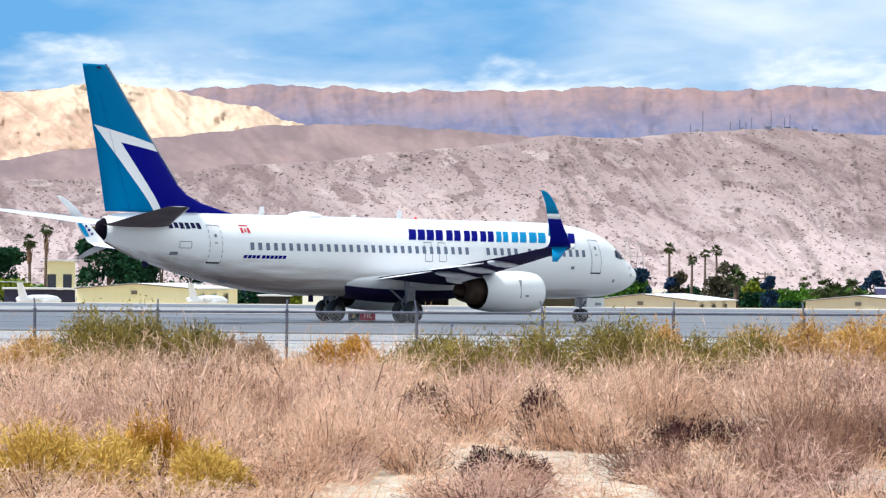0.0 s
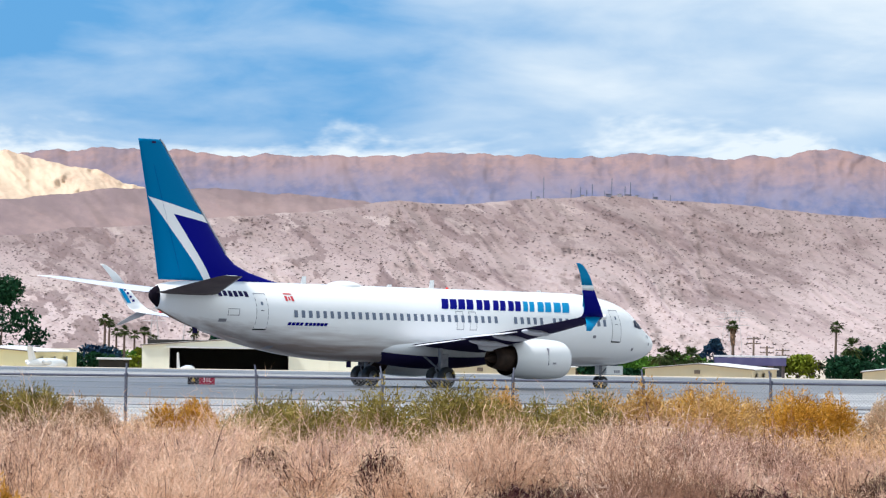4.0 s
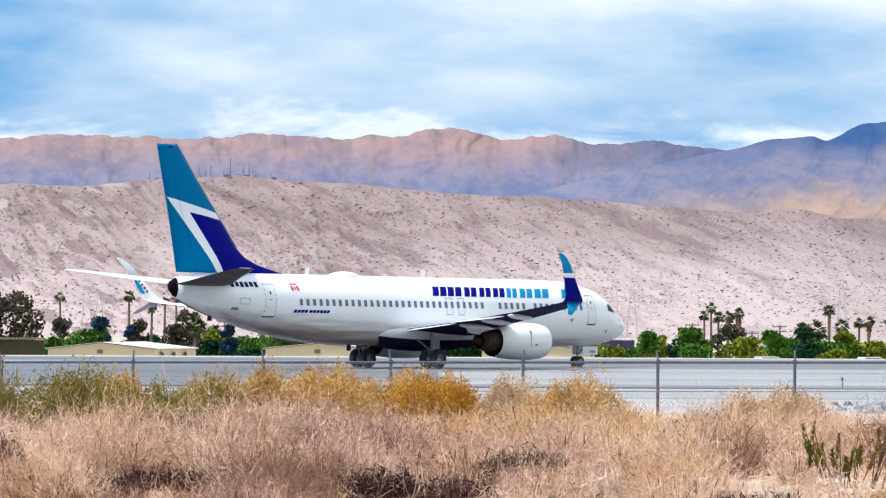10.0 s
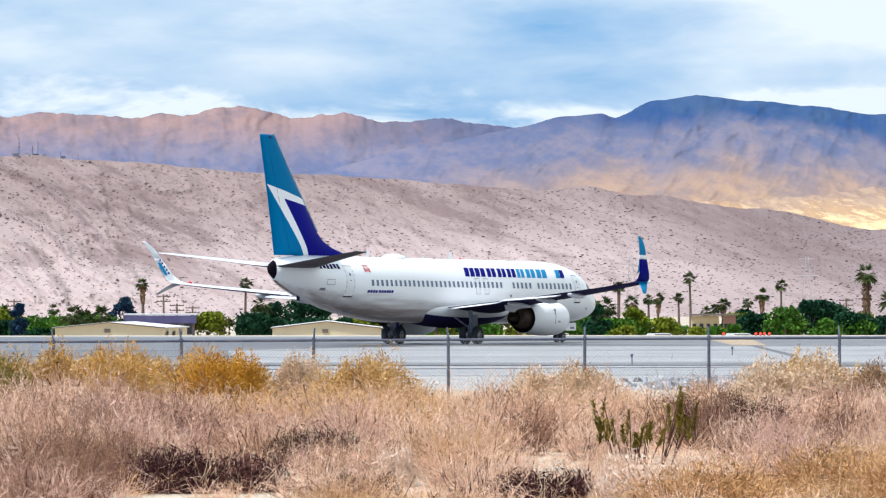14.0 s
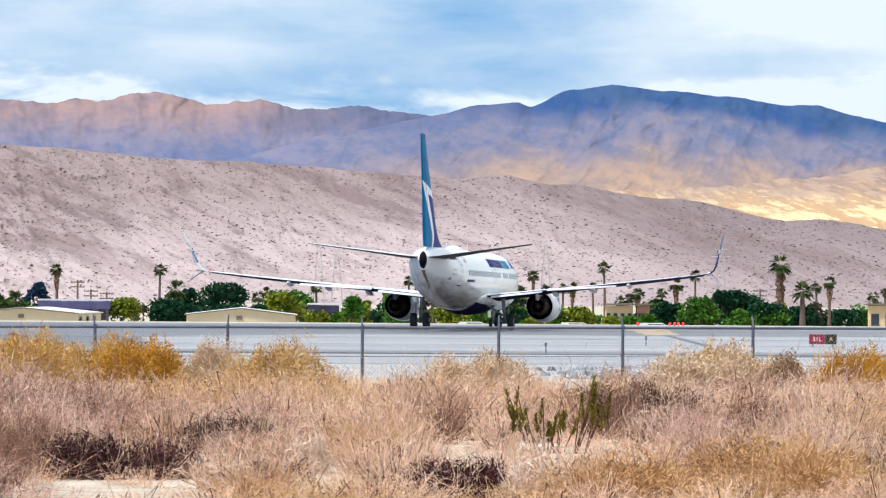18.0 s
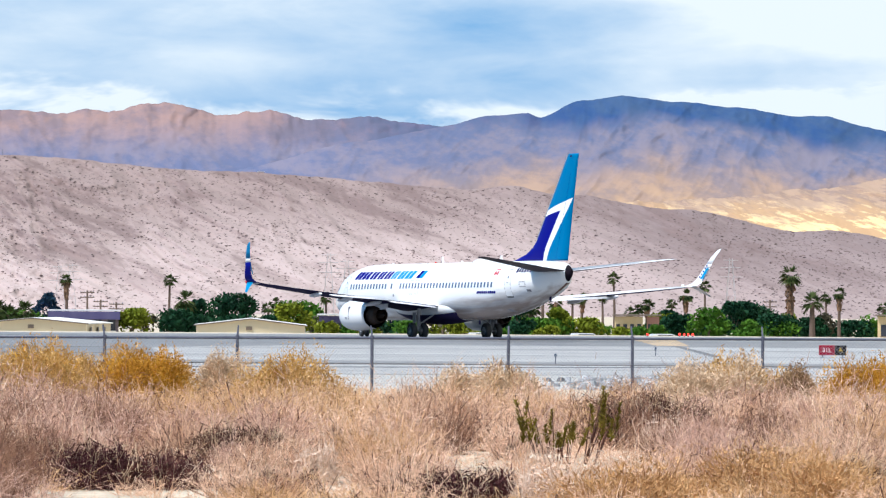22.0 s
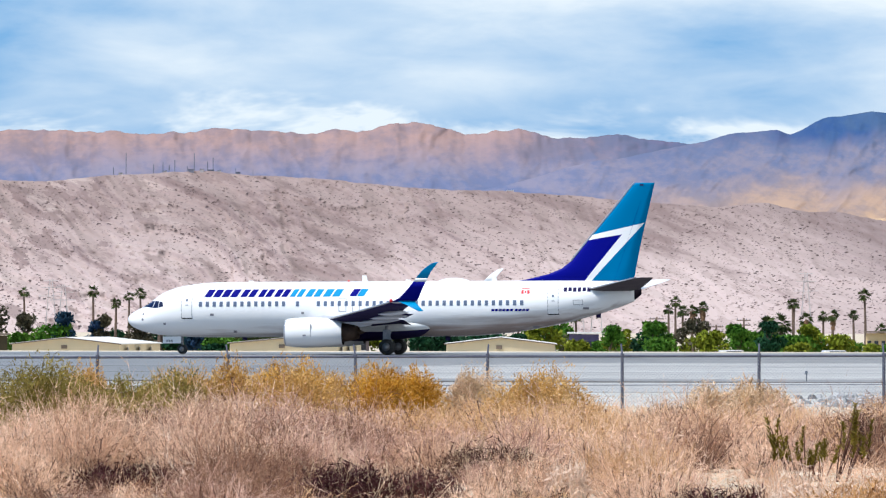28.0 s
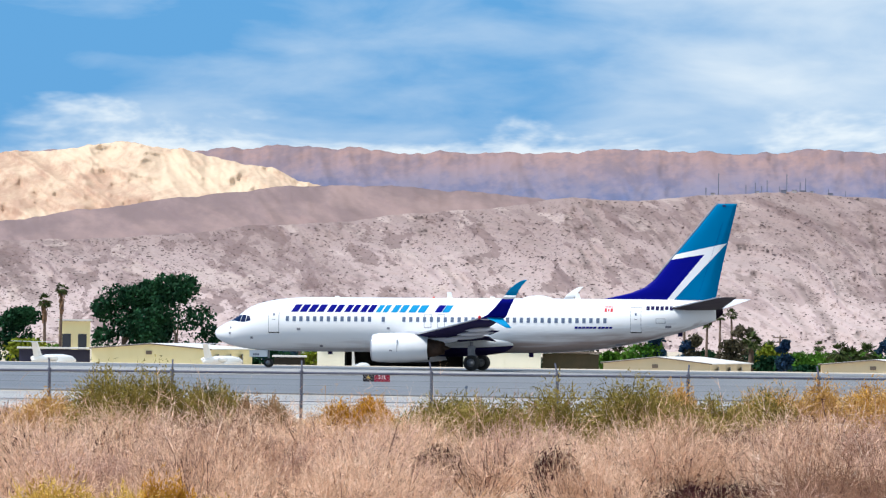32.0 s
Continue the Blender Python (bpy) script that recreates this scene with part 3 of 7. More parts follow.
def mountain(name, label, mat, crest, az0, az1, r0, r1, foot, seed, steps, width, deep, long=2.2, slant=0.0, power=0.85, jag=0.02, gain=0.5, relief=((-30, 1), (30, 1))):
    """A slope from its foot at r0 up to a crest at r1; crest: bearing and elevation (degrees).
    width, deep: the spurs' breadth and relief in metres; long: their length over their breadth; slant: how far they run aside on the way down;
    relief: bearing and share of the relief there."""
    na, nr = steps
    az = np.linspace(az0, az1, na + 1)
    sharp = np.array([between(crest, a) for a in az])
    span_ = max(3, int(1.6 * na / (az1 - az0)))
    pad = np.concatenate([np.full(span_, sharp[0]), sharp, np.full(span_, sharp[-1])])
    wide = np.convolve(pad, np.ones(2 * span_ + 1) / (2 * span_ + 1), "valid")
    a, s = np.meshgrid(az, np.linspace(0, 1, nr + 1))
    mid = (r0 + r1) / 2
    x = np.radians(a) * mid
    line = sharp[None, :] + jag * (lattice(a * 2.3, s * 0 + 0.5, seed + 50) + 0.6 * lattice(a * 6.1, s * 0 + 0.3, seed + 51) + 0.35 * lattice(a * 15, s * 0 + 0.7, seed + 52))
    e = wide[None, :] + (line - wide[None, :]) * s ** 3
    el = foot + (e - foot) * s ** power
    v = np.tan(np.radians(el - foot)) * mid
    wx = x + slant * v + 0.5 * width * lattice(x / width * 0.6, v / width * 0.6, seed + 20)
    wv = v + 0.5 * width * lattice(x / width * 0.6 + 9, v / width * 0.6, seed + 21)
    d = spurs(wx / width, wv / (width * long), seed, 5, gain) + 0.5 * lattice(x / (width * 3), v / (width * 2), seed + 30)
    share = np.array([between(relief, q) for q in az])[None, :]
    r = r0 + (r1 - r0) * s - deep * share * (d - 0.9) * np.minimum(1, s * 6)
    least = 0.10 * (r1 - r0) / nr                       # every step up the slope goes back a little: no overhangs
    for row in range(1, nr + 1):
        r[row] = np.maximum(r[row], r[row - 1] + least)
    ar = np.radians(a)
    verts = np.stack([r * np.sin(ar), r * np.cos(ar), EYE.z + r * np.tan(np.radians(el))], 2)
    back = np.stack([(r[-1] + 150) * np.sin(ar[-1]), (r[-1] + 150) * np.cos(ar[-1]), np.full(na + 1, -5.0)], 1)
    verts = np.concatenate([verts.reshape(-1, 3), back])
    k = na + 1
    j, i = np.meshgrid(np.arange(nr + 1), np.arange(na), indexing="ij")
    first = (j * k + i).ravel()
    quads = np.stack([first, first + 1, first + k + 1, first + k], 1)
    n = len(quads)
    me = bpy.data.meshes.new(name)
    me.vertices.add(len(verts))
    me.vertices.foreach_set("co", verts.astype(np.float32).ravel())
    me.loops.add(4 * n)
    me.loops.foreach_set("vertex_index", quads.astype(np.int32).ravel())
    me.polygons.add(n)
    me.polygons.foreach_set("loop_start", np.arange(0, 4 * n, 4, dtype=np.int32))
    me.polygons.foreach_set("use_smooth", np.ones(n, dtype=bool))
    me.materials.append(mat)
    me.update()
    me.validate()
    return tagged(new(name, me), label, "mountain", kind="structure")


FAR_CREST = [(-22, 2.0), (-15, 2.2), (-12.1, 2.27), (-10.6, 2.38), (-9.65, 2.35), (-8.86, 2.40), (-7.8, 2.42), (-7.0, 2.37), (-5.9, 2.40), (-5.3, 2.36),
             (-4.45, 2.45), (-3.66, 2.43), (-2.65, 2.39), (-1.93, 2.44), (-0.8, 2.41), (-0.3, 2.46), (0.0, 2.45), (0.33, 2.54), (0.65, 2.53),
             (1.3, 2.42), (1.9, 2.46), (2.44, 2.34), (3.1, 2.40), (4.17, 2.27), (5.5, 2.2), (12, 1.9), (20, 1.8)]
BLUE_CREST = [(-1.0, 1.2), (1.5, 1.7), (3.1, 2.08), (4.17, 2.27), (4.75, 2.42), (5.26, 2.45), (5.44, 2.40), (5.91, 2.62), (6.48, 2.69), (7.17, 2.61), (8.06, 2.54),
              (8.64, 2.43), (9.07, 2.44), (9.58, 2.31), (10.06, 2.21), (13, 2.0), (20, 1.6)]
HILL_CREST = [(-22, 1.0), (-15, 1.1), (-12, 1.17), (-11.3, 1.19), (-9.86, 1.28), (-9.0, 1.40), (-7.84, 1.46), (-6.98, 1.58), (-5.9, 1.67), (-4.95, 1.81),
              (-4.1, 1.78), (-3.1, 1.87), (-2.1, 1.92), (-1.4, 1.87), (-0.5, 1.82), (0.56, 1.72), (1.3, 1.68), (2.1, 1.66), (3.24, 1.57), (4.46, 1.47),
              (5.07, 1.54), (5.69, 1.40), (5.95, 1.41), (7.13, 1.23), (7.35, 1.24), (8.7, 0.96), (9.15, 0.99), (10.1, 0.85), (14, 0.6), (20, 0.4)]
mountain("mountain_range", "distant reddish brown mountain range with haze put into its colour", RANGE, FAR_CREST, -14, 10, 3900, 4500, 0.6, 1, (960, 80), 46, 14, 0.9, 0.5, 0.8, 0.035, 0.55)
mountain("blue_mountain", "distant mountain with blue haze and cloud shade put into its colour", RANGE, BLUE_CREST, -1.0, 13, 3600, 4200, 0.6, 104, (700, 100), 42, 13, 1.1, -0.4, 0.8, 0.012, 0.55)
mountain("pale_mountain", "bare mountain painted sunlit cream with brown gullies", SUNLIT_CREAM, [(-22, 1.9), (-14, 2.2), (-12.2, 2.28), (-11.3, 2.36), (-10.62, 2.47),
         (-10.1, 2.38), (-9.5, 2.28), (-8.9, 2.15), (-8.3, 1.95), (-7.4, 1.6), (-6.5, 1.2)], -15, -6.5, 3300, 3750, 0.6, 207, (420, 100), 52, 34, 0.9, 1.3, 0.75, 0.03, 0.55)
mountain("brown_foothill", "smooth brown foothill below the pale mountain", FOOT, [(-22, 1.2), (-12.2, 1.42), (-11, 1.58), (-9.8, 1.76), (-8.6, 1.9),
         (-7.4, 1.94), (-6, 1.85), (-4.5, 1.7), (-3, 1.4)], -15, -3, 2850, 3150, 0.5, 311, (420, 60), 50, 20, 1.4, 1.2)
mountain("golden_foothill", "tan foothill slope with a sun patch painted golden", SUNLIT_GOLD, [(4, 1.0), (5.5, 1.25), (6.5, 1.32), (8.0, 1.40), (9.0, 1.52),
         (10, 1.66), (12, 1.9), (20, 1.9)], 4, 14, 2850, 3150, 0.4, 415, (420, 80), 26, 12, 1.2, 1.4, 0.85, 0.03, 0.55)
HILL_STEPS = (1300, 130)
hill = mountain("desert_hill", "long pale desert hill with rocky ribs and dots of scrub", HILL, HILL_CREST, -15, 13, 2150, 2560, -0.30, 521, HILL_STEPS, 34, 22, 1.2, 1.5, 0.85, 0.012, 0.55, [(-15, 1.3), (-1.5, 1.15), (0.3, 0.85), (1.5, 0.7), (4, 0.5), (13, 0.45)])


def hill_scrub():
    """Low dark shrubs strewn over the hill, in one mesh."""
    rnd = random.Random(5)
    me = hill.data
    k = HILL_STEPS[0] + 1
    vs = me.vertices
    verts, faces = [], []
    dirs = [(math.cos(k * 1.257), math.sin(k * 1.257), 0) for k in range(5)]
    dirs += [(0.8 * math.cos(k * 2.094 + 0.4), 0.8 * math.sin(k * 2.094 + 0.4), 0.8) for k in range(3)]
    tri = [(0, 1, 5), (1, 6, 5), (1, 2, 6), (2, 3, 6), (3, 7, 6), (3, 4, 7), (4, 0, 5), (4, 5, 7), (5, 6, 7)]
    count = 0
    while count < 20000:
        i = 110 + int(rnd.random() * 1070)
        j = int((HILL_STEPS[1] - 1) * rnd.random() ** 0.85)
        a, b, c = vs[j * k + i].co, vs[j * k + i + 1].co, vs[(j + 1) * k + i].co
        p = a + (b - a) * rnd.random() + (c - a) * rnd.random()
        if noise.noise((p.x * 0.012, p.y * 0.012, 2.0)) + rnd.random() * 0.9 < 0.05:
            continue
        s = rnd.uniform(0.27, 0.58) * (1.5 if rnd.random() < 0.1 else 1)
        base = len(verts)
        for d in dirs:
            w = s * rnd.uniform(0.8, 1.25)
            verts.append((p.x + d[0] * w * 1.25, p.y + d[1] * w, p.z - 0.2 + d[2] * s))
        faces += [(base + f[0], base + f[1], base + f[2]) for f in tri]
        count += 1
    ob = new("hill_scrub", arrays("hill_scrub", verts, faces, HILL_SCRUB))
    tagged(ob, "small dark desert shrubs dotted over the hill", "scrub", kind="stuff")


hill_scrub()

# ---------------------------------------------------------------- chain-link fence
FENCE_Y = 105.5
POST_AZ = [-14.9, -13.2, -11.56, -10.0, -8.35, -6.68, -5.07, -3.41, -1.74, -0.11, 1.57, 3.30, 5.04, 6.63, 8.29, 10.02, 11.7, 13.4]


def rail_z(x):
    return 1.56 + 0.004 * x


def build_fence():
    fence = thing("chain_link_fence", "grey galvanised chain-link fence with leaning post tops", "fence")
    rnd = random.Random(3)
    xs = [FENCE_Y * math.tan(radians(a)) for a in POST_AZ]
    for x in xs:
        lean = rnd.uniform(-0.05, 0.05)
        bm = bmesh.new()
        tube(bm, (x, FENCE_Y, -0.1), (x + lean * 0.3, FENCE_Y, rail_z(x) + 0.04), 0.038, seg=10)
        tube(bm, (x + lean * 0.3, FENCE_Y, rail_z(x) + 0.02), (x + lean * 1.2 - 0.02, FENCE_Y + 0.1, rail_z(x) + 0.29), 0.026, 0.02, 8)
        tube(bm, (x + lean * 0.3, FENCE_Y, rail_z(x) + 0.0), (x + lean * 0.3, FENCE_Y, rail_z(x) + 0.06), 0.05, 0.045, 10)
        part("post", bm, GALV, fence, smooth=False)
    for a, b in zip(xs, xs[1:]):
        bm = bmesh.new()
        tube(bm, (a, FENCE_Y, rail_z(a)), (b, FENCE_Y, rail_z(b)), 0.03, seg=8)
        part("top_rail", bm, GALV, fence)
        bm = bmesh.new()
        tube(bm, (a, FENCE_Y - 0.03, rail_z(a) - 0.68), (b, FENCE_Y - 0.03, rail_z(b) - 0.68), 0.008, seg=5)
        part("tension_wire", bm, GALV, fence)
    # woven wires: two families of slanting strands
    verts, faces = [], []
    x, low = xs[0], 0.1
    w = 0.0027
    while x < xs[-1]:
        for sgn, off in ((1, 0.012), (-1, -0.012)):
            top = rail_z(x) - 0.03
            a = Vector((x, FENCE_Y + off - 0.03, low))
            b = Vector((x + sgn * (top - low), FENCE_Y + off - 0.03, top))
            side = Vector((w, 0, -sgn * w)) * 0.7
            base = len(verts)
            for p in (a, b):
                verts += [tuple(p + side), tuple(p - side), tuple(p + Vector((0, w * 1.6, 0)))]
            faces += [(base, base + 1, base + 4, base + 3), (base + 1, base + 2, base + 5, base + 4), (base + 2, base, base + 3, base + 5)]
        x += 0.085
    ob = new("wire_mesh", arrays("wire_mesh", verts, faces, WIRE))
    ob.parent = fence
    tagged(ob, "woven diamond wire mesh")


build_fence()

# ---------------------------------------------------------------- the airliner
# Its space: x forward, y to port, z up, origin on the ground between the main wheels; stations u run aft from the nose.
WHEEL_U = 19.65
SIT = 0.35          # degrees nose down on its wheels
NOSE_AXLE = 0.345 + math.sin(radians(SIT)) * (WHEEL_U - 4.05)
SECTIONS = [(0.0, 2.66, 2.54, 0.03), (0.12, 2.92, 2.30, 0.34), (0.45, 3.17, 2.04, 0.62), (0.95, 3.44, 1.82, 0.92), (1.5, 3.72, 1.66, 1.16),
            (2.0, 4.10, 1.55, 1.33), (2.6, 4.53, 1.46, 1.48), (3.3, 4.83, 1.40, 1.61), (4.2, 5.06, 1.35, 1.74), (5.6, 5.25, 1.31, 1.85), (7.2, 5.33, 1.30, 1.88),
            (12, 5.33, 1.30, 1.88), (18, 5.33, 1.30, 1.88), (24.0, 5.33, 1.30, 1.88), (26.0, 5.33, 1.36, 1.88), (28, 5.33, 1.52, 1.87), (30, 5.33, 1.80, 1.80),
            (32, 5.33, 2.18, 1.66), (34, 5.31, 2.68, 1.40), (35.5, 5.25, 3.12, 1.14), (36.6, 5.15, 3.52, 0.66), (37.3, 5.02, 3.82, 0.30)]


def section(u):
    for a, b in zip(SECTIONS, SECTIONS[1:]):
        if u <= b[0]:
            s = (u - a[0]) / (b[0] - a[0])
            if a[0] >= 0.12:
                i = SECTIONS.index(a)
                p, q = SECTIONS[max(0, i - 1)], SECTIONS[min(len(SECTIONS) - 1, i + 2)]
                out = []
                for k in (1, 2, 3):
                    m0 = (b[k] - p[k]) / (b[0] - p[0]) * (b[0] - a[0])
                    m1 = (q[k] - a[k]) / (q[0] - a[0]) * (b[0] - a[0])
                    out.append((2 * s ** 3 - 3 * s * s + 1) * a[k] + (s ** 3 - 2 * s * s + s) * m0 + (3 * s * s - 2 * s ** 3) * b[k] + (s ** 3 - s * s) * m1)
                return out
            return [a[k] + (b[k] - a[k]) * s for k in (1, 2, 3)]
    return list(SECTIONS[-1][1:])


def skin(u, z, side, off=0.0):
    """The point of the fuselage skin at station u and height z; side: 1 port, -1 starboard."""
    top, low, w = section(u)
    c, h = (top + low) / 2, (top - low) / 2
    q = max(-0.999, min(0.999, (z - c) / h))
    y = w * math.sqrt(1 - q * q)
    n = Vector((0, y / (w * w), (z - c) / (h * h))).normalized()
    return Vector((WHEEL_U - u, side * (y + n.y * off), z + n.z * off))


def patch(bm, quad, side, off=0.012, nu=3, nz=4):
    """A painted or set-in piece on the skin; quad: (u, z) corners in order round it."""
    a, b, c, d = [Vector(q) for q in quad]
    grid = []
    for j in range(nz + 1):
        t = j / nz
        grid.append([bm.verts.new(skin(*(a.lerp(b, i / nu)).lerp(d.lerp(c, i / nu), t), side, off)) for i in range(nu + 1)])
    for j in range(nz):
        for i in range(nu):
            f = (grid[j][i], grid[j][i + 1], grid[j + 1][i + 1], grid[j + 1][i])
            bm.faces.new(f if side < 0 else f[::-1])


def outline(bm, u0, u1, z0, z1, side, w=0.035, off=0.012):
    patch(bm, [(u0, z0), (u1, z0), (u1, z0 + w), (u0, z0 + w)], side, off, 4, 1)
    patch(bm, [(u0, z1 - w), (u1, z1 - w), (u1, z1), (u0, z1)], side, off, 4, 1)
    patch(bm, [(u0, z0), (u0 + w, z0), (u0 + w, z1), (u0, z1)], side, off, 1, 6)
    patch(bm, [(u1 - w, z0), (u1, z0), (u1, z1), (u1 - w, z1)], side, off, 1, 6)


def airfoil(le, chord, thick, up=Vector((0, 0, 1)), n=9, low=0.38):
    """Closed ring round a wing section; le: its leading edge; the chord runs aft (-x)."""
    pts = []
    for k in range(n):
        s = 0.5 - 0.5 * math.cos(math.pi * k / (n - 1))
        t = thick * chord * 2.6 * (0.2969 * math.sqrt(s) - 0.126 * s - 0.3516 * s * s + 0.2843 * s ** 3 - 0.1015 * s ** 4) * 2
        pts.append((s, t))
    ring = [le + Vector((-s * chord, 0, 0)) + up * (t * (1 - low)) for s, t in pts]
    ring += [le + Vector((-s * chord, 0, 0)) - up * (t * low) for s, t in pts[-2:0:-1]]
    return ring


def shaded_below(bm):
    """Second material, darkened to paint in shade, on the faces that look down."""
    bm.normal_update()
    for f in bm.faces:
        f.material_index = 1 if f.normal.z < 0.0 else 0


def by_side(bm, side):
    """Second material on the faces that look inboard."""
    bm.normal_update()
    for f in bm.faces:
        f.material_index = 1 if f.normal.y * side < 0 else 0


def lathe(bm, profile, seg=28, m=Matrix(), caps=False):
    """Turn (x, radius) points round the x axis."""
    rings = [[m @ Vector((x, r * math.cos(2 * math.pi * k / seg), r * math.sin(2 * math.pi * k / seg))) for k in range(seg)] for x, r in profile]
    loft(bm, rings, caps)


def build_airliner():
    jet = thing("airliner", "white twin-engine airliner with teal and navy tail", "airplane")
    # fuselage
    bm = bmesh.new()
    us = [0.0, 0.04, 0.12, 0.25, 0.45, 0.7, 0.95, 1.2, 1.5, 1.75, 2.0, 2.3, 2.6, 2.95, 3.3, 3.7, 4.2, 4.9, 5.6, 6.4, 7.2] + [9 + 2.5 * i for i in range(7)] + \
         [25, 26, 27, 28, 29, 30, 31, 32, 33, 34, 34.8, 35.5, 36.1, 36.6, 37.0, 37.3]
    rings = []
    for u in us:
        top, low, w = section(u) if u else (2.63, 2.57, 0.03)
        if u == 0.04:
            top, low, w = 2.80, 2.42, 0.2
        c, h = (top + low) / 2, (top - low) / 2
        rings.append([Vector((WHEEL_U - u, w * math.cos(2 * math.pi * k / 40), c + h * math.sin(2 * math.pi * k / 40))) for k in range(40)])
    loft(bm, rings)
    body = part("fuselage", bm, HULL, jet, "glossy white fuselage", True)
    bm = bmesh.new()
    cone = []
    for u, top, low, w in ((37.28, 4.99, 3.86, 0.25), (37.5, 4.88, 4.02, 0.21), (37.72, 4.76, 4.2, 0.16), (37.80, 4.64, 4.3, 0.10)):
        cone.append([Vector((WHEEL_U - u, w * math.cos(2 * math.pi * k / 24), (top + low) / 2 + (top - low) / 2 * math.sin(2 * math.pi * k / 24))) for k in range(24)])
    loft(bm, cone)
    part("tail_cone", bm, shade("dark exhaust cone", rgb(0.008, 0.006, 0.012), rgb(0.014, 0.010, 0.014), 3, 0.8, glossy=0.05), jet, "dark exhaust cone", True)
    bm = bmesh.new()
    strip = []
    for u in (35.0, 35.5, 36.0, 36.5, 37.0, 37.25):
        low = section(u)[1]
        w = 0.05 + 0.07 * (u - 35.0) / 2.25
        strip.append([Vector((WHEEL_U - u, y, low - 0.012 + y * y * 0.4)) for y in (-w, -w / 2, 0, w / 2, w)])
    loft(bm, strip, False, False)
    part("soot_streak", bm, shade("brown soot stain", rgb(0.16, 0.08, 0.05), rgb(0.30, 0.2, 0.15), 2.0, 0.8), body, "brown soot streak under the exhaust cone")
    # belly fairing
    bm = bmesh.new()
    rings = []
    for s in [i / 14 for i in range(15)]:
        u = 11.8 + 11.6 * s
        g = math.sin(math.pi * s) ** 0.45 if 0 < s < 1 else 0.02
        rings.append([Vector((WHEEL_U - u, (0.9 + 1.06 * g) * math.cos(a), 2.15 + (0.15 + 1.0 * g) * math.sin(a) * (1.0 if math.sin(a) < 0 else 0.55)))
                      for a in [2 * math.pi * k / 28 for k in range(28)]])
    loft(bm, rings)
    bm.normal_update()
    # faces that look down get a dark colour as painted belly shade
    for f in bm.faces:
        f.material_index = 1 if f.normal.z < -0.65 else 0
    part("belly_fairing", bm, [WHITE, DARK_WING], jet, "white wing root fairing with shade painted dark on its underside", True)
    # cabin windows, one mesh a side, set along the straight body
    for side in (1, -1):
        def pane(u0):
            b = bmesh.new()
            patch(b, [(u0 - 0.12, 3.53), (u0 + 0.12, 3.53), (u0 + 0.12, 3.90), (u0 - 0.12, 3.90)], side, 0.014, 2, 3)
            return b
        straight = mesh_of("cabin_window", pane(15.0), CABIN)
        for i in range(47):
            u = 5.75 + 0.512 * i
            if i in ((13, 15, 16) if side > 0 else (9, 15, 16)) or 29.6 < u:
                continue
            if 7.2 <= u <= 24.2:
                shared("cabin_window", straight, body, pose(15.0 - u, 0, 0))
            else:
                part("cabin_window", pane(u), CABIN, body)
        # doors and hatches, each a thin leaf with its seam and handle
        for name, u0, u1, z0, z1 in (("front_door", 4.30, 5.12, 2.68, 4.46), ("rear_door", 31.15, 31.95, 2.86, 4.72), ("overwing_exit", 15.95, 16.50, 3.12, 4.12),
                                     ("overwing_exit", 16.95, 17.50, 3.12, 4.12)):
            b = bmesh.new()
            patch(b, [(u0, z0), (u1, z0), (u1, z1), (u0, z1)], side, 0.008, 5, 8)
            door = part(name, b, WHITE, body, smooth=True)
            b = bmesh.new()
            outline(b, u0, u1, z0, z1, side)
            part("door_seam", b, SEAM, door)
            if "exit" not in name:
                b = bmesh.new()
                patch(b, [(u0 + 0.05, z0 - 0.02), (u1 + 0.02, z0 - 0.02), (u1 + 0.02, z0 + 0.05), (u0 + 0.05, z0 + 0.05)], side, 0.02, 4, 1)
                part("door_sill", b, BLACK, door, "dark scuffed door sill")
                b = bmesh.new()
                um = (u0 + u1) / 2
                patch(b, [(um - 0.1, z0 + 0.95), (um + 0.12, z0 + 0.95), (um + 0.12, z0 + 1.0), (um - 0.1, z0 + 1.0)], side, 0.02, 2, 1)
                part("door_handle", b, SEAM, door)
                b = bmesh.new()
                patch(b, [(um - 0.07, z0 + 1.25), (um + 0.07, z0 + 1.25), (um + 0.07, z0 + 1.42), (um - 0.07, z0 + 1.42)], side, 0.02, 1, 2)
                part("door_window", b, CABIN, door)
        # cockpit glass
        for quad in ([(1.60, 3.52), (2.06, 3.46), (2.20, 3.97), (1.84, 3.93)], [(2.09, 3.45), (2.52, 3.46), (2.56, 3.95), (2.24, 3.97)],
                     [(2.56, 3.48), (2.92, 3.56), (2.84, 3.90), (2.60, 3.94)]):
            b = bmesh.new()
            patch(b, quad, side, 0.012, 3, 3)
            part("cockpit_window", b, COCKPIT, body, "dark blue cockpit glass")
        b = bmesh.new()
        patch(b, [(1.22, 3.46), (1.62, 3.55), (1.84, 3.90), (1.62, 3.785)], side, 0.014, 4, 4)
        part("windshield", b, COCKPIT, body, "dark blue windshield pane")
        # small hatches and probes on the skin
        for u, z, w in ((6.6, 2.95, 0.13), (8.2, 1.72, 0.12), (3.0, 2.3, 0.09), (1.3, 2.62, 0.07), (1.35, 3.02, 0.07), (13.3, 3.05, 0.1), (33.9, 3.3, 0.22), (30.2, 1.98, 0.2)):
            b = bmesh.new()
            patch(b, [(u - w, z - 0.08), (u + w, z - 0.08), (u + w, z + 0.08), (u - w, z + 0.08)], side, 0.012, 2, 2)
            part("service_hatch", b, SEAM, body)
        b = bmesh.new()
        outline(b, 33.0, 33.7, 3.55, 3.9, side, 0.03)
        part("relief_hatch", b, SEAM, body)
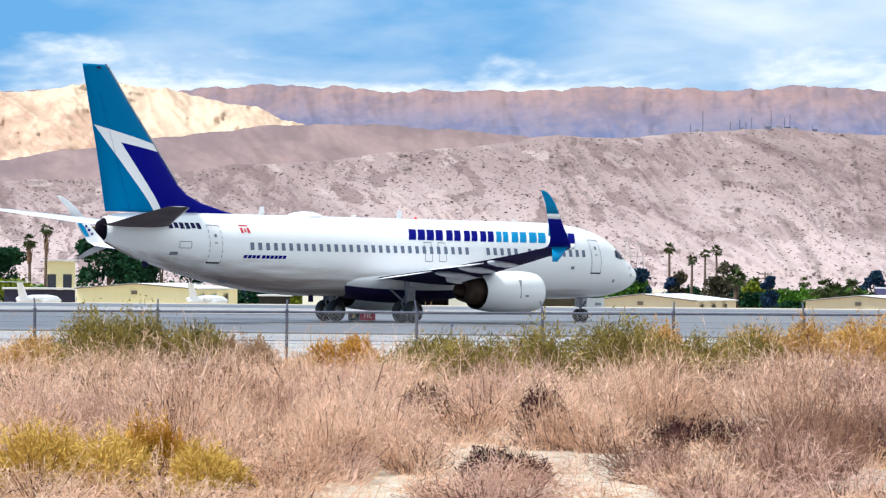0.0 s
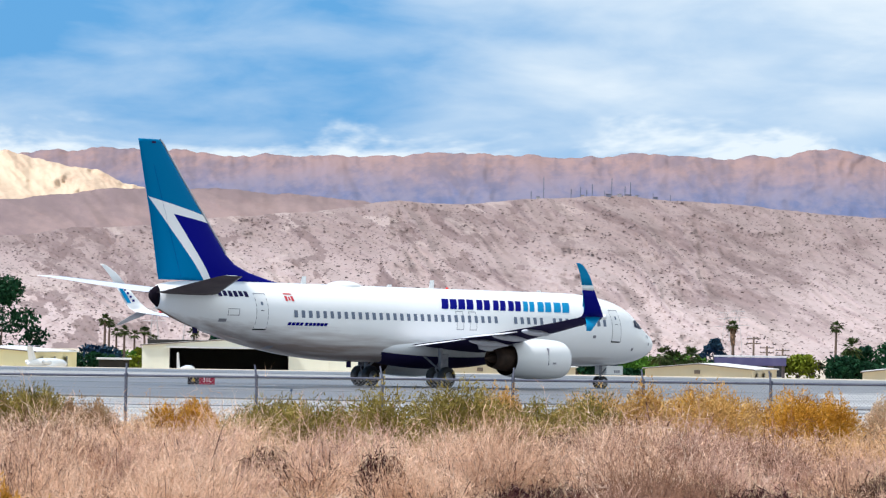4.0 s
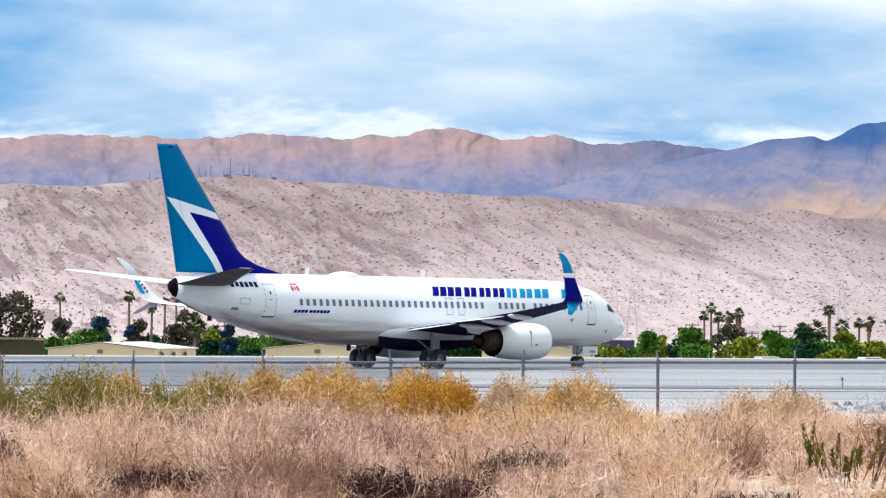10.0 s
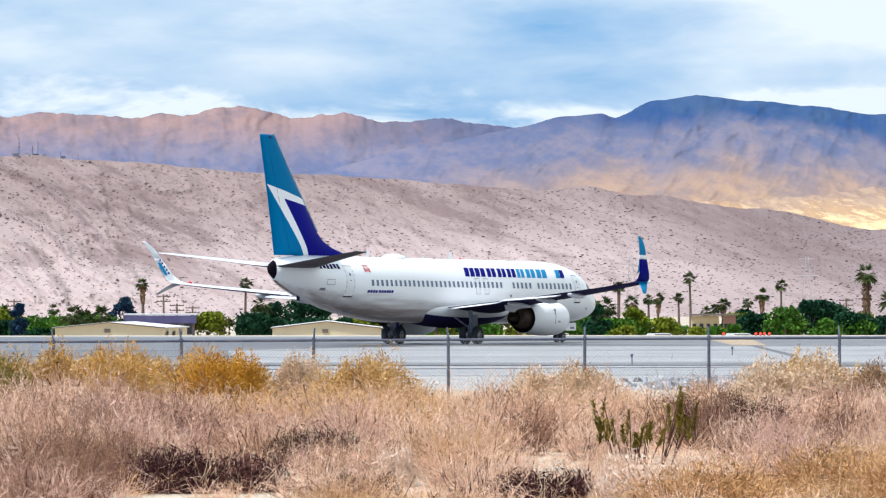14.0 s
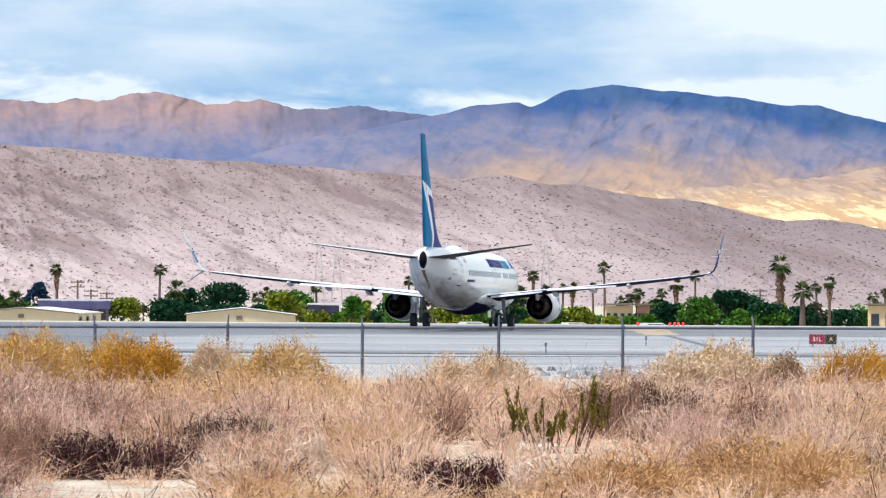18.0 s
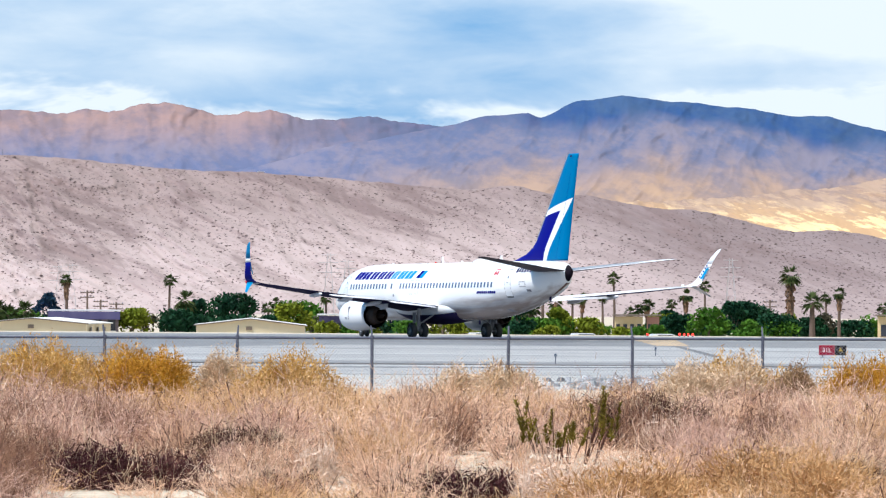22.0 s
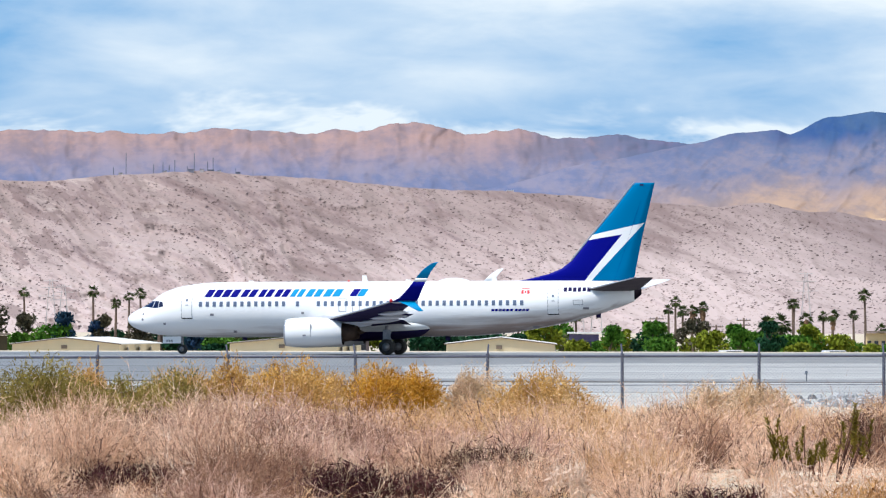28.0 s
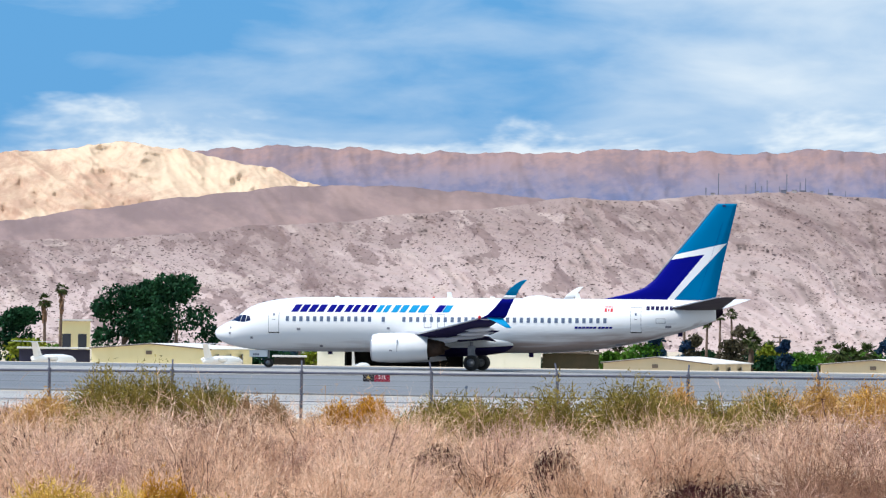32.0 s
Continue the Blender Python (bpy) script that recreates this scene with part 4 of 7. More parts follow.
        # airline lettering reduced to slanting colour blocks
        def block(u0, u1, z0, z1, mat, slant, name="colour_block"):
            b = bmesh.new()
            k = slant if side > 0 else -slant
            patch(b, [(u0 + k, z0), (u1 + k, z0), (u1 - k, z1), (u0 - k, z1)], side, 0.012, 3, 3)
            part(name, b, mat, body)
        spans = [(0.0, 2.55, NAVY), (2.68, 3.83, NAVY), (3.97, 5.05, NAVY), (5.15, 6.25, NAVY), (6.32, 7.32, TEAL), (7.46, 8.66, TEAL), (8.75, 10.1, TEAL)]
        for a, b2, mat in spans:
            u0, u1 = (6.1 + a, 6.1 + b2) if side > 0 else (18.4 - b2, 18.4 - a)
            strokes = max(2, round((u1 - u0) / 0.58))
            for q in range(strokes):
                w = (u1 - u0) / strokes
                block(u0 + w * q + 0.05, u0 + w * (q + 1) - 0.07, 4.22, 4.77, mat, -0.16)
        u0 = 16.85 if side > 0 else 6.1
        block(u0, u0 + 0.52, 4.24, 4.77, NAVY, -0.16, "emblem")
        block(u0 + 0.56, u0 + 1.08, 4.24, 4.77, TEAL, -0.16, "emblem")
        # registration and type names as plain bars
        for i in range(6):
            u = 32.3 + 0.34 * i
            block(u, u + 0.24, 4.50 if i not in (1, 4) else 4.53, 4.80, DARK_WING, 0.0, "registration_bar")
        for i in range(10):
            u = 27.1 + 0.27 * i + (0.08 if i > 5 else 0)
            block(u, u + 0.22, 3.12, 3.28, NAVY, -0.03, "type_bar")
        # flag
        for q, mat in (((29.25, 29.42), RED), ((29.68, 29.85), RED)):
            block(q[0], q[1], 4.36, 4.62, mat, 0.0, "flag_stripe")
        block(29.49, 29.61, 4.40, 4.58, RED, 0.0, "flag_leaf")
        block(29.25, 29.85, 4.70, 4.76, RED, 0.0, "flag_bar")
    # fin
    bm = bmesh.new()
    prof = [(28.7, 37.25, 5.28, 0.10), (29.6, 37.28, 5.45, 0.16), (31.0, 37.35, 5.78, 0.24), (32.0, 37.42, 6.18, 0.27), (32.7, 37.52, 6.72, 0.26), (34.2, 37.9, 8.55, 0.21),
            (35.88, 38.38, 10.56, 0.16), (37.18, 38.76, 12.2, 0.12), (37.36, 38.79, 12.36, 0.10)]
    rings = []
    for le, te, z, th in prof:
        ring = []
        for s, t in ((0, 0), (0.03, 0.38), (0.08, 0.62), (0.2, 0.92), (0.33, 1), (0.48, 0.92), (0.64, 0.72), (0.82, 0.40), (1, 0.06)):
            ring.append(Vector((WHEEL_U - (le + (te - le) * s), th * t, z)))
        for s, t in ((1, 0.06), (0.82, 0.40), (0.64, 0.72), (0.48, 0.92), (0.33, 1), (0.2, 0.92), (0.08, 0.62), (0.03, 0.38)):
            ring.append(Vector((WHEEL_U - (le + (te - le) * s), -th * t, z)))
        rings.append(ring)
    loft(bm, rings)
    fin = part("tail_fin", bm, FIN, jet, "teal and navy fin with a white arrow", True)
    bm = bmesh.new()
    edge = [Vector((WHEEL_U - le + 0.03, 0, z)) for le, te, z, th in prof[4:]]
    for a, b in zip(edge, edge[1:]):
        tube(bm, a, b, 0.07, 0.06, 6, False)
    part("leading_edge", bm, METAL, fin, "bright metal leading edge")
    bm = bmesh.new()
    for a, b in ((prof[0], prof[-2]),):
        tube(bm, (WHEEL_U - 35.9, 0.235, 5.4), (WHEEL_U - 38.2, 0.06, 12.3), 0.006, 0.006, 4, False)
        tube(bm, (WHEEL_U - 35.9, -0.235, 5.4), (WHEEL_U - 38.2, -0.06, 12.3), 0.006, 0.006, 4, False)
    part("rudder_seam", bm, NAVY, fin)
    for side in (1, -1):
        bm = bmesh.new()
        box(bm, WHEEL_U - 37.85, side * 0.125, 12.2, 0.26, 0.02, 0.11)
        part("fin_number_bar", bm, DARK_WING, fin)
    # stabilisers
    for side in (1, -1):
        bm = bmesh.new()
        rings = []
        for y, le, c, z, th in ((0.4, 33.6, 4.1, 4.62, 0.10), (1.2, 34.1, 3.75, 4.70, 0.10), (4.0, 36.05, 2.55, 5.05, 0.09), (6.9, 37.95, 1.35, 5.40, 0.085), (7.15, 38.35, 0.95, 5.43, 0.06)):
            rings.append(airfoil(Vector((WHEEL_U - le, side * y, z)), c, th * 1.3, low=0.64))
        loft(bm, rings)
        shaded_below(bm)
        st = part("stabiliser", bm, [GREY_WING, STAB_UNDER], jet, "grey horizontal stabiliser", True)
        bm = bmesh.new()
        tube(bm, (WHEEL_U - 33.75, side * 0.5, 4.62), (WHEEL_U - 37.9, side * 6.9, 5.40), 0.06, 0.04, 6, False)
        part("leading_edge", bm, METAL, st, "bright metal leading edge")
    # wings
    for side in (1, -1):
        bm = bmesh.new()
        rings = []
        stations = ((1.2, 13.3, 7.4, 2.22, 0.105), (1.9, 13.75, 6.9, 2.30, 0.105), (5.6, 16.15, 4.4, 2.68, 0.10), (8, 17.45, 3.75, 2.90, 0.105), (11, 19.05, 3.0, 3.18, 0.12),
                    (14, 20.65, 2.25, 3.48, 0.13), (16.4, 21.95, 1.70, 3.74, 0.12))
        for y, le, c, z, th in stations:
            rings.append(airfoil(Vector((WHEEL_U - le, side * y, z)), c, th * 1.45, low=0.66))
        loft(bm, rings)
        shaded_below(bm)
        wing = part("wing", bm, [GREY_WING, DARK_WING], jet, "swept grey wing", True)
        bm = bmesh.new()
        for (y, le, c, z, th), (y2, le2, c2, z2, th2) in zip(stations[1:], stations[2:]):
            tube(bm, (WHEEL_U - le + 0.02, side * y, z), (WHEEL_U - le2 + 0.02, side * y2, z2), 0.07, 0.055, 8, False)
        part("slat", bm, METAL, wing, "bright metal leading edge slat", True)
        # flap panels drooped behind the wing, and their track fairings
        for ya, yb, ua, ub, za, zb in ((2.1, 5.5, 20.35, 20.4, 2.27, 2.62), (5.9, 10.6, 20.4, 21.85, 2.67, 3.12)):
            bm = bmesh.new()
            rings = [airfoil(Vector((WHEEL_U - ua, side * ya, za)), 1.05, 0.15, n=6), airfoil(Vector((WHEEL_U - ub, side * yb, zb)), 0.85, 0.15, n=6)]
            loft(bm, rings)
            bmesh.ops.rotate(bm, verts=bm.verts, cent=(WHEEL_U - (ua + ub) / 2, 0, (za + zb) / 2), matrix=Matrix.Rotation(radians(-8), 3, "Y"))
            shaded_below(bm)
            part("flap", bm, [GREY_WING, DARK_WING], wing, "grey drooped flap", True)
        for y, u, z, ln in ((6.3, 19.6, 2.42, 3.0), (8.9, 20.7, 2.70, 2.7), (11.4, 21.4, 2.98, 2.2)):
            bm = bmesh.new()
            lathe(bm, [(-0.5 * ln, 0.015), (-0.42 * ln, 0.09), (-0.2 * ln, 0.16), (0.1 * ln, 0.17), (0.35 * ln, 0.1), (0.5 * ln, 0.015)], 12,
                  pose(WHEEL_U - u, side * y, z, 0, 4, 0), True)
            part("flap_fairing", bm, GREY_WING, wing, "grey canoe-shaped flap fairing", True)
        # blended winglet and the lower fin
        bm = bmesh.new()
        rings = []
        for y, z, u, c, th, cant in ((16.4, 3.74, 21.95, 1.70, 0.085, 8), (16.85, 3.82, 22.25, 1.62, 0.08, 25), (17.15, 4.0, 22.65, 1.38, 0.075, 50), (17.35, 4.35, 23.05, 1.15, 0.07, 70),
                                     (17.47, 4.75, 23.42, 0.98, 0.065, 75), (17.57, 5.12, 23.72, 0.88, 0.06, 76)):
            a = radians(cant)
            rings.append(airfoil(Vector((WHEEL_U - u, side * y, z)), c, th, Vector((0, -side * math.sin(a), math.cos(a)))))
        loft(bm, rings)
        by_side(bm, side)
        winglet = part("winglet", bm, [NAVY, WHITE], wing, "navy winglet with white band and teal tip", True)
        for name, mat, rows in (("winglet_band", WHITE, ((17.565, 5.105, 23.71, 0.885, 0.065), (17.64, 5.36, 23.92, 0.82, 0.065))),
                                ("winglet_tip", TEAL, ((17.64, 5.36, 23.92, 0.82, 0.06), (17.77, 5.82, 24.3, 0.70, 0.055), (17.89, 6.16, 24.72, 0.56, 0.055), (17.95, 6.36, 25.05, 0.40, 0.05), (17.97, 6.44, 25.3, 0.24, 0.05)))):
            bm = bmesh.new()
            loft(bm, [airfoil(Vector((WHEEL_U - u, side * y, z)), c, th, Vector((0, -side * 0.97, 0.24))) for y, z, u, c, th in rows])
            by_side(bm, side)
            part(name, bm, [mat, WHITE], winglet, smooth=True)
        for q in range(5):
            bm = bmesh.new()
            box(bm, WHEEL_U - 23.62 - 0.17 * q, side * (17.28 + 0.05 * q), 4.45 + 0.20 * q, 0.13, 0.03, 0.13)
            part("inner_bar", bm, NAVY, winglet)
        bm = bmesh.new()
        strip = []
        for y, z, u, c in ((17.20, 4.30, 23.9, 0.26), (17.44, 4.85, 24.1, 0.30), (17.53, 5.10, 24.28, 0.28)):
            strip.append([Vector((WHEEL_U - u - c * s, side * (y - 0.055 + 0.03 * s), z)) for s in (0, 0.5, 1)])
        loft(bm, strip, False, False)
        part("inner_stripe", bm, TEAL, winglet, "teal stripe on the inner face")
        bm = bmesh.new()
        rings = []
        for y, z, u, c in ((16.95, 3.80, 22.55, 1.15), (17.3, 3.52, 23.2, 0.8), (17.75, 3.08, 24.1, 0.36)):
            rings.append(airfoil(Vector((WHEEL_U - u, side * y, z)), c, 0.055, Vector((0, side * 0.7, 0.7))))
        loft(bm, rings)
        by_side(bm, side)
        part("lower_fin", bm, [TEAL, GREY_WING], winglet, "teal lower winglet fin", True)
        bm = bmesh.new()
        bmesh.ops.create_uvsphere(bm, u_segments=10, v_segments=6, radius=0.13, matrix=pose(WHEEL_U - 22.05, side * 16.75, 3.82))
        part("tip_light", bm, RED if side > 0 else LENS, winglet, "red navigation light" if side > 0 else "clear navigation light", True)
        # engine
        m = pose(WHEEL_U - 12.55, side * 4.83, 1.63)
        eng = part("engine", bmesh.new(), WHITE, jet, "white engine cowling")
        bm = bmesh.new()
        lathe(bm, [(-4.2, 0.90), (-3.6, 0.99), (-2.6, 1.07), (-1.4, 1.09), (-0.55, 1.05), (-0.12, 0.97)], 32, m)
        eng_me = mesh_of("engine", bm, WHITE, True)
        eng.data = eng_me
        bm = bmesh.new()
        lathe(bm, [(-0.13, 0.975), (-0.03, 0.93), (0.0, 0.87), (-0.05, 0.80), (-0.2, 0.77)], 32, m)
        part("inlet_lip", bm, METAL, eng, "bright metal inlet lip", True)
        bm = bmesh.new()
        lathe(bm, [(-0.2, 0.77), (-1.0, 0.76), (-1.02, 0.05)], 32, m)
        part("inlet_duct", bm, STRUT, eng, smooth=True)
        bm = bmesh.new()
        lathe(bm, [(-1.0, 0.26), (-0.75, 0.18), (-0.5, 0.02)], 16, m)
        part("spinner", bm, BLACK, eng, smooth=True)
        for k in range(18):
            bm = bmesh.new()
            r = m @ pose(-0.95, 0, 0, 20 * k, 0, 0)
            vs = [bm.verts.new(r @ Vector(p)) for p in ((0.06, -0.05, 0.2), (-0.06, 0.05, 0.2), (-0.04, 0.12, 0.75), (0.08, -0.10, 0.75))]
            bm.faces.new(vs)
            part("fan_blade", bm, METAL, eng)
        bm = bmesh.new()
        lathe(bm, [(-4.22, 0.895), (-4.1, 0.85), (-3.2, 0.82), (-3.19, 0.3)], 32, m)
        part("bypass_duct", bm, BLACK, eng, "dark bypass duct", True)
        bm = bmesh.new()
        lathe(bm, [(-3.3, 0.66), (-4.2, 0.69), (-4.9, 0.57), (-5.35, 0.46), (-5.2, 0.42), (-4.6, 0.40)], 28, m)
        part("core_nozzle", bm, EXHAUST, eng, "heat-stained exhaust nozzle", True)
        bm = bmesh.new()
        lathe(bm, [(-4.6, 0.3), (-5.3, 0.24), (-5.8, 0.03)], 20, m)
        part("exhaust_plug", bm, EXHAUST, eng, "heat-stained exhaust plug", True)
        bm = bmesh.new()
        for s in (1, -1):
            box(bm, -2.0, s * 0.93, 0.15, 0.02, 0.32, 0.9, m)
            box(bm, -1.55, s * 1.02, -0.2, 0.22, 0.14, 0.10, m)
        part("cowl_latch", bm, SEAM, eng)
        bm = bmesh.new()
        loft(bm, [[Vector((WHEEL_U - u, side * (4.83 + dy), z)) for u, dy, z in ((13.9, 0.02, 2.66), (15.3, 0.17, 2.85), (18.0, 0.12, 2.62), (19.0, 0.02, 2.5))],
                  [Vector((WHEEL_U - u, side * (4.83 + dy), z)) for u, dy, z in ((14.2, 0.02, 2.4), (15.3, 0.17, 2.3), (18.0, 0.12, 2.0), (18.8, 0.02, 2.1))],
                  [Vector((WHEEL_U - u, side * (4.83 - dy), z)) for u, dy, z in ((14.2, 0.02, 2.4), (15.3, 0.17, 2.3), (18.0, 0.12, 2.0), (18.8, 0.02, 2.1))],
                  [Vector((WHEEL_U - u, side * (4.83 - dy), z)) for u, dy, z in ((13.9, 0.02, 2.66), (15.3, 0.17, 2.85), (18.0, 0.12, 2.62), (19.0, 0.02, 2.5))]], False, False)
        part("pylon", bm, GREY_WING, eng, "grey engine pylon")
        # main gear
        bm = bmesh.new()
        tube(bm, (0.05, side * 2.75, 2.1), (0, side * 2.86, 0.56), 0.13, 0.10, 12)
        tube(bm, (0, side * 2.4, 0.56), (0, side * 3.32, 0.56), 0.07, 0.07, 10)
        tube(bm, (0.0, side * 2.82, 0.95), (-0.1, side * 1.4, 1.85), 0.06, 0.06, 8)
        tube(bm, (-0.12, side * 2.84, 0.62), (-0.38, side * 2.84, 1.0), 0.04, 0.04, 6)
        tube(bm, (-0.38, side * 2.84, 1.0), (-0.12, side * 2.82, 1.35), 0.04, 0.04, 6)
        gear = part("main_gear_leg", bm, STRUT, jet, "grey steel main landing gear leg")
        bm = bmesh.new()
        box(bm, 0, side * 3.12, 1.45, 0.55, 0.04, 0.75, Matrix())
        part("gear_door", bm, STRUT, gear, "grey landing gear door")
        axle = new("main_wheels")
        axle.parent, axle.empty_display_size = jet, 0.2
        axle.matrix_basis = pose(0, side * 2.86, 0.565)
        WHEELS.append((axle, Vector((0, side * 2.86, 0.565)), 0.565))
        for dy in (-0.43, 0.43):
            wheel(axle, dy, 0.565, 0.2)
    # nose gear
    bm = bmesh.new()
    tube(bm, (WHEEL_U - 4.05, 0, 1.6), (WHEEL_U - 4.05, 0, NOSE_AXLE), 0.09, 0.07, 12)
    tube(bm, (WHEEL_U - 4.05, -0.34, NOSE_AXLE), (WHEEL_U - 4.05, 0.34, NOSE_AXLE), 0.05, 0.05, 8)
    tube(bm, (WHEEL_U - 4.05, 0, 0.85), (WHEEL_U - 3.2, 0, 1.5), 0.05, 0.05, 8)
    gear = part("nose_gear_leg", bm, STRUT, jet, "grey steel nose landing gear leg")
    for s in (1, -1):
        bm = bmesh.new()
        box(bm, WHEEL_U - 3.35, s * 0.42, 1.12, 1.35, 0.035, 0.5)
        d = part("gear_door", bm, WHITE, gear, "white nose gear door")
        bm = bmesh.new()
        for k in range(3):
            box(bm, WHEEL_U - 3.0 - 0.17 * k, s * 0.445, 1.05, 0.12, 0.02, 0.15)
        part("door_bar", bm, SEAM, d)
    axle = new("nose_wheels")
    axle.parent, axle.empty_display_size = jet, 0.2
    axle.matrix_basis = pose(WHEEL_U - 4.05, 0, NOSE_AXLE)
    WHEELS.append((axle, Vector((WHEEL_U - 4.05, 0, NOSE_AXLE)), 0.345))
    for dy in (-0.21, 0.21):
        wheel(axle, dy, 0.345, 0.1)
    # antennas, dome, beacon
    bm = bmesh.new()
    rings = []
    for s in [i / 12 for i in range(13)]:
        g = max(0.03, math.sin(math.pi * s) ** 0.5)
        rings.append([Vector((WHEEL_U - 22.9 - 2.5 * s, 0.62 * g * math.cos(a), 5.22 + 0.34 * g * math.sin(a))) for a in [math.pi * k / 10 for k in range(11)]])
    loft(bm, rings, False, False)
    part("radome", bm, WHITE, jet, "white antenna dome on the roof", True)
    for u, h in ((17.4, 0.44), (26.9, 0.40), (20.6, 0.12), (9.0, 0.1)):
        bm = bmesh.new()
        loft(bm, [[Vector((WHEEL_U - u - c0, y, z)) for c0, y in ((0, 0), (0.15, 0.025), (c, 0), (0.15, -0.025))] for z, c, dz in ((5.30, 0.42, 0), (5.33 + h, 0.3, 0))])
        part("blade_antenna", bm, WHITE, jet)
    for u, z in ((23.5, 1.0), (8.5, 1.1), (34.5, 2.6)):
        bm = bmesh.new()
        loft(bm, [[Vector((WHEEL_U - u - c0, y, zz)) for c0, y in ((0, 0), (0.15, 0.025), (0.35, 0), (0.15, -0.025))] for zz in (z + 0.32, z)])
        part("blade_antenna", bm, DARK_WING, jet)
    bm = bmesh.new()
    bmesh.ops.create_uvsphere(bm, u_segments=10, v_segments=6, radius=0.08, matrix=pose(WHEEL_U - 16.4, 0, 5.35))
    part("beacon", bm, shade("red beacon glass", rgb(0.7, 0.03, 0.02), None, rough=0.1), jet, "red beacon on the roof", True)
    return jet


WHEELS = []


def wheel(axle, dy, r, w):
    bm = bmesh.new()
    prof = [(-w, r * 0.52), (-w, r * 0.80), (-w * 0.75, r * 0.95), (0, r), (w * 0.75, r * 0.95), (w, r * 0.80), (w, r * 0.52)]
    lathe(bm, prof, 28, pose(0, dy, 0, 0, 0, 90))
    part("tyre", bm, RUBBER, axle, "black rubber tyre", True)
    bm = bmesh.new()
    lathe(bm, [(-w * 0.9, r * 0.53), (-w * 0.6, r * 0.42), (-w * 0.55, r * 0.2), (-w * 0.9, r * 0.14), (w * 0.9, r * 0.14), (w * 0.55, r * 0.2), (w * 0.6, r * 0.42), (w * 0.9, r * 0.53)],
          20, pose(0, dy, 0, 0, 0, 90), True)
    part("rim", bm, RIM, axle, "grey wheel rim", True)


JET = build_airliner()

# ---------------------------------------------------------------- buildings behind the runway
LOW = -3.06
CREAM = shade("cream corrugated steel", rgb(0.80, 0.77, 0.62), rgb(0.85, 0.82, 0.67), 0.3, 0.6, stretch=(1, 1, 0.2))
TAN = shade("tan corrugated steel", rgb(0.62, 0.52, 0.34), rgb(0.67, 0.56, 0.38), 0.3, 0.6, stretch=(1, 1, 0.2))
YELLOW_WALL = shade("pale yellow steel", rgb(0.80, 0.70, 0.38), rgb(0.84, 0.75, 0.44), 0.3, 0.6, stretch=(1, 1, 0.2))
ROOF = shade("pale metal roof", rgb(0.62, 0.60, 0.58), rgb(0.70, 0.68, 0.65), 0.4, 0.5)
TRIM = shade("brown trim", rgb(0.16, 0.12, 0.09), None, rough=0.7)
DOOR = shade("grey hangar door", rgb(0.36, 0.34, 0.33), rgb(0.42, 0.40, 0.38), 0.8, 0.6)
DARK_IN = shade("dark hangar interior", rgb(0.02, 0.018, 0.016), rgb(0.03, 0.027, 0.022), 0.5, 0.9)
HOUSE_BLUE = shade("slate violet stucco", rgb(0.07, 0.06, 0.16), rgb(0.10, 0.09, 0.19), 0.5, 0.8)
OCHRE = shade("ochre stucco", rgb(0.62, 0.46, 0.24), rgb(0.68, 0.52, 0.3), 0.5, 0.85)
PINK = shade("dusty pink stucco", rgb(0.42, 0.22, 0.18), rgb(0.48, 0.26, 0.22), 0.5, 0.85)
GLASS = shade("dark window glass", rgb(0.03, 0.035, 0.05), None, rough=0.1)
WOOD = shade("weathered pole wood", rgb(0.13, 0.09, 0.07), rgb(0.18, 0.13, 0.10), 2.0, 0.85)
MAST = shade("grey mast steel", rgb(0.16, 0.17, 0.22), None, rough=0.6)
PYLON = shade("pale galvanised pylon steel", rgb(0.42, 0.38, 0.38), None, rough=0.6)
CAR_WHITE = shade("white car paint", rgb(0.75, 0.75, 0.75), None, rough=0.25, coat=0.5)
CAR_DARK = shade("dark car paint", rgb(0.05, 0.07, 0.12), None, rough=0.25, coat=0.5)
SIGN_RED = shade("red sign face", rgb(0.20, 0.003, 0.02), rgb(0.24, 0.004, 0.024), 2.0, 0.8, glossy=0.05, emit=(0.6, 0.008, 0.05, 1), strength=0.09)
SIGN_BLACK = shade("black sign face", rgb(0.012, 0.010, 0.012), None, rough=0.8, glossy=0.05)
SIGN_YELLOW = shade("yellow sign letter", rgb(0.8, 0.5, 0.03), None, rough=0.4)
SIGN_WHITE = shade("white sign letters", rgb(0.75, 0.70, 0.72), None, rough=0.7, glossy=0.1, emit=(1.0, 0.8, 0.85, 1), strength=0.1)
LAMP_RED = shade("lit red lamp", rgb(0.8, 0.05, 0.02), None, rough=0.3, emit=(1.0, 0.02, 0.015, 1), strength=1.4)


def prism(bm, pts, y0, y1):
    """Extrude an (x, z) outline from y0 to y1."""
    a = [bm.verts.new((x, y0, z)) for x, z in pts]
    b = [bm.verts.new((x, y1, z)) for x, z in pts]
    bm.faces.new(a)
    bm.faces.new(b[::-1])
    for i in range(len(pts)):
        j = (i + 1) % len(pts)
        bm.faces.new((a[i], b[i], b[j], a[j]))
    bmesh.ops.recalc_face_normals(bm, faces=bm.faces)


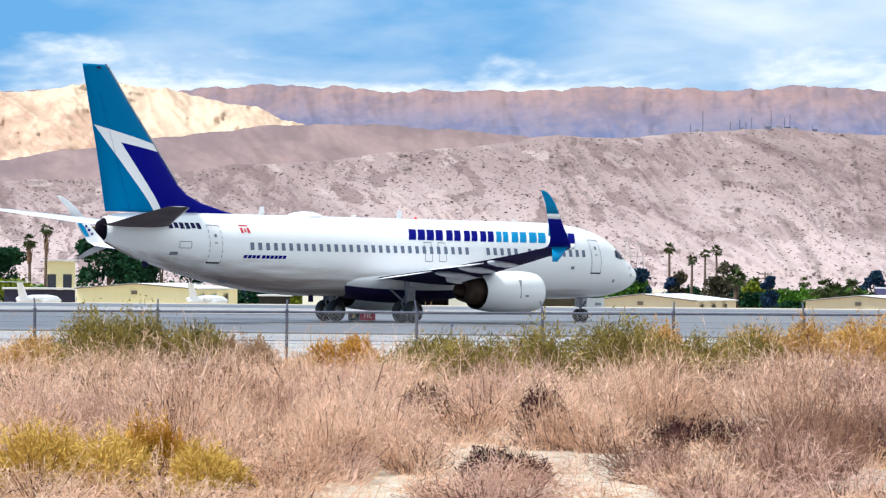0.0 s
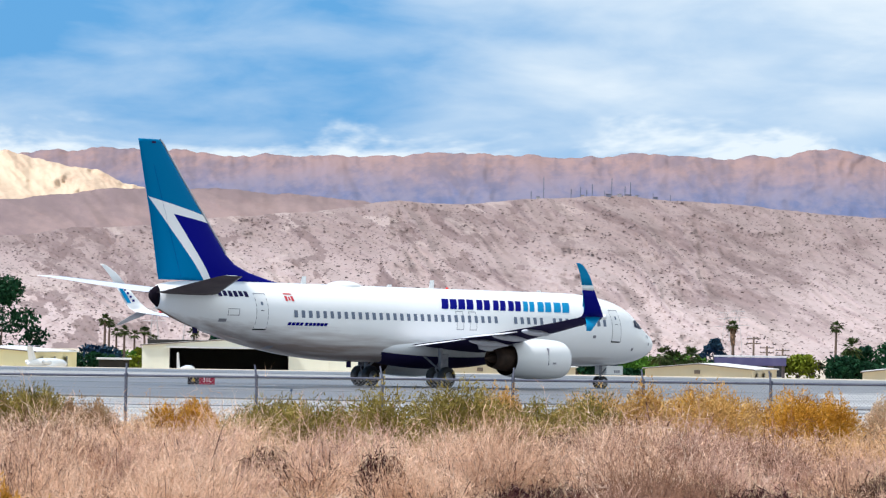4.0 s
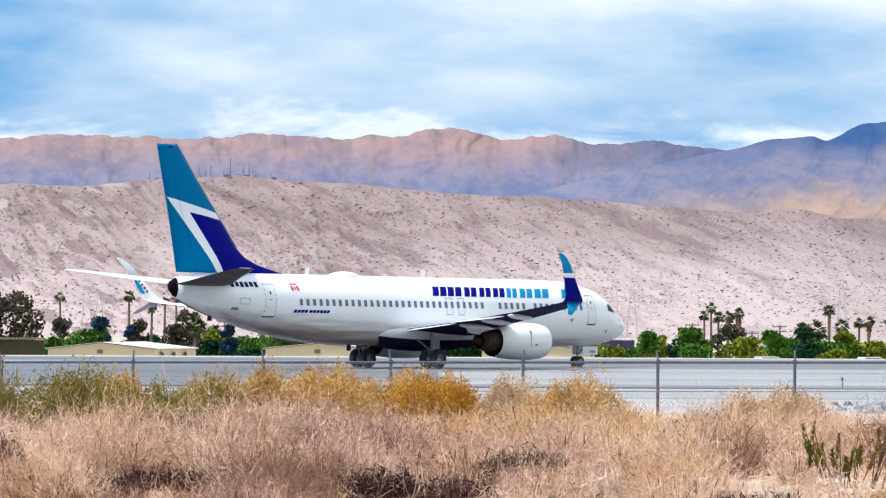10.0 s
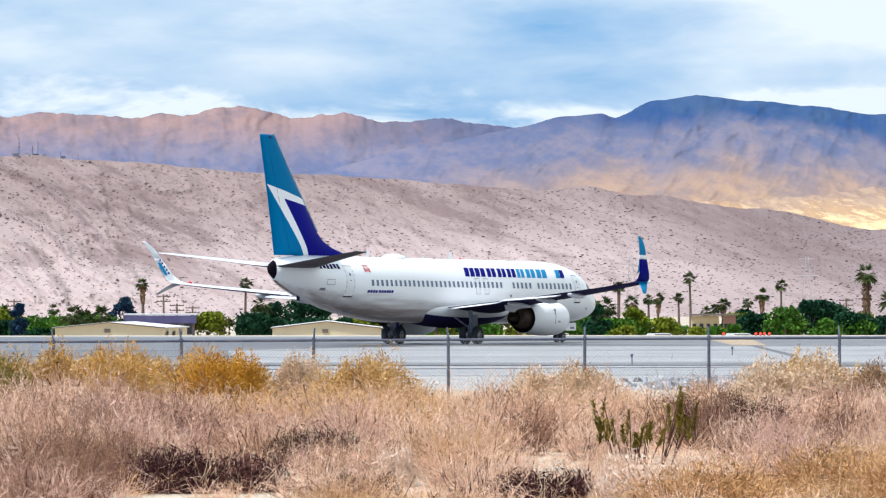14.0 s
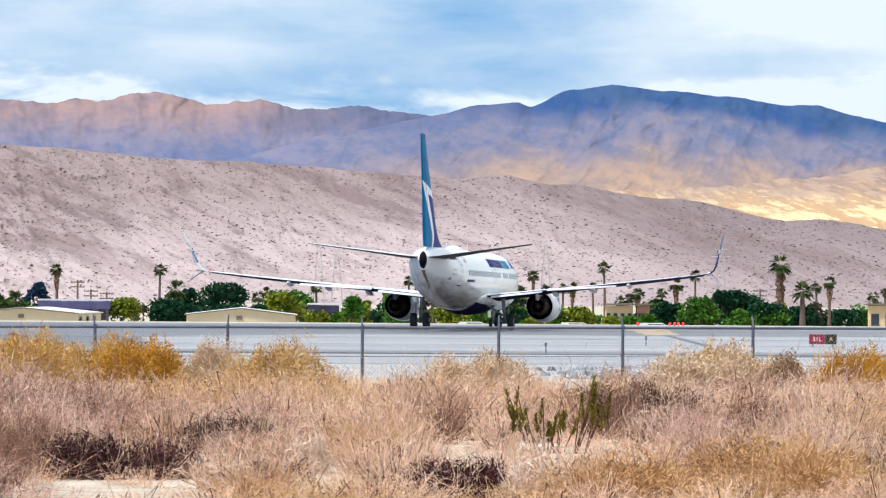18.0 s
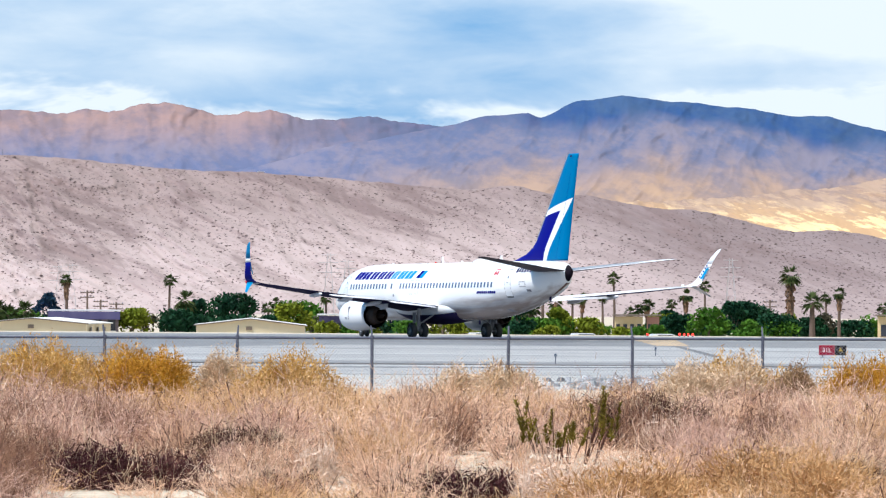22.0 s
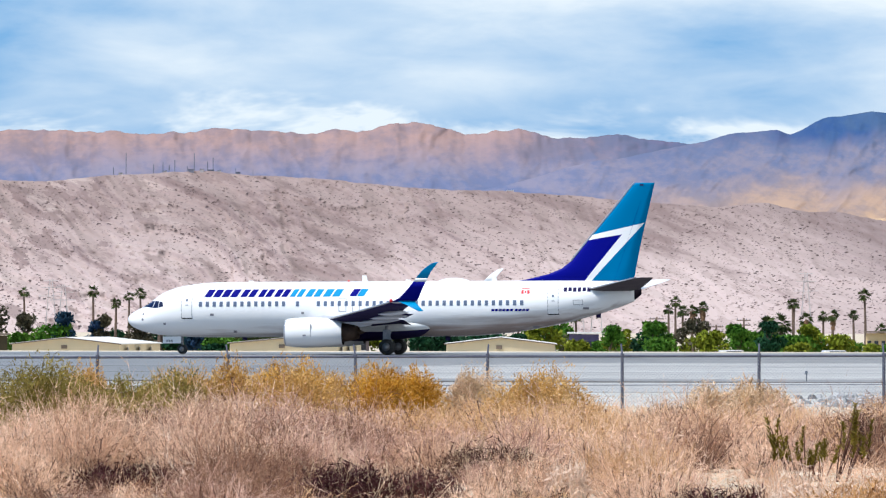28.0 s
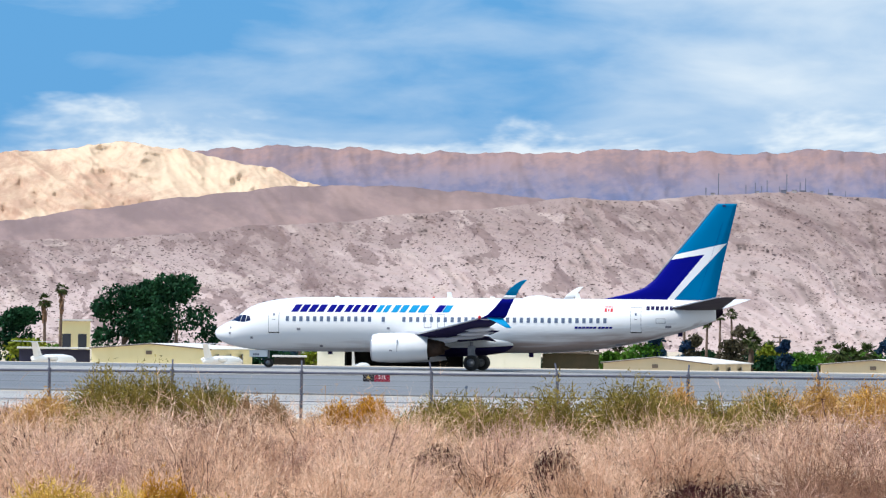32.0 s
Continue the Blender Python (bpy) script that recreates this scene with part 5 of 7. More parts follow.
def gable_hangar(name, label, az0, az1, az_side, dist, eave, peak, wall_mat, depth=24.0, opening=None):
    """A low gabled hangar seen at its gable end, its long side turned a little to view."""
    mid = (az0 + az1) / 2
    w = dist * (math.tan(radians(az1 - mid)) * 2)
    p = at(mid, dist, LOW)
    side = dist * math.tan(radians(max(0.0, az_side - az1)))
    ob = thing(name, label, "hangar", Matrix.Translation(p) @ pose(0, 0, 0, 0, 0, -mid))
    shear = side / depth
    e, k = eave - LOW, peak - LOW
    if opening is None:
        bm = bmesh.new()
        prism(bm, [(-w / 2, 0), (w / 2, 0), (w / 2, e), (0, k), (-w / 2, e)], 0, depth)
        for v in bm.verts:
            v.co.x += shear * v.co.y
        part("wall", bm, wall_mat, ob)
    else:
        o0, o1, oz = opening
        x0, x1 = dist * math.tan(radians(o0 - mid)), dist * math.tan(radians(o1 - mid))
        oh = oz - LOW
        roofz = lambda x: k - (k - e) * abs(x) / (w / 2)
        for q in ([(-w / 2, 0), (x0, 0), (x0, roofz(x0)), (-w / 2, e)], [(x1, 0), (w / 2, 0), (w / 2, e), (x1, roofz(x1))],
                  [(x0, oh), (x1, oh), (x1, roofz(x1)), (0, k), (x0, roofz(x0))]):
            bm = bmesh.new()
            prism(bm, q, 0, 0.3)
            part("wall", bm, wall_mat, ob)
        for x in (-w / 2 + 0.15, w / 2 - 0.15):
            bm = bmesh.new()
            box(bm, x, depth / 2 + 0.2, e / 2, 0.3, depth - 0.4, e)
            part("side_wall", bm, wall_mat, ob)
        bm = bmesh.new()
        box(bm, 0, depth, k * 0.47, w, 0.3, k * 0.94)
        part("back_wall", bm, DARK_IN, ob)
        for x in (x0 - 0.02, x1 + 0.02):
            bm = bmesh.new()
            box(bm, x, 8.2, oh / 2, 0.1, 15.6, oh)
            part("inner_wall", bm, DARK_IN, ob)
        bm = bmesh.new()
        box(bm, (x0 + x1) / 2, 16.0, oh / 2, x1 - x0, 0.2, oh)
        part("inner_wall", bm, DARK_IN, ob)
        bm = bmesh.new()
        box(bm, (x0 + x1) / 2, 8.1, oh - 0.05, x1 - x0, 15.4, 0.1)
        part("inner_ceiling", bm, DARK_IN, ob)
        bm = bmesh.new()
        box(bm, (x0 + x1) / 2, -0.5, oh + 0.1, x1 - x0 + 0.8, 1.2, 0.22)
        part("door_canopy", bm, ROOF, ob, "pale canopy over the open door")
    # roof slabs with a little overhang
    for s in (1, -1):
        bm = bmesh.new()
        prism(bm, [(0, k + 0.02), (0, k + 0.16), (s * (w / 2 + 0.3), e + 0.10), (s * (w / 2 + 0.3), e - 0.04)], -0.3, depth + 0.3)
        for v in bm.verts:
            v.co.x += shear * v.co.y
        part("roof", bm, ROOF, ob, "pale metal roof")
        bm = bmesh.new()
        prism(bm, [(0, k - 0.02), (0, k + 0.12), (s * (w / 2 + 0.3), e + 0.06), (s * (w / 2 + 0.3), e - 0.08)], -0.42, -0.31)
        part("roof_edge", bm, TRIM, ob, "brown roof edge")
    if opening is None:
        bm = bmesh.new()
        box(bm, -0.2, -0.06, e * 0.85, 0.8, 0.12, 0.5)
        part("vent", bm, TRIM, ob, "small louvred gable vent")
        for q in range(3):
            bm = bmesh.new()
            y = depth * (0.2 + 0.28 * q)
            box(bm, w / 2 + shear * y + 0.04, y, e * 0.45, 0.12, depth * 0.2, e * 0.75)
            part("side_door", bm, DOOR, ob, "grey sliding door")
    # standing ribs of the cladding
    for q in range(1, 6):
        bm = bmesh.new()
        x = -w / 2 + w * q / 6
        z1 = k - (k - e) * abs(x) / (w / 2)
        if opening and x0 - 0.2 < x < x1 + 0.2:
            bm.free()
            continue
        box(bm, x, -0.02, z1 / 2, 0.08, 0.06, z1 - 0.05)
        part("cladding_rib", bm, wall_mat, ob)
    return ob


gable_hangar("hangar", "pale yellow steel hangar with a low gable", -11.03, -9.53, -8.93, 600, 0.35, 0.95, YELLOW_WALL)
gable_hangar("hangar", "cream steel hangar standing open and dark inside", -8.15, -5.29, -5.29, 600, 1.5, 2.62, CREAM, 30, (-7.8, -6.28, 1.2))
gable_hangar("hangar", "low tan steel hangar with a gable vent", -4.49, -3.13, -2.56, 600, -0.7, 0.08, TAN)
gable_hangar("hangar", "low tan steel hangar with a gable vent", -1.72, -0.35, 0.0, 600, -0.55, 0.1, TAN)
gable_hangar("hangar", "low tan steel hangar with a gable vent", 1.05, 2.44, 2.45, 600, -0.62, 0.22, TAN)


def shed(name, label, az0, az1, dist, top, mat, roof_mat, depth=10, bays=0, category="shed"):
    mid = (az0 + az1) / 2
    w = dist * math.tan(radians(az1 - az0))
    ob = thing(name, label, category, Matrix.Translation(at(mid, dist, LOW)) @ pose(0, 0, 0, 0, 0, -mid))
    h = top - LOW
    bm = bmesh.new()
    box(bm, 0, depth / 2, h / 2 - 0.1, w, depth, h - 0.2)
    part("wall", bm, mat, ob)
    bm = bmesh.new()
    box(bm, 0, depth / 2 - 0.3, h, w + 0.6, depth + 1.0, 0.22)
    part("roof", bm, roof_mat, ob, "flat roof")
    for k in range(bays):
        bm = bmesh.new()
        x = -w / 2 + w * (k + 0.5) / bays
        box(bm, x, -0.02, h * 0.52, w / bays * 0.55, 0.1, h * 0.36)
        win = part("window", bm, GLASS, ob)
        bm = bmesh.new()
        box(bm, x, -0.06, h * 0.52 - h * 0.2, w / bays * 0.62, 0.14, 0.12)
        part("sill", bm, roof_mat, win)
    return ob


DARK_OLIVE = shade("dark olive shed wall", rgb(0.05, 0.045, 0.025), rgb(0.09, 0.07, 0.04), 0.3, 0.9)
shed("open_shed", "dark olive open-fronted shed beside the hangar", -5.27, -4.55, 606, 0.6, DARK_OLIVE, TRIM, 12)
shed("shed", "low dark shed with a white roof", -8.7, -8.31, 600, -0.4, DARK_IN, ROOF, 8)
shed("shed", "low dark navy shed beside the yellow hangar", -11.95, -11.05, 606, 0.25, shade("dark navy wall", rgb(0.02, 0.02, 0.05), rgb(0.03, 0.03, 0.06), 0.5, 0.8), ROOF, 10)
shed("yellow_building", "pale yellow building among trees", -11.45, -11.05, 720, 4.4, YELLOW_WALL, ROOF, 10, 2, "building")
house = shed("house", "grey house with a deep navy roof fascia", -0.82, 0.06, 632, 1.2, shade("mauve grey stucco", rgb(0.14, 0.11, 0.12), rgb(0.19, 0.15, 0.16), 0.5, 0.8), ROOF, 12, 5, "house")
bm = bmesh.new()
box(bm, 0, -0.6, 3.55, 10.1, 1.2, 1.1)
part("fascia", bm, HOUSE_BLUE, house, "deep navy roof fascia")
shed("house", "slate violet house with a flat roof", 2.62, 3.0, 632, 0.85, HOUSE_BLUE, ROOF, 12, 2, "house")
shed("house", "ochre stucco house with small windows", 6.40, 6.76, 632, 1.1, OCHRE, TRIM, 10, 4, "house")
shed("house", "dusty pink stucco house", 6.81, 6.97, 634, 1.1, PINK, TRIM, 10, 2, "house")
shed("house", "pale ochre house behind palms", 9.75, 10.3, 632, 1.35, OCHRE, TRIM, 10, 3, "house")

# ---------------------------------------------------------------- poles, masts, pylons


def utility_pole(az, top, dist=750):
    p = at(az, dist, LOW)
    ob = thing("utility_pole", "weathered wooden utility pole with crossarms", "utility pole", Matrix.Translation(p), "utility poles")
    h = top - LOW
    bm = bmesh.new()
    tube(bm, (0, 0, -0.3), (0, 0, h), 0.2, 0.15, 8)
    part("pole", bm, WOOD, ob)
    for z in (h - 0.35, h - 1.15):
        bm = bmesh.new()
        box(bm, 0, 0.2, z, 2.4, 0.16, 0.18)
        arm = part("crossarm", bm, WOOD, ob)
        for x in (-1.05, -0.45, 0.45, 1.05):
            bm = bmesh.new()
            tube(bm, (x, 0.2, z + 0.08), (x, 0.2, z + 0.3), 0.07, 0.05, 6)
            part("insulator", bm, MAST, arm)
    return ob


for az_, top_ in ((-2.24, 3.5), (1.61, 4.1), (4.85, 3.1), (-0.34, 4.3), (-0.17, 2.8), (3.74, 3.3), (4.5, 2.0), (8.38, 3.6), (0.03, 2.4)):
    utility_pole(az_, top_)
for az_, top_ in ((-6.55, 5.6), (-6.33, 5.2), (-5.55, 5.0)):
    ob = thing("lamp_pole", "plain grey steel pole behind the hangar", "pole", Matrix.Translation(at(az_, 690, LOW)), "lamp poles")
    bm = bmesh.new()
    tube(bm, (0, 0, -0.3), (0, 0, top_ - LOW), 0.16, 0.12, 8)
    part("pole", bm, MAST, ob)
    bm = bmesh.new()
    box(bm, 0.3, 0, top_ - LOW, 0.9, 0.3, 0.12)
    part("lamp_head", bm, MAST, ob)


def mast(az, h):
    r = 2575
    z = EYE.z + r * math.tan(radians(between(HILL_CREST, az))) - 3.0
    ob = thing("antenna_mast", "slender grey antenna mast on the hilltop", "antenna mast", Matrix.Translation(at(az, r, z)), "antenna masts")
    bm = bmesh.new()
    tube(bm, (0, 0, -6), (0, 0, h + 3.0), 0.36, 0.2, 6)
    part("mast", bm, MAST, ob)
    if h > 4:
        for k in (0.45, 0.7, 0.9):
            bm = bmesh.new()
            box(bm, 0.1, 0, 3.0 + h * k, 1.0 - k * 0.4, 0.5, 0.5)
            part("antenna_panel", bm, MAST, ob)


for az_, h_ in ((-3.21, 4.4), (-3.05, 12.5), (-2.7, 5.1), (-2.58, 6.1), (-2.5, 4.1), (-2.43, 7.1), (-2.27, 3.4), (-2.18, 10.5), (-2.01, 5.8), (-1.94, 8.5), (-1.65, 3.4), (-1.43, 3.0)):
    mast(az_, h_)
for az_, w_ in ((-3.12, 2.2), (-2.55, 1.8), (-2.22, 3.0), (-2.08, 2.4), (-1.97, 3.6), (-1.86, 2.0), (-1.62, 2.6)):
    hut_z = EYE.z + 2568 * math.tan(radians(between(HILL_CREST, az_)))
    ob = thing("equipment_hut", "small grey equipment hut beside the antenna masts", "hut", Matrix.Translation(at(az_, 2568, hut_z)), "hilltop huts")
    bm = bmesh.new()
    box(bm, 0, 0, -1.2, w_, 2.4, 4.4)
    part("wall", bm, PYLON if w_ < 2.5 else MAST, ob)
    bm = bmesh.new()
    box(bm, 0, 0, 1.1, w_ + 0.3, 2.7, 0.2)
    part("roof", bm, MAST, ob)
ob = thing("hilltop_hut", "small pale building on the hill crest", "hut", Matrix.Translation(at(1.86, 2640, EYE.z + 2640 * math.tan(radians(1.655)) - 0.5)))
bm = bmesh.new()
box(bm, 0, 0, 0.7, 4, 3, 1.8)
part("wall", bm, PYLON, ob)
bm = bmesh.new()
box(bm, 0, 0, 1.7, 4.4, 3.4, 0.2)
part("roof", bm, ROOF, ob)


def pylon(az, top):
    r = 1330
    ob = thing("pylon", "pale lattice power pylon at the foot of the hill", "pylon", Matrix.Translation(at(az, r, LOW)), "pylons")
    h, w = top - LOW, 1.9
    bm = bmesh.new()
    legs = [(-w, -w), (w, -w), (w, w), (-w, w)]
    for k, (x, y) in enumerate(legs):
        tube(bm, (x, y, -0.3), (x * 0.2, y * 0.2, h), 0.12, 0.08, 4, False)
        x2, y2 = legs[(k + 1) % 4]
        for s in range(4):
            a, b = s / 4, (s + 1) / 4
            fa, fb = 1 - 0.8 * a, 1 - 0.8 * b
            tube(bm, (x * fa, y * fa, h * a), (x2 * fb, y2 * fb, h * b), 0.06, 0.06, 3, False)
    part("lattice_body", bm, PYLON, ob)
    for z, ln in ((h * 0.72, 3.6), (h * 0.86, 3.0), (h * 0.97, 2.2)):
        bm = bmesh.new()
        tube(bm, (-ln, 0, z), (ln, 0, z), 0.1, 0.1, 4)
        part("crossarm", bm, PYLON, ob)


for az_, top_ in ((2.74, 17.5), (2.97, 15.5), (5.64, 17.5), (-0.69, 13.2), (-0.55, 13.7), (-8.0, 11.8), (-7.57, 12.6), (-4.0, 14.8), (-3.84, 13.2), (7.88, 16.8)):
    pylon(az_, top_)

# ---------------------------------------------------------------- airfield signs and lamps


def glyphs(text, size, mat, m, parent, name):
    cu = bpy.data.curves.new(name, "FONT")
    cu.body, cu.size, cu.align_x, cu.align_y, cu.extrude = text, size, "CENTER", "CENTER", 0.004
    tmp = bpy.data.objects.new(name, cu)
    scene.collection.objects.link(tmp)
    me = bpy.data.meshes.new_from_object(tmp.evaluated_get(bpy.context.evaluated_depsgraph_get()))
    bpy.data.objects.remove(tmp)
    me.materials.clear()
    me.materials.append(mat)
    ob = new(name, me)
    ob.parent, ob.matrix_basis = parent, m
    return ob


def airfield_sign(az, dist, mid_z, w, h, plan, label):
    p = at(az, dist, 0)
    ob = thing("airfield_sign", label, "sign", Matrix.Translation(p) @ pose(0, 0, 0, 0, 0, -az), "airfield signs")
    x = -w / 2
    for text, frac, face, ink in plan:
        ww = w * frac
        bm = bmesh.new()
        box(bm, x + ww / 2, 0, mid_z, ww - 0.01, 0.16, h)
        bmesh.ops.bevel(bm, geom=bm.edges[:], offset=0.015, segments=1, affect="EDGES")
        panel = part("sign_panel", bm, face, ob)
        glyphs(text, h * 0.62, ink, pose(x + ww / 2, -0.086, mid_z, 90, 0, 0), panel, "sign_text")
        x += ww
    for s in (-0.36, 0.36):
        bm = bmesh.new()
        tube(bm, (s * w, 0, -0.05), (s * w, 0, mid_z - h / 2), 0.03, 0.03, 8)
        part("leg", bm, GALV, ob)
        bm = bmesh.new()
        box(bm, s * w, 0, 0.01, 0.2, 0.2, 0.03)
        part("base_plate", bm, GALV, ob)


airfield_sign(-7.39, 236, 0.25, 1.44, 0.48, [("A", 0.42, SIGN_BLACK, SIGN_YELLOW), ("31L", 0.58, SIGN_RED, SIGN_WHITE)], "red and black airfield sign on low legs")
airfield_sign(9.18, 215, 0.345, 1.32, 0.475, [("31L", 0.58, SIGN_RED, SIGN_WHITE), ("A", 0.42, SIGN_BLACK, SIGN_YELLOW)], "red and black airfield sign on low legs")


def red_lamp(az, dist=352):
    ob = thing("runway_lamp", "lit red runway end lamp on a short stem", "runway lamp", Matrix.Translation(at(az, dist, 0)), "red runway lamps")
    bm = bmesh.new()
    tube(bm, (0, 0, -0.05), (0, 0, 0.1), 0.06, 0.05, 8)
    part("stem", bm, GALV, ob)
    bm = bmesh.new()
    bmesh.ops.create_uvsphere(bm, u_segments=10, v_segments=6, radius=0.10, matrix=pose(0, 0, 0.18))
    part("lens", bm, LAMP_RED, ob, "glowing red lens", True)


for az_ in (6.82, 7.23, 7.29, 7.34, 7.40):
    red_lamp(az_)
for x_, y_ in ((-55, 184), (-20, 183), (-3, 200), (18, 182), (44, 181), (26, 214), (60, 182)):
    ob = thing("taxiway_light", "small blue taxiway edge light on a stem", "edge light", Matrix.Translation((x_, y_, 0)), "taxiway edge lights")
    bm = bmesh.new()
    tube(bm, (0, 0, -0.05), (0, 0, 0.30), 0.025, 0.025, 6)
    part("stem", bm, GALV, ob)
    bm = bmesh.new()
    tube(bm, (0, 0, 0.30), (0, 0, 0.42), 0.06, 0.045, 8)
    part("lens", bm, CAR_DARK, ob, "dark blue glass lens")

# ---------------------------------------------------------------- parked aircraft and cars


def parked_plane(az, dist, kind):
    p = at(az, dist, LOW + 0.2)
    if kind == "jet":
        ob = thing("parked_jet", "small white parked jet with a T-tail", "airplane", Matrix.Translation(p) @ pose(0, 0, 0, 0, 0, 72))
        bm = bmesh.new()
        lathe(bm, [(-5.5, 0.15), (-4.5, 0.45), (-2, 0.75), (2, 0.78), (4, 0.6), (5.2, 0.2), (5.5, 0.02)], 16, pose(0, 0, 1.75), True)
        part("fuselage", bm, WHITE, ob, smooth=True)
        bm = bmesh.new()
        loft(bm, [[Vector((x, y, z)) for x, y in ((a, 0), (a - c * 0.5, 0.1), (a - c, 0), (a - c * 0.5, -0.1))] for a, c, z in ((-2.9, 2.3, 2.1), (-4.3, 1.5, 4.0))])
        part("tail_fin", bm, WHITE, ob)
        bm = bmesh.new()
        for s in (1, -1):
            loft(bm, [airfoil(Vector((-4.2, 0, 4.05)), 1.4, 0.1, n=5), airfoil(Vector((-4.9, s * 3.2, 4.1)), 0.8, 0.1, n=5)])
        part("stabiliser", bm, WHITE, ob)
        bm = bmesh.new()
        for s in (1, -1):
            loft(bm, [airfoil(Vector((1.2, 0, 1.25)), 2.0, 0.1, n=5), airfoil(Vector((-0.2, s * 6.0, 1.45)), 1.0, 0.1, n=5)])
        part("wing", bm, WHITE, ob)
        for s in (1, -1):
            bm = bmesh.new()
            lathe(bm, [(-0.9, 0.22), (-0.3, 0.33), (0.7, 0.33), (0.9, 0.26)], 12, pose(-2.6, s * 1.2, 2.0), True)
            part("engine", bm, WHITE, ob, smooth=True)
        legs = ((3.8, 0), (-0.6, 1.2), (-0.6, -1.2))
    else:
        ob = thing("parked_propeller_plane", "small white propeller plane parked at a hangar", "airplane", Matrix.Translation(p) @ pose(0, 0, 0, 0, 0, 82))
        bm = bmesh.new()
        lathe(bm, [(-4.3, 0.12), (-2.5, 0.35), (0, 0.62), (1.6, 0.6), (2.6, 0.45), (2.9, 0.2)], 14, pose(0, 0, 1.35), True)
        part("fuselage", bm, WHITE, ob, smooth=True)
        bm = bmesh.new()
        loft(bm, [[Vector((x, y, z)) for x, y in ((a, 0), (a - c * 0.5, 0.09), (a - c, 0), (a - c * 0.5, -0.09))] for a, c, z in ((-2.9, 1.7, 1.4), (-3.7, 0.95, 3.55))])
        part("tail_fin", bm, WHITE, ob)
        bm = bmesh.new()
        for s in (1, -1):
            loft(bm, [airfoil(Vector((-3.3, 0, 1.5)), 1.0, 0.1, n=5), airfoil(Vector((-3.6, s * 1.9, 1.5)), 0.7, 0.1, n=5)])
        part("stabiliser", bm, WHITE, ob)
        bm = bmesh.new()
        for s in (1, -1):
            loft(bm, [airfoil(Vector((1.0, 0, 0.95)), 1.6, 0.12, n=5), airfoil(Vector((0.8, s * 5.2, 1.25)), 1.2, 0.12, n=5)])
        part("wing", bm, WHITE, ob)
        bm = bmesh.new()
        box(bm, 2.95, 0, 1.35, 0.06, 0.12, 1.8)
        part("propeller", bm, BLACK, ob)
        legs = ((2.2, 0), (-0.2, 1.4), (-0.2, -1.4))
    for x, y in legs:
        bm = bmesh.new()
        tube(bm, (x, y, 1.0), (x, y, 0.1), 0.06, 0.05, 6)
        tube(bm, (x, y - 0.08, 0.05), (x, y + 0.08, 0.05), 0.24, 0.24, 12)
        part("wheel_leg", bm, STRUT, ob)


parked_plane(-11.5, 560, "jet")
parked_plane(-9.35, 575, "jet")
parked_plane(-7.58, 565, "propeller")


def car(az, dist, mat, label, van=False):
    ob = thing("van" if van else "car", label, "van" if van else "car", Matrix.Translation(at(az, dist, ground_z(*at(az, dist).xy))) @ pose(0, 0, 0, 0, 0, 8), "parked vehicles")
    h = 1.75 if van else 1.4
    bm = bmesh.new()
    prism(bm, [(-2.2, 0.3), (2.2, 0.3), (2.25, 0.75), (1.5, 0.92), (0.8, h), (-1.6 if not van else -2.1, h), (-2.2, 0.95)], -0.85, 0.85)
    bmesh.ops.bevel(bm, geom=bm.edges[:], offset=0.08, segments=2, affect="EDGES")
    part("body", bm, mat, ob, smooth=False)
    for s in (1, -1):
        bm = bmesh.new()
        prism(bm, [(-1.4, 0.98), (1.25, 0.98), (0.72, h - 0.12), (-1.35, h - 0.12)], s * 0.855, s * 0.87)
        part("side_window", bm, GLASS, ob)
    for x in (-1.4, 1.4):
        for s in (1, -1):
            bm = bmesh.new()
            tube(bm, (x, s * 0.7, 0.32), (x, s * 0.9, 0.32), 0.33, 0.33, 14)
            part("wheel", bm, RUBBER, ob)


for az_, d_, m_, l_, v_ in ((4.74, 600, CAR_WHITE, "white parked van beside the trees", True), (5.37, 600, CAR_WHITE, "white parked car beside the trees", False),
                            (6.05, 600, CAR_WHITE, "white parked van beside the trees", True), (6.2, 600, CAR_DARK, "dark blue parked car", False),
                            (7.06, 600, CAR_WHITE, "white parked van beside the trees", True), (2.48, 610, CAR_WHITE, "white parked car beside the hangar", False),
                            (0.62, 610, CAR_WHITE, "white parked car beside the hangar", False), (-0.05, 604, CAR_DARK, "dark blue parked car", False)):
    car(az_, d_, m_, l_, v_)

# ---------------------------------------------------------------- trees and palms
LEAF = {
    "d": shade("dark green leaves", rgb(0.004, 0.03, 0.015), rgb(0.014, 0.06, 0.02), 0.25, 0.7, glossy=0.12, island=0.3),
    "g": shade("green leaves", rgb(0.035, 0.11, 0.010), rgb(0.085, 0.18, 0.018), 0.3, 0.7, glossy=0.12, island=0.28),
    "o": shade("olive yellow leaves", rgb(0.12, 0.155, 0.010), rgb(0.20, 0.22, 0.018), 0.3, 0.7, glossy=0.12, island=0.28),
    "b": shade("blue green leaves", rgb(0.010, 0.028, 0.075), rgb(0.018, 0.052, 0.068), 0.3, 0.7, glossy=0.12, island=0.28),
    "r": shade("dull brown green leaves", rgb(0.045, 0.045, 0.028), rgb(0.09, 0.075, 0.045), 0.3, 0.8, glossy=0.12, island=0.45),
}
LEAF["h"] = LEAF["d"]
BARK = shade("brown bark", rgb(0.10, 0.07, 0.05), rgb(0.15, 0.11, 0.08), 3.0, 0.9)
PALM_BARK = shade("grey brown palm trunk", rgb(0.10, 0.068, 0.05), rgb(0.15, 0.10, 0.075), 3.0, 0.9)
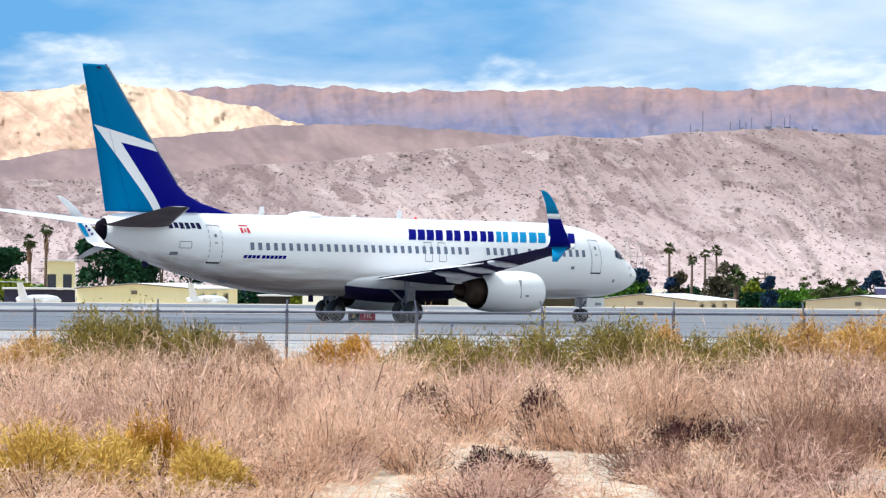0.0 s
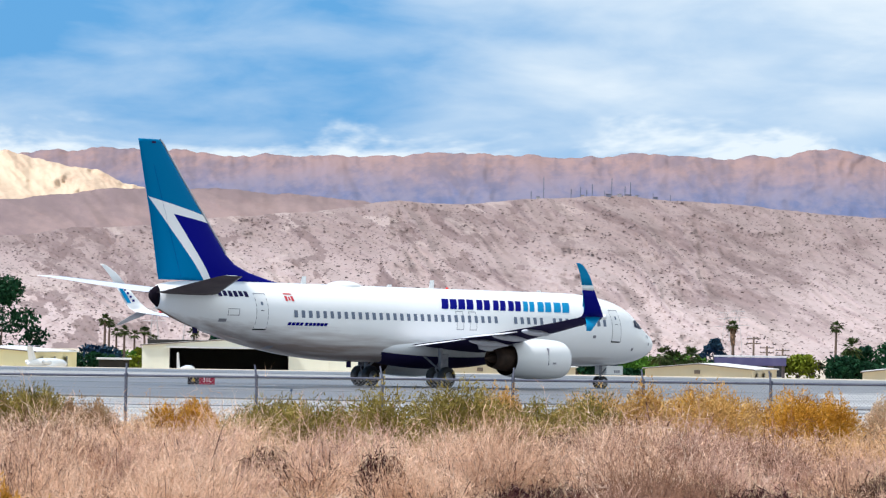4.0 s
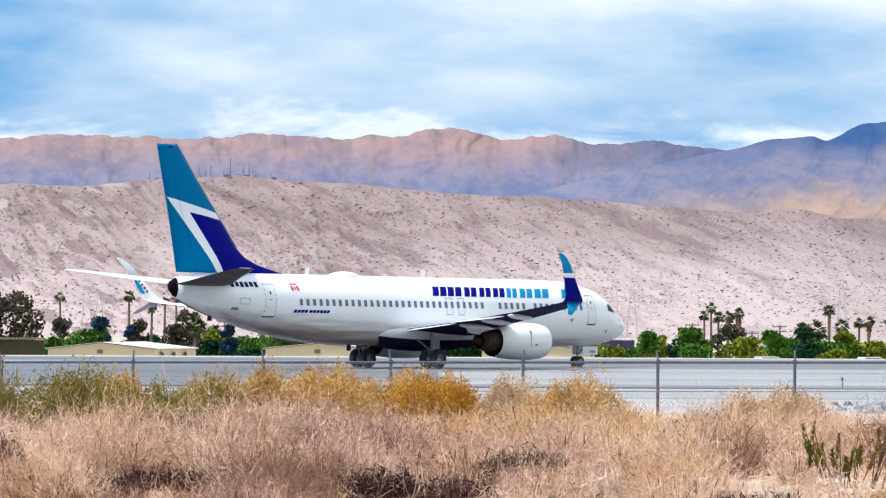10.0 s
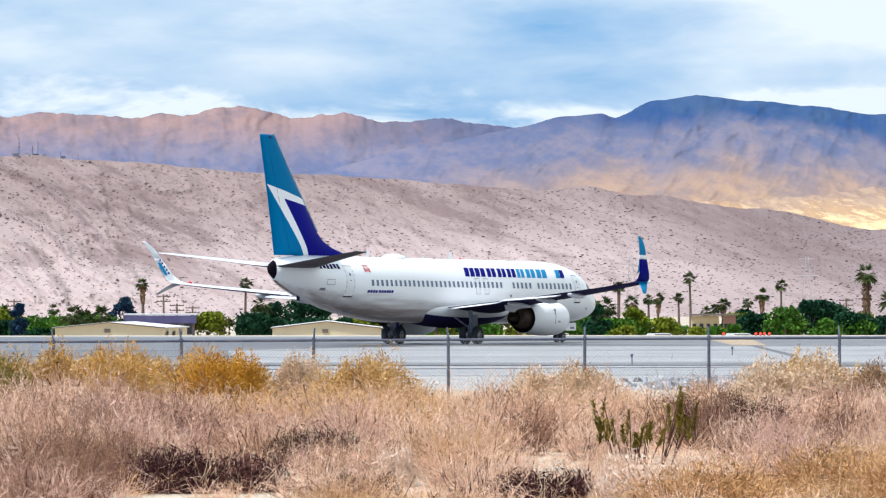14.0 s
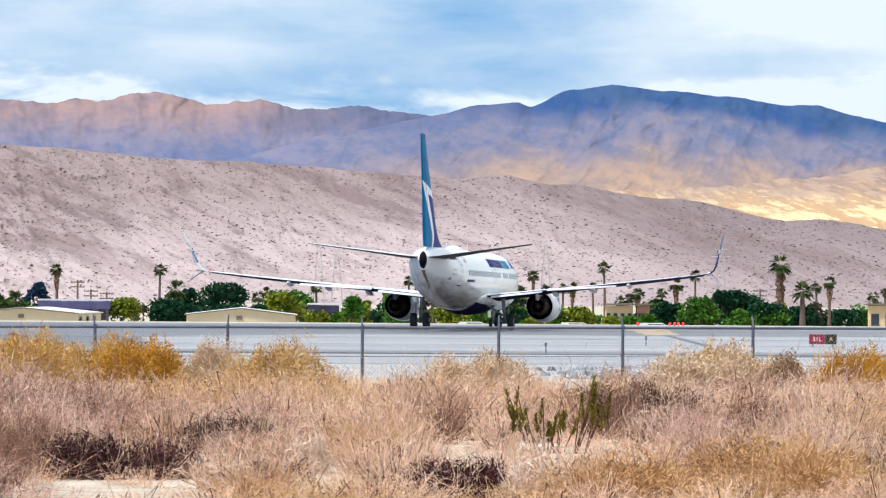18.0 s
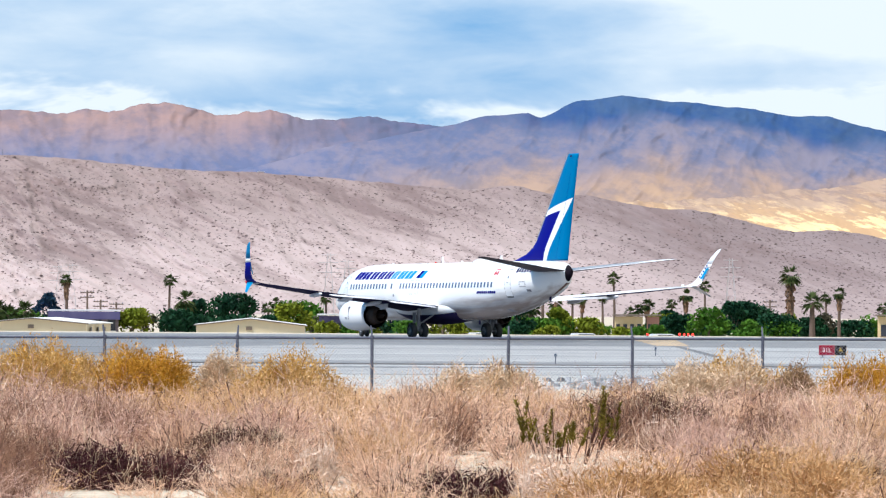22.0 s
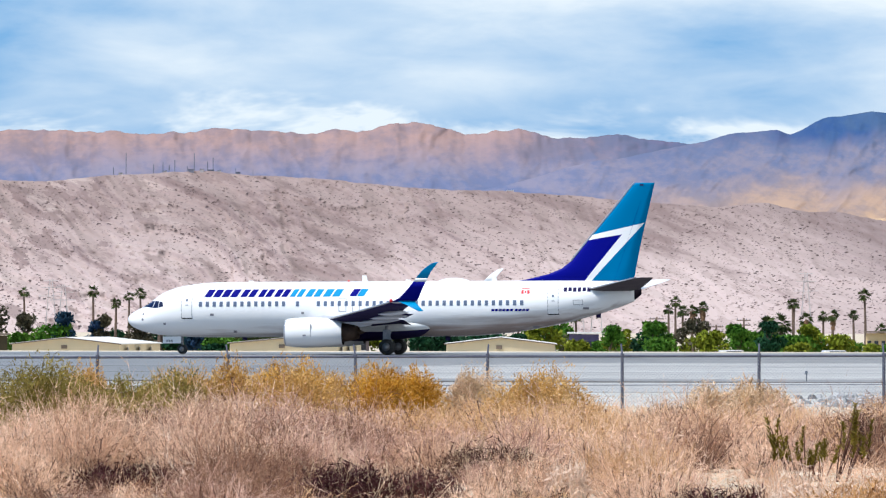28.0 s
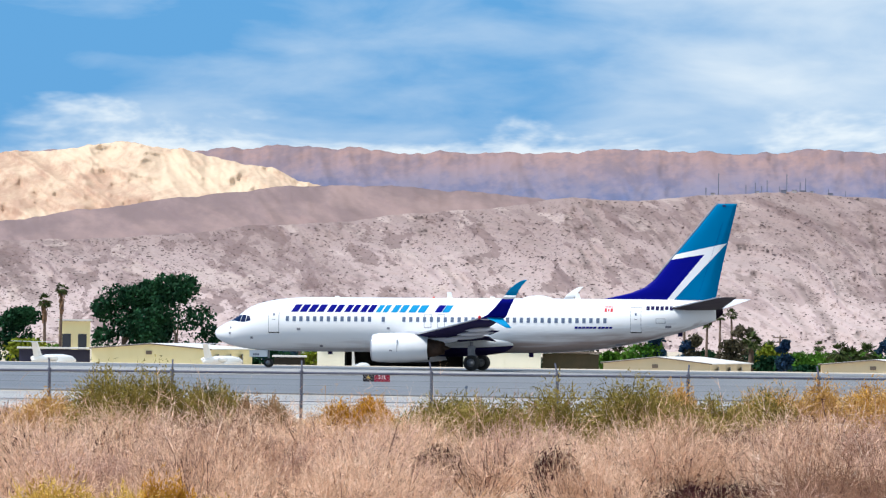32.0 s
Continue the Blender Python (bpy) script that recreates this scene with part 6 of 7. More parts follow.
FROND = shade("palm fronds", rgb(0.028, 0.052, 0.014), rgb(0.075, 0.092, 0.026), 0.6, 0.7, glossy=0.15, island=0.4)
SKIRT = shade("dry brown palm skirt", rgb(0.16, 0.085, 0.045), rgb(0.24, 0.14, 0.08), 0.8, 0.9, island=0.35)
TREE_WORDS = {"d": "dark green leafy tree", "g": "green leafy tree", "o": "olive yellow bushy tree", "b": "blue green tree", "r": "brownish sparse tree", "h": "clipped dark green hedge"}


def leaf_cards(rnd, centres, count, size):
    """Small leaf sprays spread through overlapping lobes; centres: (place, radii)."""
    k = len(centres)
    which = rnd.integers(0, k, count)
    c = np.array([p for p, r in centres])[which]
    r = np.array([q for p, q in centres])[which]
    d = rnd.normal(size=(count, 3))
    d /= np.linalg.norm(d, axis=1)[:, None]
    rad = rnd.uniform(0.55, 1.08, (count, 1))
    p = c + d * r * rad
    a = rnd.normal(size=(count, 3))
    a /= np.linalg.norm(a, axis=1)[:, None]
    b = np.cross(a, rnd.normal(size=(count, 3)))
    b /= np.linalg.norm(b, axis=1)[:, None]
    s = size * rnd.uniform(0.6, 1.4, (count, 1))
    v = np.stack([p - a * s, p + b * s * 0.55, p + a * s, p - b * s * 0.55], 1).reshape(-1, 3)
    return v


def quads_mesh(name, v, mat):
    n = len(v) // 4
    me = bpy.data.meshes.new(name)
    me.vertices.add(4 * n)
    me.vertices.foreach_set("co", v.astype(np.float32).ravel())
    me.loops.add(4 * n)
    me.loops.foreach_set("vertex_index", np.arange(4 * n, dtype=np.int32))
    me.polygons.add(n)
    me.polygons.foreach_set("loop_start", np.arange(0, 4 * n, 4, dtype=np.int32))
    me.materials.append(mat)
    me.update()
    me.validate()
    return me


def tree(az, dist, w, top, kind, seed):
    rnd = np.random.default_rng(seed)
    p = at(az, dist, LOW)
    h = max(2.2, top - LOW)
    word = TREE_WORDS[kind]
    ob = thing("hedge" if kind == "h" else "tree", word + " beyond the runway", "hedge" if kind == "h" else "tree", Matrix.Translation(p), "trees beyond the runway")
    r = w / 2
    trunk_h = h * 0.38
    bm = bmesh.new()
    tube(bm, (0, 0, -0.2), (rnd.uniform(-0.2, 0.2), 0, trunk_h), 0.14 + 0.02 * w, 0.08 + 0.014 * w, 8)
    part("trunk", bm, BARK, ob)
    centres = []
    lobes = 5 + int(w)
    for i in range(lobes):
        t = rnd.uniform(-1, 1)
        lr = r * rnd.uniform(0.28, 0.46)
        zz = h * rnd.uniform(0.3, 1.0)
        lim = r * (0.98 if kind == "h" else math.sqrt(max(0.15, 1 - ((zz / h - 0.45) / 0.62) ** 2)))
        lz = min(lr, h * 0.3) * rnd.uniform(0.7, 1.0)
        centres.append(((t * max(0.05, lim - lr * 0.6), rnd.uniform(-0.5, 0.5) * r * 0.6, min(zz, h - lz)), (lr, lr, lz)))
    centres.append(((rnd.uniform(-0.3, 0.3) * r, 0, h - 0.16 * h), (r * 0.38, r * 0.4, 0.16 * h)))
    centres.append(((0, 0, h * 0.42), (r * 0.85, r * 0.6, h * 0.34)))
    for k in range(4):
        c = centres[k][0]
        bm = bmesh.new()
        tube(bm, (0, 0, trunk_h * 0.8), (c[0] * 0.8, c[1] * 0.8, c[2] * 0.9), 0.05 + 0.008 * w, 0.03, 6)
        part("limb", bm, BARK, ob)
    count = int(min(4600, 380 + 34 * w * h))
    if kind == "r":
        count = int(count * 0.62)
    crown = new("crown", quads_mesh("crown", leaf_cards(rnd, centres, count, 0.27 + 0.005 * w), LEAF[kind]))
    crown.parent = ob
    tagged(crown, kind="stuff")


TREES_WEST = [(-12.85, 680, 12.0, 8.0, "d"), (-12.02, 700, 9.9, 6.3, "d"), (-10.62, 668, 11.0, 9.6, "d"), (-9.95, 662, 12.5, 11.2, "d"), (-10.3, 672, 10.0, 10.4, "d"), (-8.71, 665, 7.6, 1.3, "b"), (-8.21, 650, 2.5, 1.0, "o"),
    (-7.19, 665, 3.8, 3.8, "d"), (-6.81, 665, 5.0, 4.0, "d"), (-5.03, 650, 11.5, 7.2, "r"), (-4.32, 680, 4.7, 3.6, "r"), (-3.95, 650, 8.2, 1.9, "g"),
    (-3.84, 650, 4.1, 3.7, "b"), (-3.82, 700, 4.4, 2.3, "g"), (-3.4, 650, 3.7, 2.4, "b"), (-3.32, 650, 4.5, 3.4, "r"), (-2.87, 650, 5.7, 2.8, "r"),
    (-2.72, 700, 4.4, 5.1, "r"), (-2.45, 700, 6.2, 1.4, "d"), (-2.36, 665, 5.9, 2.0, "o"), (-2.18, 650, 2.9, 2.7, "b"), (-1.91, 645, 3.7, -0.9, "h")]
TREES_MIDDLE = [(-2.18, 650, 2.9, 2.7, "b"), (-1.91, 645, 3.7, -0.9, "h"), (-1.3, 665, 9.2, 1.3, "g"), (-0.86, 680, 4.5, 3.7, "b"), (0.24, 640, 6.9, 1.6, "o"),
    (0.72, 640, 3.9, 0.7, "d"), (1.05, 680, 5.1, 3.0, "d"), (1.51, 700, 8.8, 4.0, "d"), (2.3, 680, 6.4, 2.6, "o"), (2.34, 700, 9.0, 2.8, "g"),
    (3.15, 650, 5.3, 1.9, "g"), (3.22, 660, 5.3, 1.5, "o"), (3.67, 680, 6.9, 1.1, "d"), (3.7, 665, 5.9, 2.5, "g"), (4.21, 665, 5.9, 3.0, "r"),
    (4.75, 680, 5.1, 2.1, "g"), (4.8, 650, 4.3, 1.5, "g"), (5.17, 650, 5.1, 2.5, "d"), (5.2, 700, 6.0, 0.9, "d"), (5.44, 665, 10.9, 0.5, "g")]
TREES_EAST = [(5.2, 700, 6.0, 0.9, "d"), (5.44, 665, 10.9, 0.5, "g"), (5.66, 665, 4.5, 2.2, "o"), (5.73, 680, 4.3, 1.5, "g"), (6.13, 665, 6.5, 0.7, "o"),
    (7.1, 700, 4.8, 1.8, "d"), (7.6, 650, 6.1, 2.3, "g"), (7.93, 665, 5.0, 3.2, "d"), (8.09, 640, 5.3, 0.5, "g"), (8.09, 700, 9.9, 3.3, "d"),
    (8.23, 700, 4.7, 2.5, "d"), (8.65, 700, 5.3, 1.5, "o"), (9.05, 680, 4.3, 1.5, "r"), (9.8, 700, 7.1, 1.5, "g"), (10.3, 680, 6.9, 2.3, "g"),
    (6.5, 626, 3.6, -0.55, "o"), (6.72, 625, 3.2, -0.45, "g"), (6.95, 627, 3.4, -0.2, "g"), (2.7, 626, 4.0, -0.1, "o"), (2.95, 626, 3.0, -0.3, "g"), (7.25, 655, 7.0, 1.2, "d"), (8.5, 655, 8.0, 1.4, "d"), (8.9, 660, 6.0, 1.0, "d"),
    (10.9, 690, 8, 2.5, "d"), (11.6, 690, 8, 2.0, "g"), (-13.9, 690, 10, 6.0, "d")]
for i_, row_ in enumerate(TREES_WEST + TREES_MIDDLE + TREES_EAST):
    tree(*row_, seed=100 + i_)

# low scrub and hedges that close the gaps between the trees
filler = random.Random(41)
for i_ in range(64):
    a_ = -13.0 + 24.6 * (i_ + filler.random()) / 64
    tree(a_, filler.choice((655, 690, 730)), filler.uniform(4, 9), filler.uniform(-0.6, 1.4), filler.choice("ggodrdd"), seed=1000 + i_)


def fan(bm, rnd, origin, yaw, lift, length, width):
    """One fan frond: a stalk that arches, then a spread of pointed leaflets."""
    d = Vector((math.cos(yaw) * math.cos(lift), math.sin(yaw) * math.cos(lift), math.sin(lift)))
    side = Vector((-math.sin(yaw), math.cos(yaw), 0))
    base = origin + d * length * 0.35
    for k in range(7):
        s = (k - 3) / 3
        tip = base + (d * (1 - 0.35 * abs(s)) + side * s * 0.8).normalized() * length * 0.68 + Vector((0, 0, -0.16 * length * (1 + abs(s)) * rnd.uniform(0.4, 1.3)))
        mid = base.lerp(tip, 0.5) + Vector((0, 0, 0.07 * length))
        w = side * width * (0.5 + 0.1 * k % 2)
        v = [bm.verts.new(q) for q in (base, mid + w, tip, mid - w)]
        bm.faces.new(v)


def palm(az, dist, top, kind, seed):
    rnd = random.Random(seed)
    p = at(az, dist, LOW)
    h = top - LOW
    words = {"t": "tall thin fan palm", "s": "fan palm with a shaggy brown skirt", "S": "stout fan palm with a long shaggy skirt", "f": "short full green palm"}[kind]
    ob = thing("palm_tree", words + " beyond the runway", "palm tree", Matrix.Translation(p), "palms beyond the runway")
    big = {"t": 1.2, "s": 1.35, "S": 2.1, "f": 2.2}[kind] * rnd.uniform(0.9, 1.1)
    crown_z = h - big * 0.55
    lean = rnd.uniform(-0.02, 0.02) * h
    r0 = {"t": 0.2, "s": 0.24, "S": 0.42, "f": 0.4}[kind]
    bm = bmesh.new()
    n = 5
    rings = []
    for k in range(n + 1):
        s = k / n
        rr = r0 * (1.25 - 0.5 * s)
        rings.append([Vector((lean * s * s + rr * math.cos(a), rr * math.sin(a), -0.2 + (crown_z + 0.2) * s)) for a in [2 * math.pi * q / 8 for q in range(8)]])
    loft(bm, rings)
    part("trunk", bm, PALM_BARK, ob, smooth=True)
    bm = bmesh.new()
    top_p = Vector((lean, 0, crown_z))
    for k in range(34 if kind in "fS" else 28):
        lift = radians(rnd.uniform(-50, 80))
        fan(bm, rnd, top_p, rnd.uniform(0, 2 * math.pi), lift, big * rnd.uniform(0.75, 1.05) * (1 if kind != "f" else rnd.uniform(0.8, 1.1)), 0.10 + 0.03 * big)
    part("crown", bm, FROND, ob)
    if kind in "sS":
        bm = bmesh.new()
        ln = (0.28 if kind == "s" else 0.72) * h
        for k in range(100 if kind == "s" else 280):
            a = rnd.uniform(0, 2 * math.pi)
            z = crown_z - rnd.random() * ln
            rr = (0.62 if kind == "s" else 0.95) * (1 - 0.45 * (crown_z - z) / ln) * rnd.uniform(0.6, 1.05)
            q = Vector((lean + rr * math.cos(a), rr * math.sin(a), z - 0.55))
            t = Vector((-math.sin(a), math.cos(a), 0)) * 0.16
            v = [bm.verts.new(x) for x in (Vector((lean + 0.25 * math.cos(a), 0.25 * math.sin(a), z + 0.15)), q + t + Vector((0, 0, 0.25)), q, q - t + Vector((0, 0, 0.25)))]
            bm.faces.new(v)
        part("skirt", bm, SKIRT, ob, "dry brown skirt of dead fronds")


PALMS_WEST = [(-11.63, 680, 8.0, "s"), (-11.43, 700, 9.9, "s"), (-8.63, 680, 5.8, "t"), (-8.58, 740, 5.4, "t"), (-8.48, 740, 3.8, "t"),
    (-8.38, 680, 4.1, "t"), (-8.25, 740, 3.6, "t"), (-8.12, 720, 4.2, "t"), (-8.02, 700, 2.9, "t"), (-7.48, 680, 4.0, "t"),
    (-6.79, 720, 5.0, "t"), (-6.57, 680, 7.0, "s"), (-6.16, 680, 4.6, "t"), (-5.4, 680, 7.2, "s"), (-4.33, 740, 7.8, "t"),
    (-3.46, 680, 7.6, "t"), (-3.18, 680, 5.8, "t"), (-3.01, 740, 7.0, "t"), (-2.85, 740, 7.6, "t"), (-2.61, 655, 3.6, "f")]
PALMS_MIDDLE = [(-2.61, 655, 3.6, "f"), (-2.38, 670, 2.2, "f"), (-1.75, 740, 2.5, "t"), (-1.51, 640, 2.3, "f"), (-1.35, 640, 1.7, "f"),
    (-1.12, 655, 2.2, "f"), (-0.6, 700, 6.5, "s"), (0.7, 680, 6.5, "t"), (0.9, 670, 3.9, "f"), (1.97, 680, 2.5, "t"),
    (2.06, 740, 3.2, "t"), (2.71, 700, 4.0, "t"), (3.89, 740, 5.2, "t"), (3.98, 740, 6.5, "t"), (4.07, 700, 4.9, "t"),
    (4.19, 720, 5.0, "s"), (4.32, 720, 5.5, "s"), (5.16, 655, 3.2, "f"), (5.33, 670, 3.2, "f"), (5.48, 740, 6.1, "t")]
PALMS_EAST = [(5.48, 740, 6.1, "t"), (5.64, 680, 3.6, "s"), (5.86, 700, 4.0, "t"), (5.98, 740, 4.3, "s"), (6.25, 740, 4.3, "t"),
    (6.4, 700, 7.4, "t"), (6.59, 720, 2.1, "t"), (6.7, 700, 2.4, "t"), (6.81, 700, 3.4, "s"), (7.13, 720, 3.4, "t"),
    (7.3, 680, 4.8, "s"), (7.55, 740, 6.4, "t"), (8.65, 680, 8.4, "S"), (8.92, 640, 4.2, "f"), (9.1, 720, 4.5, "t"),
    (9.26, 680, 5.2, "s"), (9.82, 720, 3.1, "t"), (9.96, 740, 3.7, "t")]
for i_, row_ in enumerate(PALMS_WEST + PALMS_MIDDLE + PALMS_EAST):
    palm(*row_, seed=300 + i_)

# ---------------------------------------------------------------- dry brush between the camera and the fence


def strands(name, colours, noise_scale=0.5, island=0.14):
    """Material for dry stems: a ramp of straw colours that drifts over metres, with each stem a little different."""
    m = bpy.data.materials.new(name)
    m.use_nodes = True
    n, l = m.node_tree.nodes, m.node_tree.links
    b = n["Principled BSDF"]
    b.inputs["Roughness"].default_value, b.inputs["Specular IOR Level"].default_value = 0.8, 0.15
    co = n.new("ShaderNodeTexCoord")
    t = n.new("ShaderNodeTexNoise")
    t.inputs["Scale"].default_value, t.inputs["Detail"].default_value = noise_scale, 3
    l.new(co.outputs["Object"], t.inputs["Vector"])
    g = n.new("ShaderNodeNewGeometry")
    add = n.new("ShaderNodeMath")
    add.operation = "MULTIPLY_ADD"
    l.new(g.outputs["Random Per Island"], add.inputs[0])
    add.inputs[1].default_value = 0.13
    l.new(t.outputs["Fac"], add.inputs[2])
    r = n.new("ShaderNodeValToRGB")
    el = r.color_ramp.elements
    while len(el) < len(colours):
        el.new(0.5)
    for k, c in enumerate(colours):
        el[k].position = 0.38 + 0.45 * k / (len(colours) - 1)
        el[k].color = c
    l.new(add.outputs[0], r.inputs[0])
    mr = n.new("ShaderNodeMapRange")
    mr.inputs["To Min"].default_value, mr.inputs["To Max"].default_value = 1 - island, 1 + island
    l.new(g.outputs["Random Per Island"], mr.inputs[0])
    vm = n.new("ShaderNodeVectorMath")
    vm.operation = "SCALE"
    l.new(r.outputs[0], vm.inputs[0]), l.new(mr.outputs[0], vm.inputs["Scale"])
    l.new(vm.outputs[0], b.inputs["Base Color"])
    return m


STRAW = strands("dry straw stems", [rgb(0.42, 0.208, 0.124), rgb(0.659, 0.405, 0.259), rgb(0.839, 0.583, 0.426), rgb(0.6, 0.375, 0.292), rgb(0.659, 0.375, 0.156), rgb(0.8, 0.544, 0.353)], 0.6)
TWIG = {
    "olive": strands("olive green shrub twigs", [rgb(0.15, 0.118, 0.026), rgb(0.27, 0.205, 0.05), rgb(0.40, 0.305, 0.095)], 1.2),
    "gold": strands("golden shrub twigs", [rgb(0.43, 0.24, 0.065), rgb(0.56, 0.34, 0.12), rgb(0.65, 0.43, 0.19)], 1.2),
    "orange": strands("rust gold shrub twigs", [rgb(0.36, 0.17, 0.02), rgb(0.55, 0.275, 0.03), rgb(0.62, 0.36, 0.065)], 1.2),
    "rust": strands("rust brown shrub twigs", [rgb(0.36, 0.185, 0.075), rgb(0.50, 0.28, 0.12), rgb(0.61, 0.37, 0.18)], 1.2),
    "mustard": strands("mustard yellow shrub twigs", [rgb(0.42, 0.25, 0.05), rgb(0.60, 0.39, 0.085), rgb(0.71, 0.50, 0.16)], 1.2),
    "straw": strands("pale straw shrub twigs", [rgb(0.52, 0.366, 0.229), rgb(0.659, 0.485, 0.331), rgb(0.72, 0.564, 0.416)], 1.2),
    "brown": strands("brown shrub twigs", [rgb(0.232, 0.135, 0.0676), rgb(0.367, 0.232, 0.126), rgb(0.464, 0.319, 0.193)], 1.2),
    "dead": strands("dead twigs darkened as hollow shade", [rgb(0.042, 0.011, 0.014), rgb(0.075, 0.026, 0.026), rgb(0.15, 0.062, 0.046)], 1.5),
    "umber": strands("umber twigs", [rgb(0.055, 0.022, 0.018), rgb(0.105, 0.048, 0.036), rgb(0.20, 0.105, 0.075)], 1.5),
    "green": strands("dark green resinous sprigs", [rgb(0.11, 0.083, 0.012), rgb(0.22, 0.165, 0.028), rgb(0.36, 0.265, 0.06)], 2.0),
    "bleached": strands("bleached bare branches", [rgb(0.64, 0.46, 0.35), rgb(0.77, 0.60, 0.48)], 2.0),
}


def tri_mesh(name, v, mat):
    n = len(v) // 3
    me = bpy.data.meshes.new(name)
    me.vertices.add(3 * n)
    me.vertices.foreach_set("co", np.ascontiguousarray(v, dtype=np.float32).ravel())
    me.loops.add(3 * n)
    me.loops.foreach_set("vertex_index", np.arange(3 * n, dtype=np.int32))
    me.polygons.add(n)
    me.polygons.foreach_set("loop_start", np.arange(0, 3 * n, 3, dtype=np.int32))
    me.materials.append(mat)
    me.update()
    me.validate()
    return me


def unit(a):
    return a / np.maximum(1e-6, np.linalg.norm(a, axis=1))[:, None]


def twig_cloud(rnd, c, r, h, count, length, width, upright=0.5, shell=0.35, low=-0.05, radial=1.0):
    """Thin pointed twigs through a set of mounds; c: bases (n, 3), r: radii, h: heights; count twigs each."""
    n = len(c)
    k = np.repeat(np.arange(n), count)
    m = len(k)
    az = rnd.uniform(0, 2 * np.pi, m)
    el = np.arcsin(rnd.uniform(low, 1, m))
    d = np.stack([np.cos(az) * np.cos(el), np.sin(az) * np.cos(el), np.sin(el)], 1)
    rad = rnd.uniform(shell, 1.0, m) ** 0.6
    lump = 1 + 0.22 * np.sin(az * 3 + k * 1.7) + 0.15 * np.sin(az * 5 + el * 4 + k)
    rise = -low * 0.62
    p = c[k] + (d * np.stack([r[k], r[k], h[k] / (1 + rise)], 1) * (rad * lump)[:, None]) + np.array([0, 0, 1.0]) * (h[k] * rise / (1 + rise))[:, None]
    way = unit(d * np.array([1, 1, 0.7]) * radial + np.array([0, 0, upright]) + rnd.normal(size=(m, 3)) * 0.55)
    ln = (length * rnd.uniform(0.5, 1.5, m))[:, None]
    side = unit(np.cross(way, rnd.normal(size=(m, 3)))) * (width * rnd.uniform(0.6, 1.4, m))[:, None]
    a = p - way * ln * 0.5
    return np.stack([a - side, a + side, p + way * ln * 0.5], 1).reshape(-1, 3)


def stem_cloud(rnd, c, r, h, count, width):
    """Arching stems from each base: two joined triangles a stem and a pointed end."""
    n = len(c)
    k = np.repeat(np.arange(n), count)
    m = len(k)
    az = rnd.uniform(0, 2 * np.pi, m)
    out = np.stack([np.cos(az), np.sin(az), np.zeros(m)], 1) * (r[k] * rnd.uniform(0.2, 1.05, m))[:, None]
    top = c[k] + out + np.array([0, 0, 1.0]) * (h[k] * rnd.uniform(0.55, 1.25, m))[:, None]
    base = c[k] + out * 0.15
    mid = base + (top - base) * 0.5 + np.array([0, 0, 0.14]) * h[k][:, None] + rnd.normal(size=(m, 3)) * 0.04
    side = unit(np.cross(top - base, rnd.normal(size=(m, 3)))) * (width * rnd.uniform(0.6, 1.3, m))[:, None]
    t = np.stack([base - side, base + side, mid + side * 0.8, base - side, mid + side * 0.8, mid - side * 0.8, mid - side * 0.8, mid + side * 0.8, top], 1)
    return t.reshape(-1, 3)


DEAD = [(-5.55, 48.0, 0.7, 0.42), (0.1, 53.5, 1.7, 0.62), (4.5, 48.5, 1.0, 0.55), (-1.45, 57.0, 0.9, 0.55), (-2.9, 57.5, 1.7, 0.45), (-4.87, 58.0, 0.9, 0.86)]     # dead bushes, their twigs darkened for shaded hollows: bearing, distance, width, height
DRY = [(8.66, 54.5, 1.4, 0.6), (-7.5, 58.0, 1.5, 0.6), (-11.3, 70.0, 2.2, 0.8), (2.2, 50.5, 0.7, 0.4), (-2.4, 78.0, 2.2, 0.8), (6.9, 80.0, 2.0, 0.8), (3.9, 84.0, 1.8, 0.7),
       (-9.0, 82.0, 1.8, 0.8), (-6.1, 68.0, 1.6, 0.7), (-3.35, 62.0, 1.1, 0.7), (9.6, 51.0, 1.0, 0.5), (1.6, 61.0, 1.4, 0.6)]     # half-dead bushes, umber twigs standing in for shade
BARE = [(-5.2, 53.5, 1.5, 2.4), (-0.2, 46.8, 1.35, 4.0), (-8.0, 43.0, 0.8, 0.7), (-11.5, 39, 2.0, 1.5)]     # bearing, distance, half width, half depth of open sand


def is_bare(x, y):
    for a, dist, hw, hd in BARE:
        b = at(a, dist)
        if ((x - b.x) / hw) ** 2 + ((y - b.y) / hd) ** 2 < 1 + 0.5 * noise.noise((x, y, 3.0)):
            return True
    return False


# bearing, distance, half width and half depth of places with low growth only
OPEN = [(5.85, 57.0, 0.95, 4.6), (6.5, 87.0, 1.1, 18.0), (-5.2, 48.5, 1.2, 3.2), (0.1, 51.0, 1.1, 3.4), (4.5, 46.0, 0.7, 3.0), (-2.9, 55.0, 0.9, 2.8), (4.6, 97.0, 2.6, 9.0), (-4.45, 93.0, 3.2, 13.0), (-9.9, 93.0, 1.9, 12.0), (-0.2, 97.0, 2.3, 8.5)]


def is_open(x, y):
    for a, dist, hw, hd in OPEN:
        b = at(a, dist)
        if abs(x - b.x) < hw and abs(y - b.y) < hd:
            return True
    return False


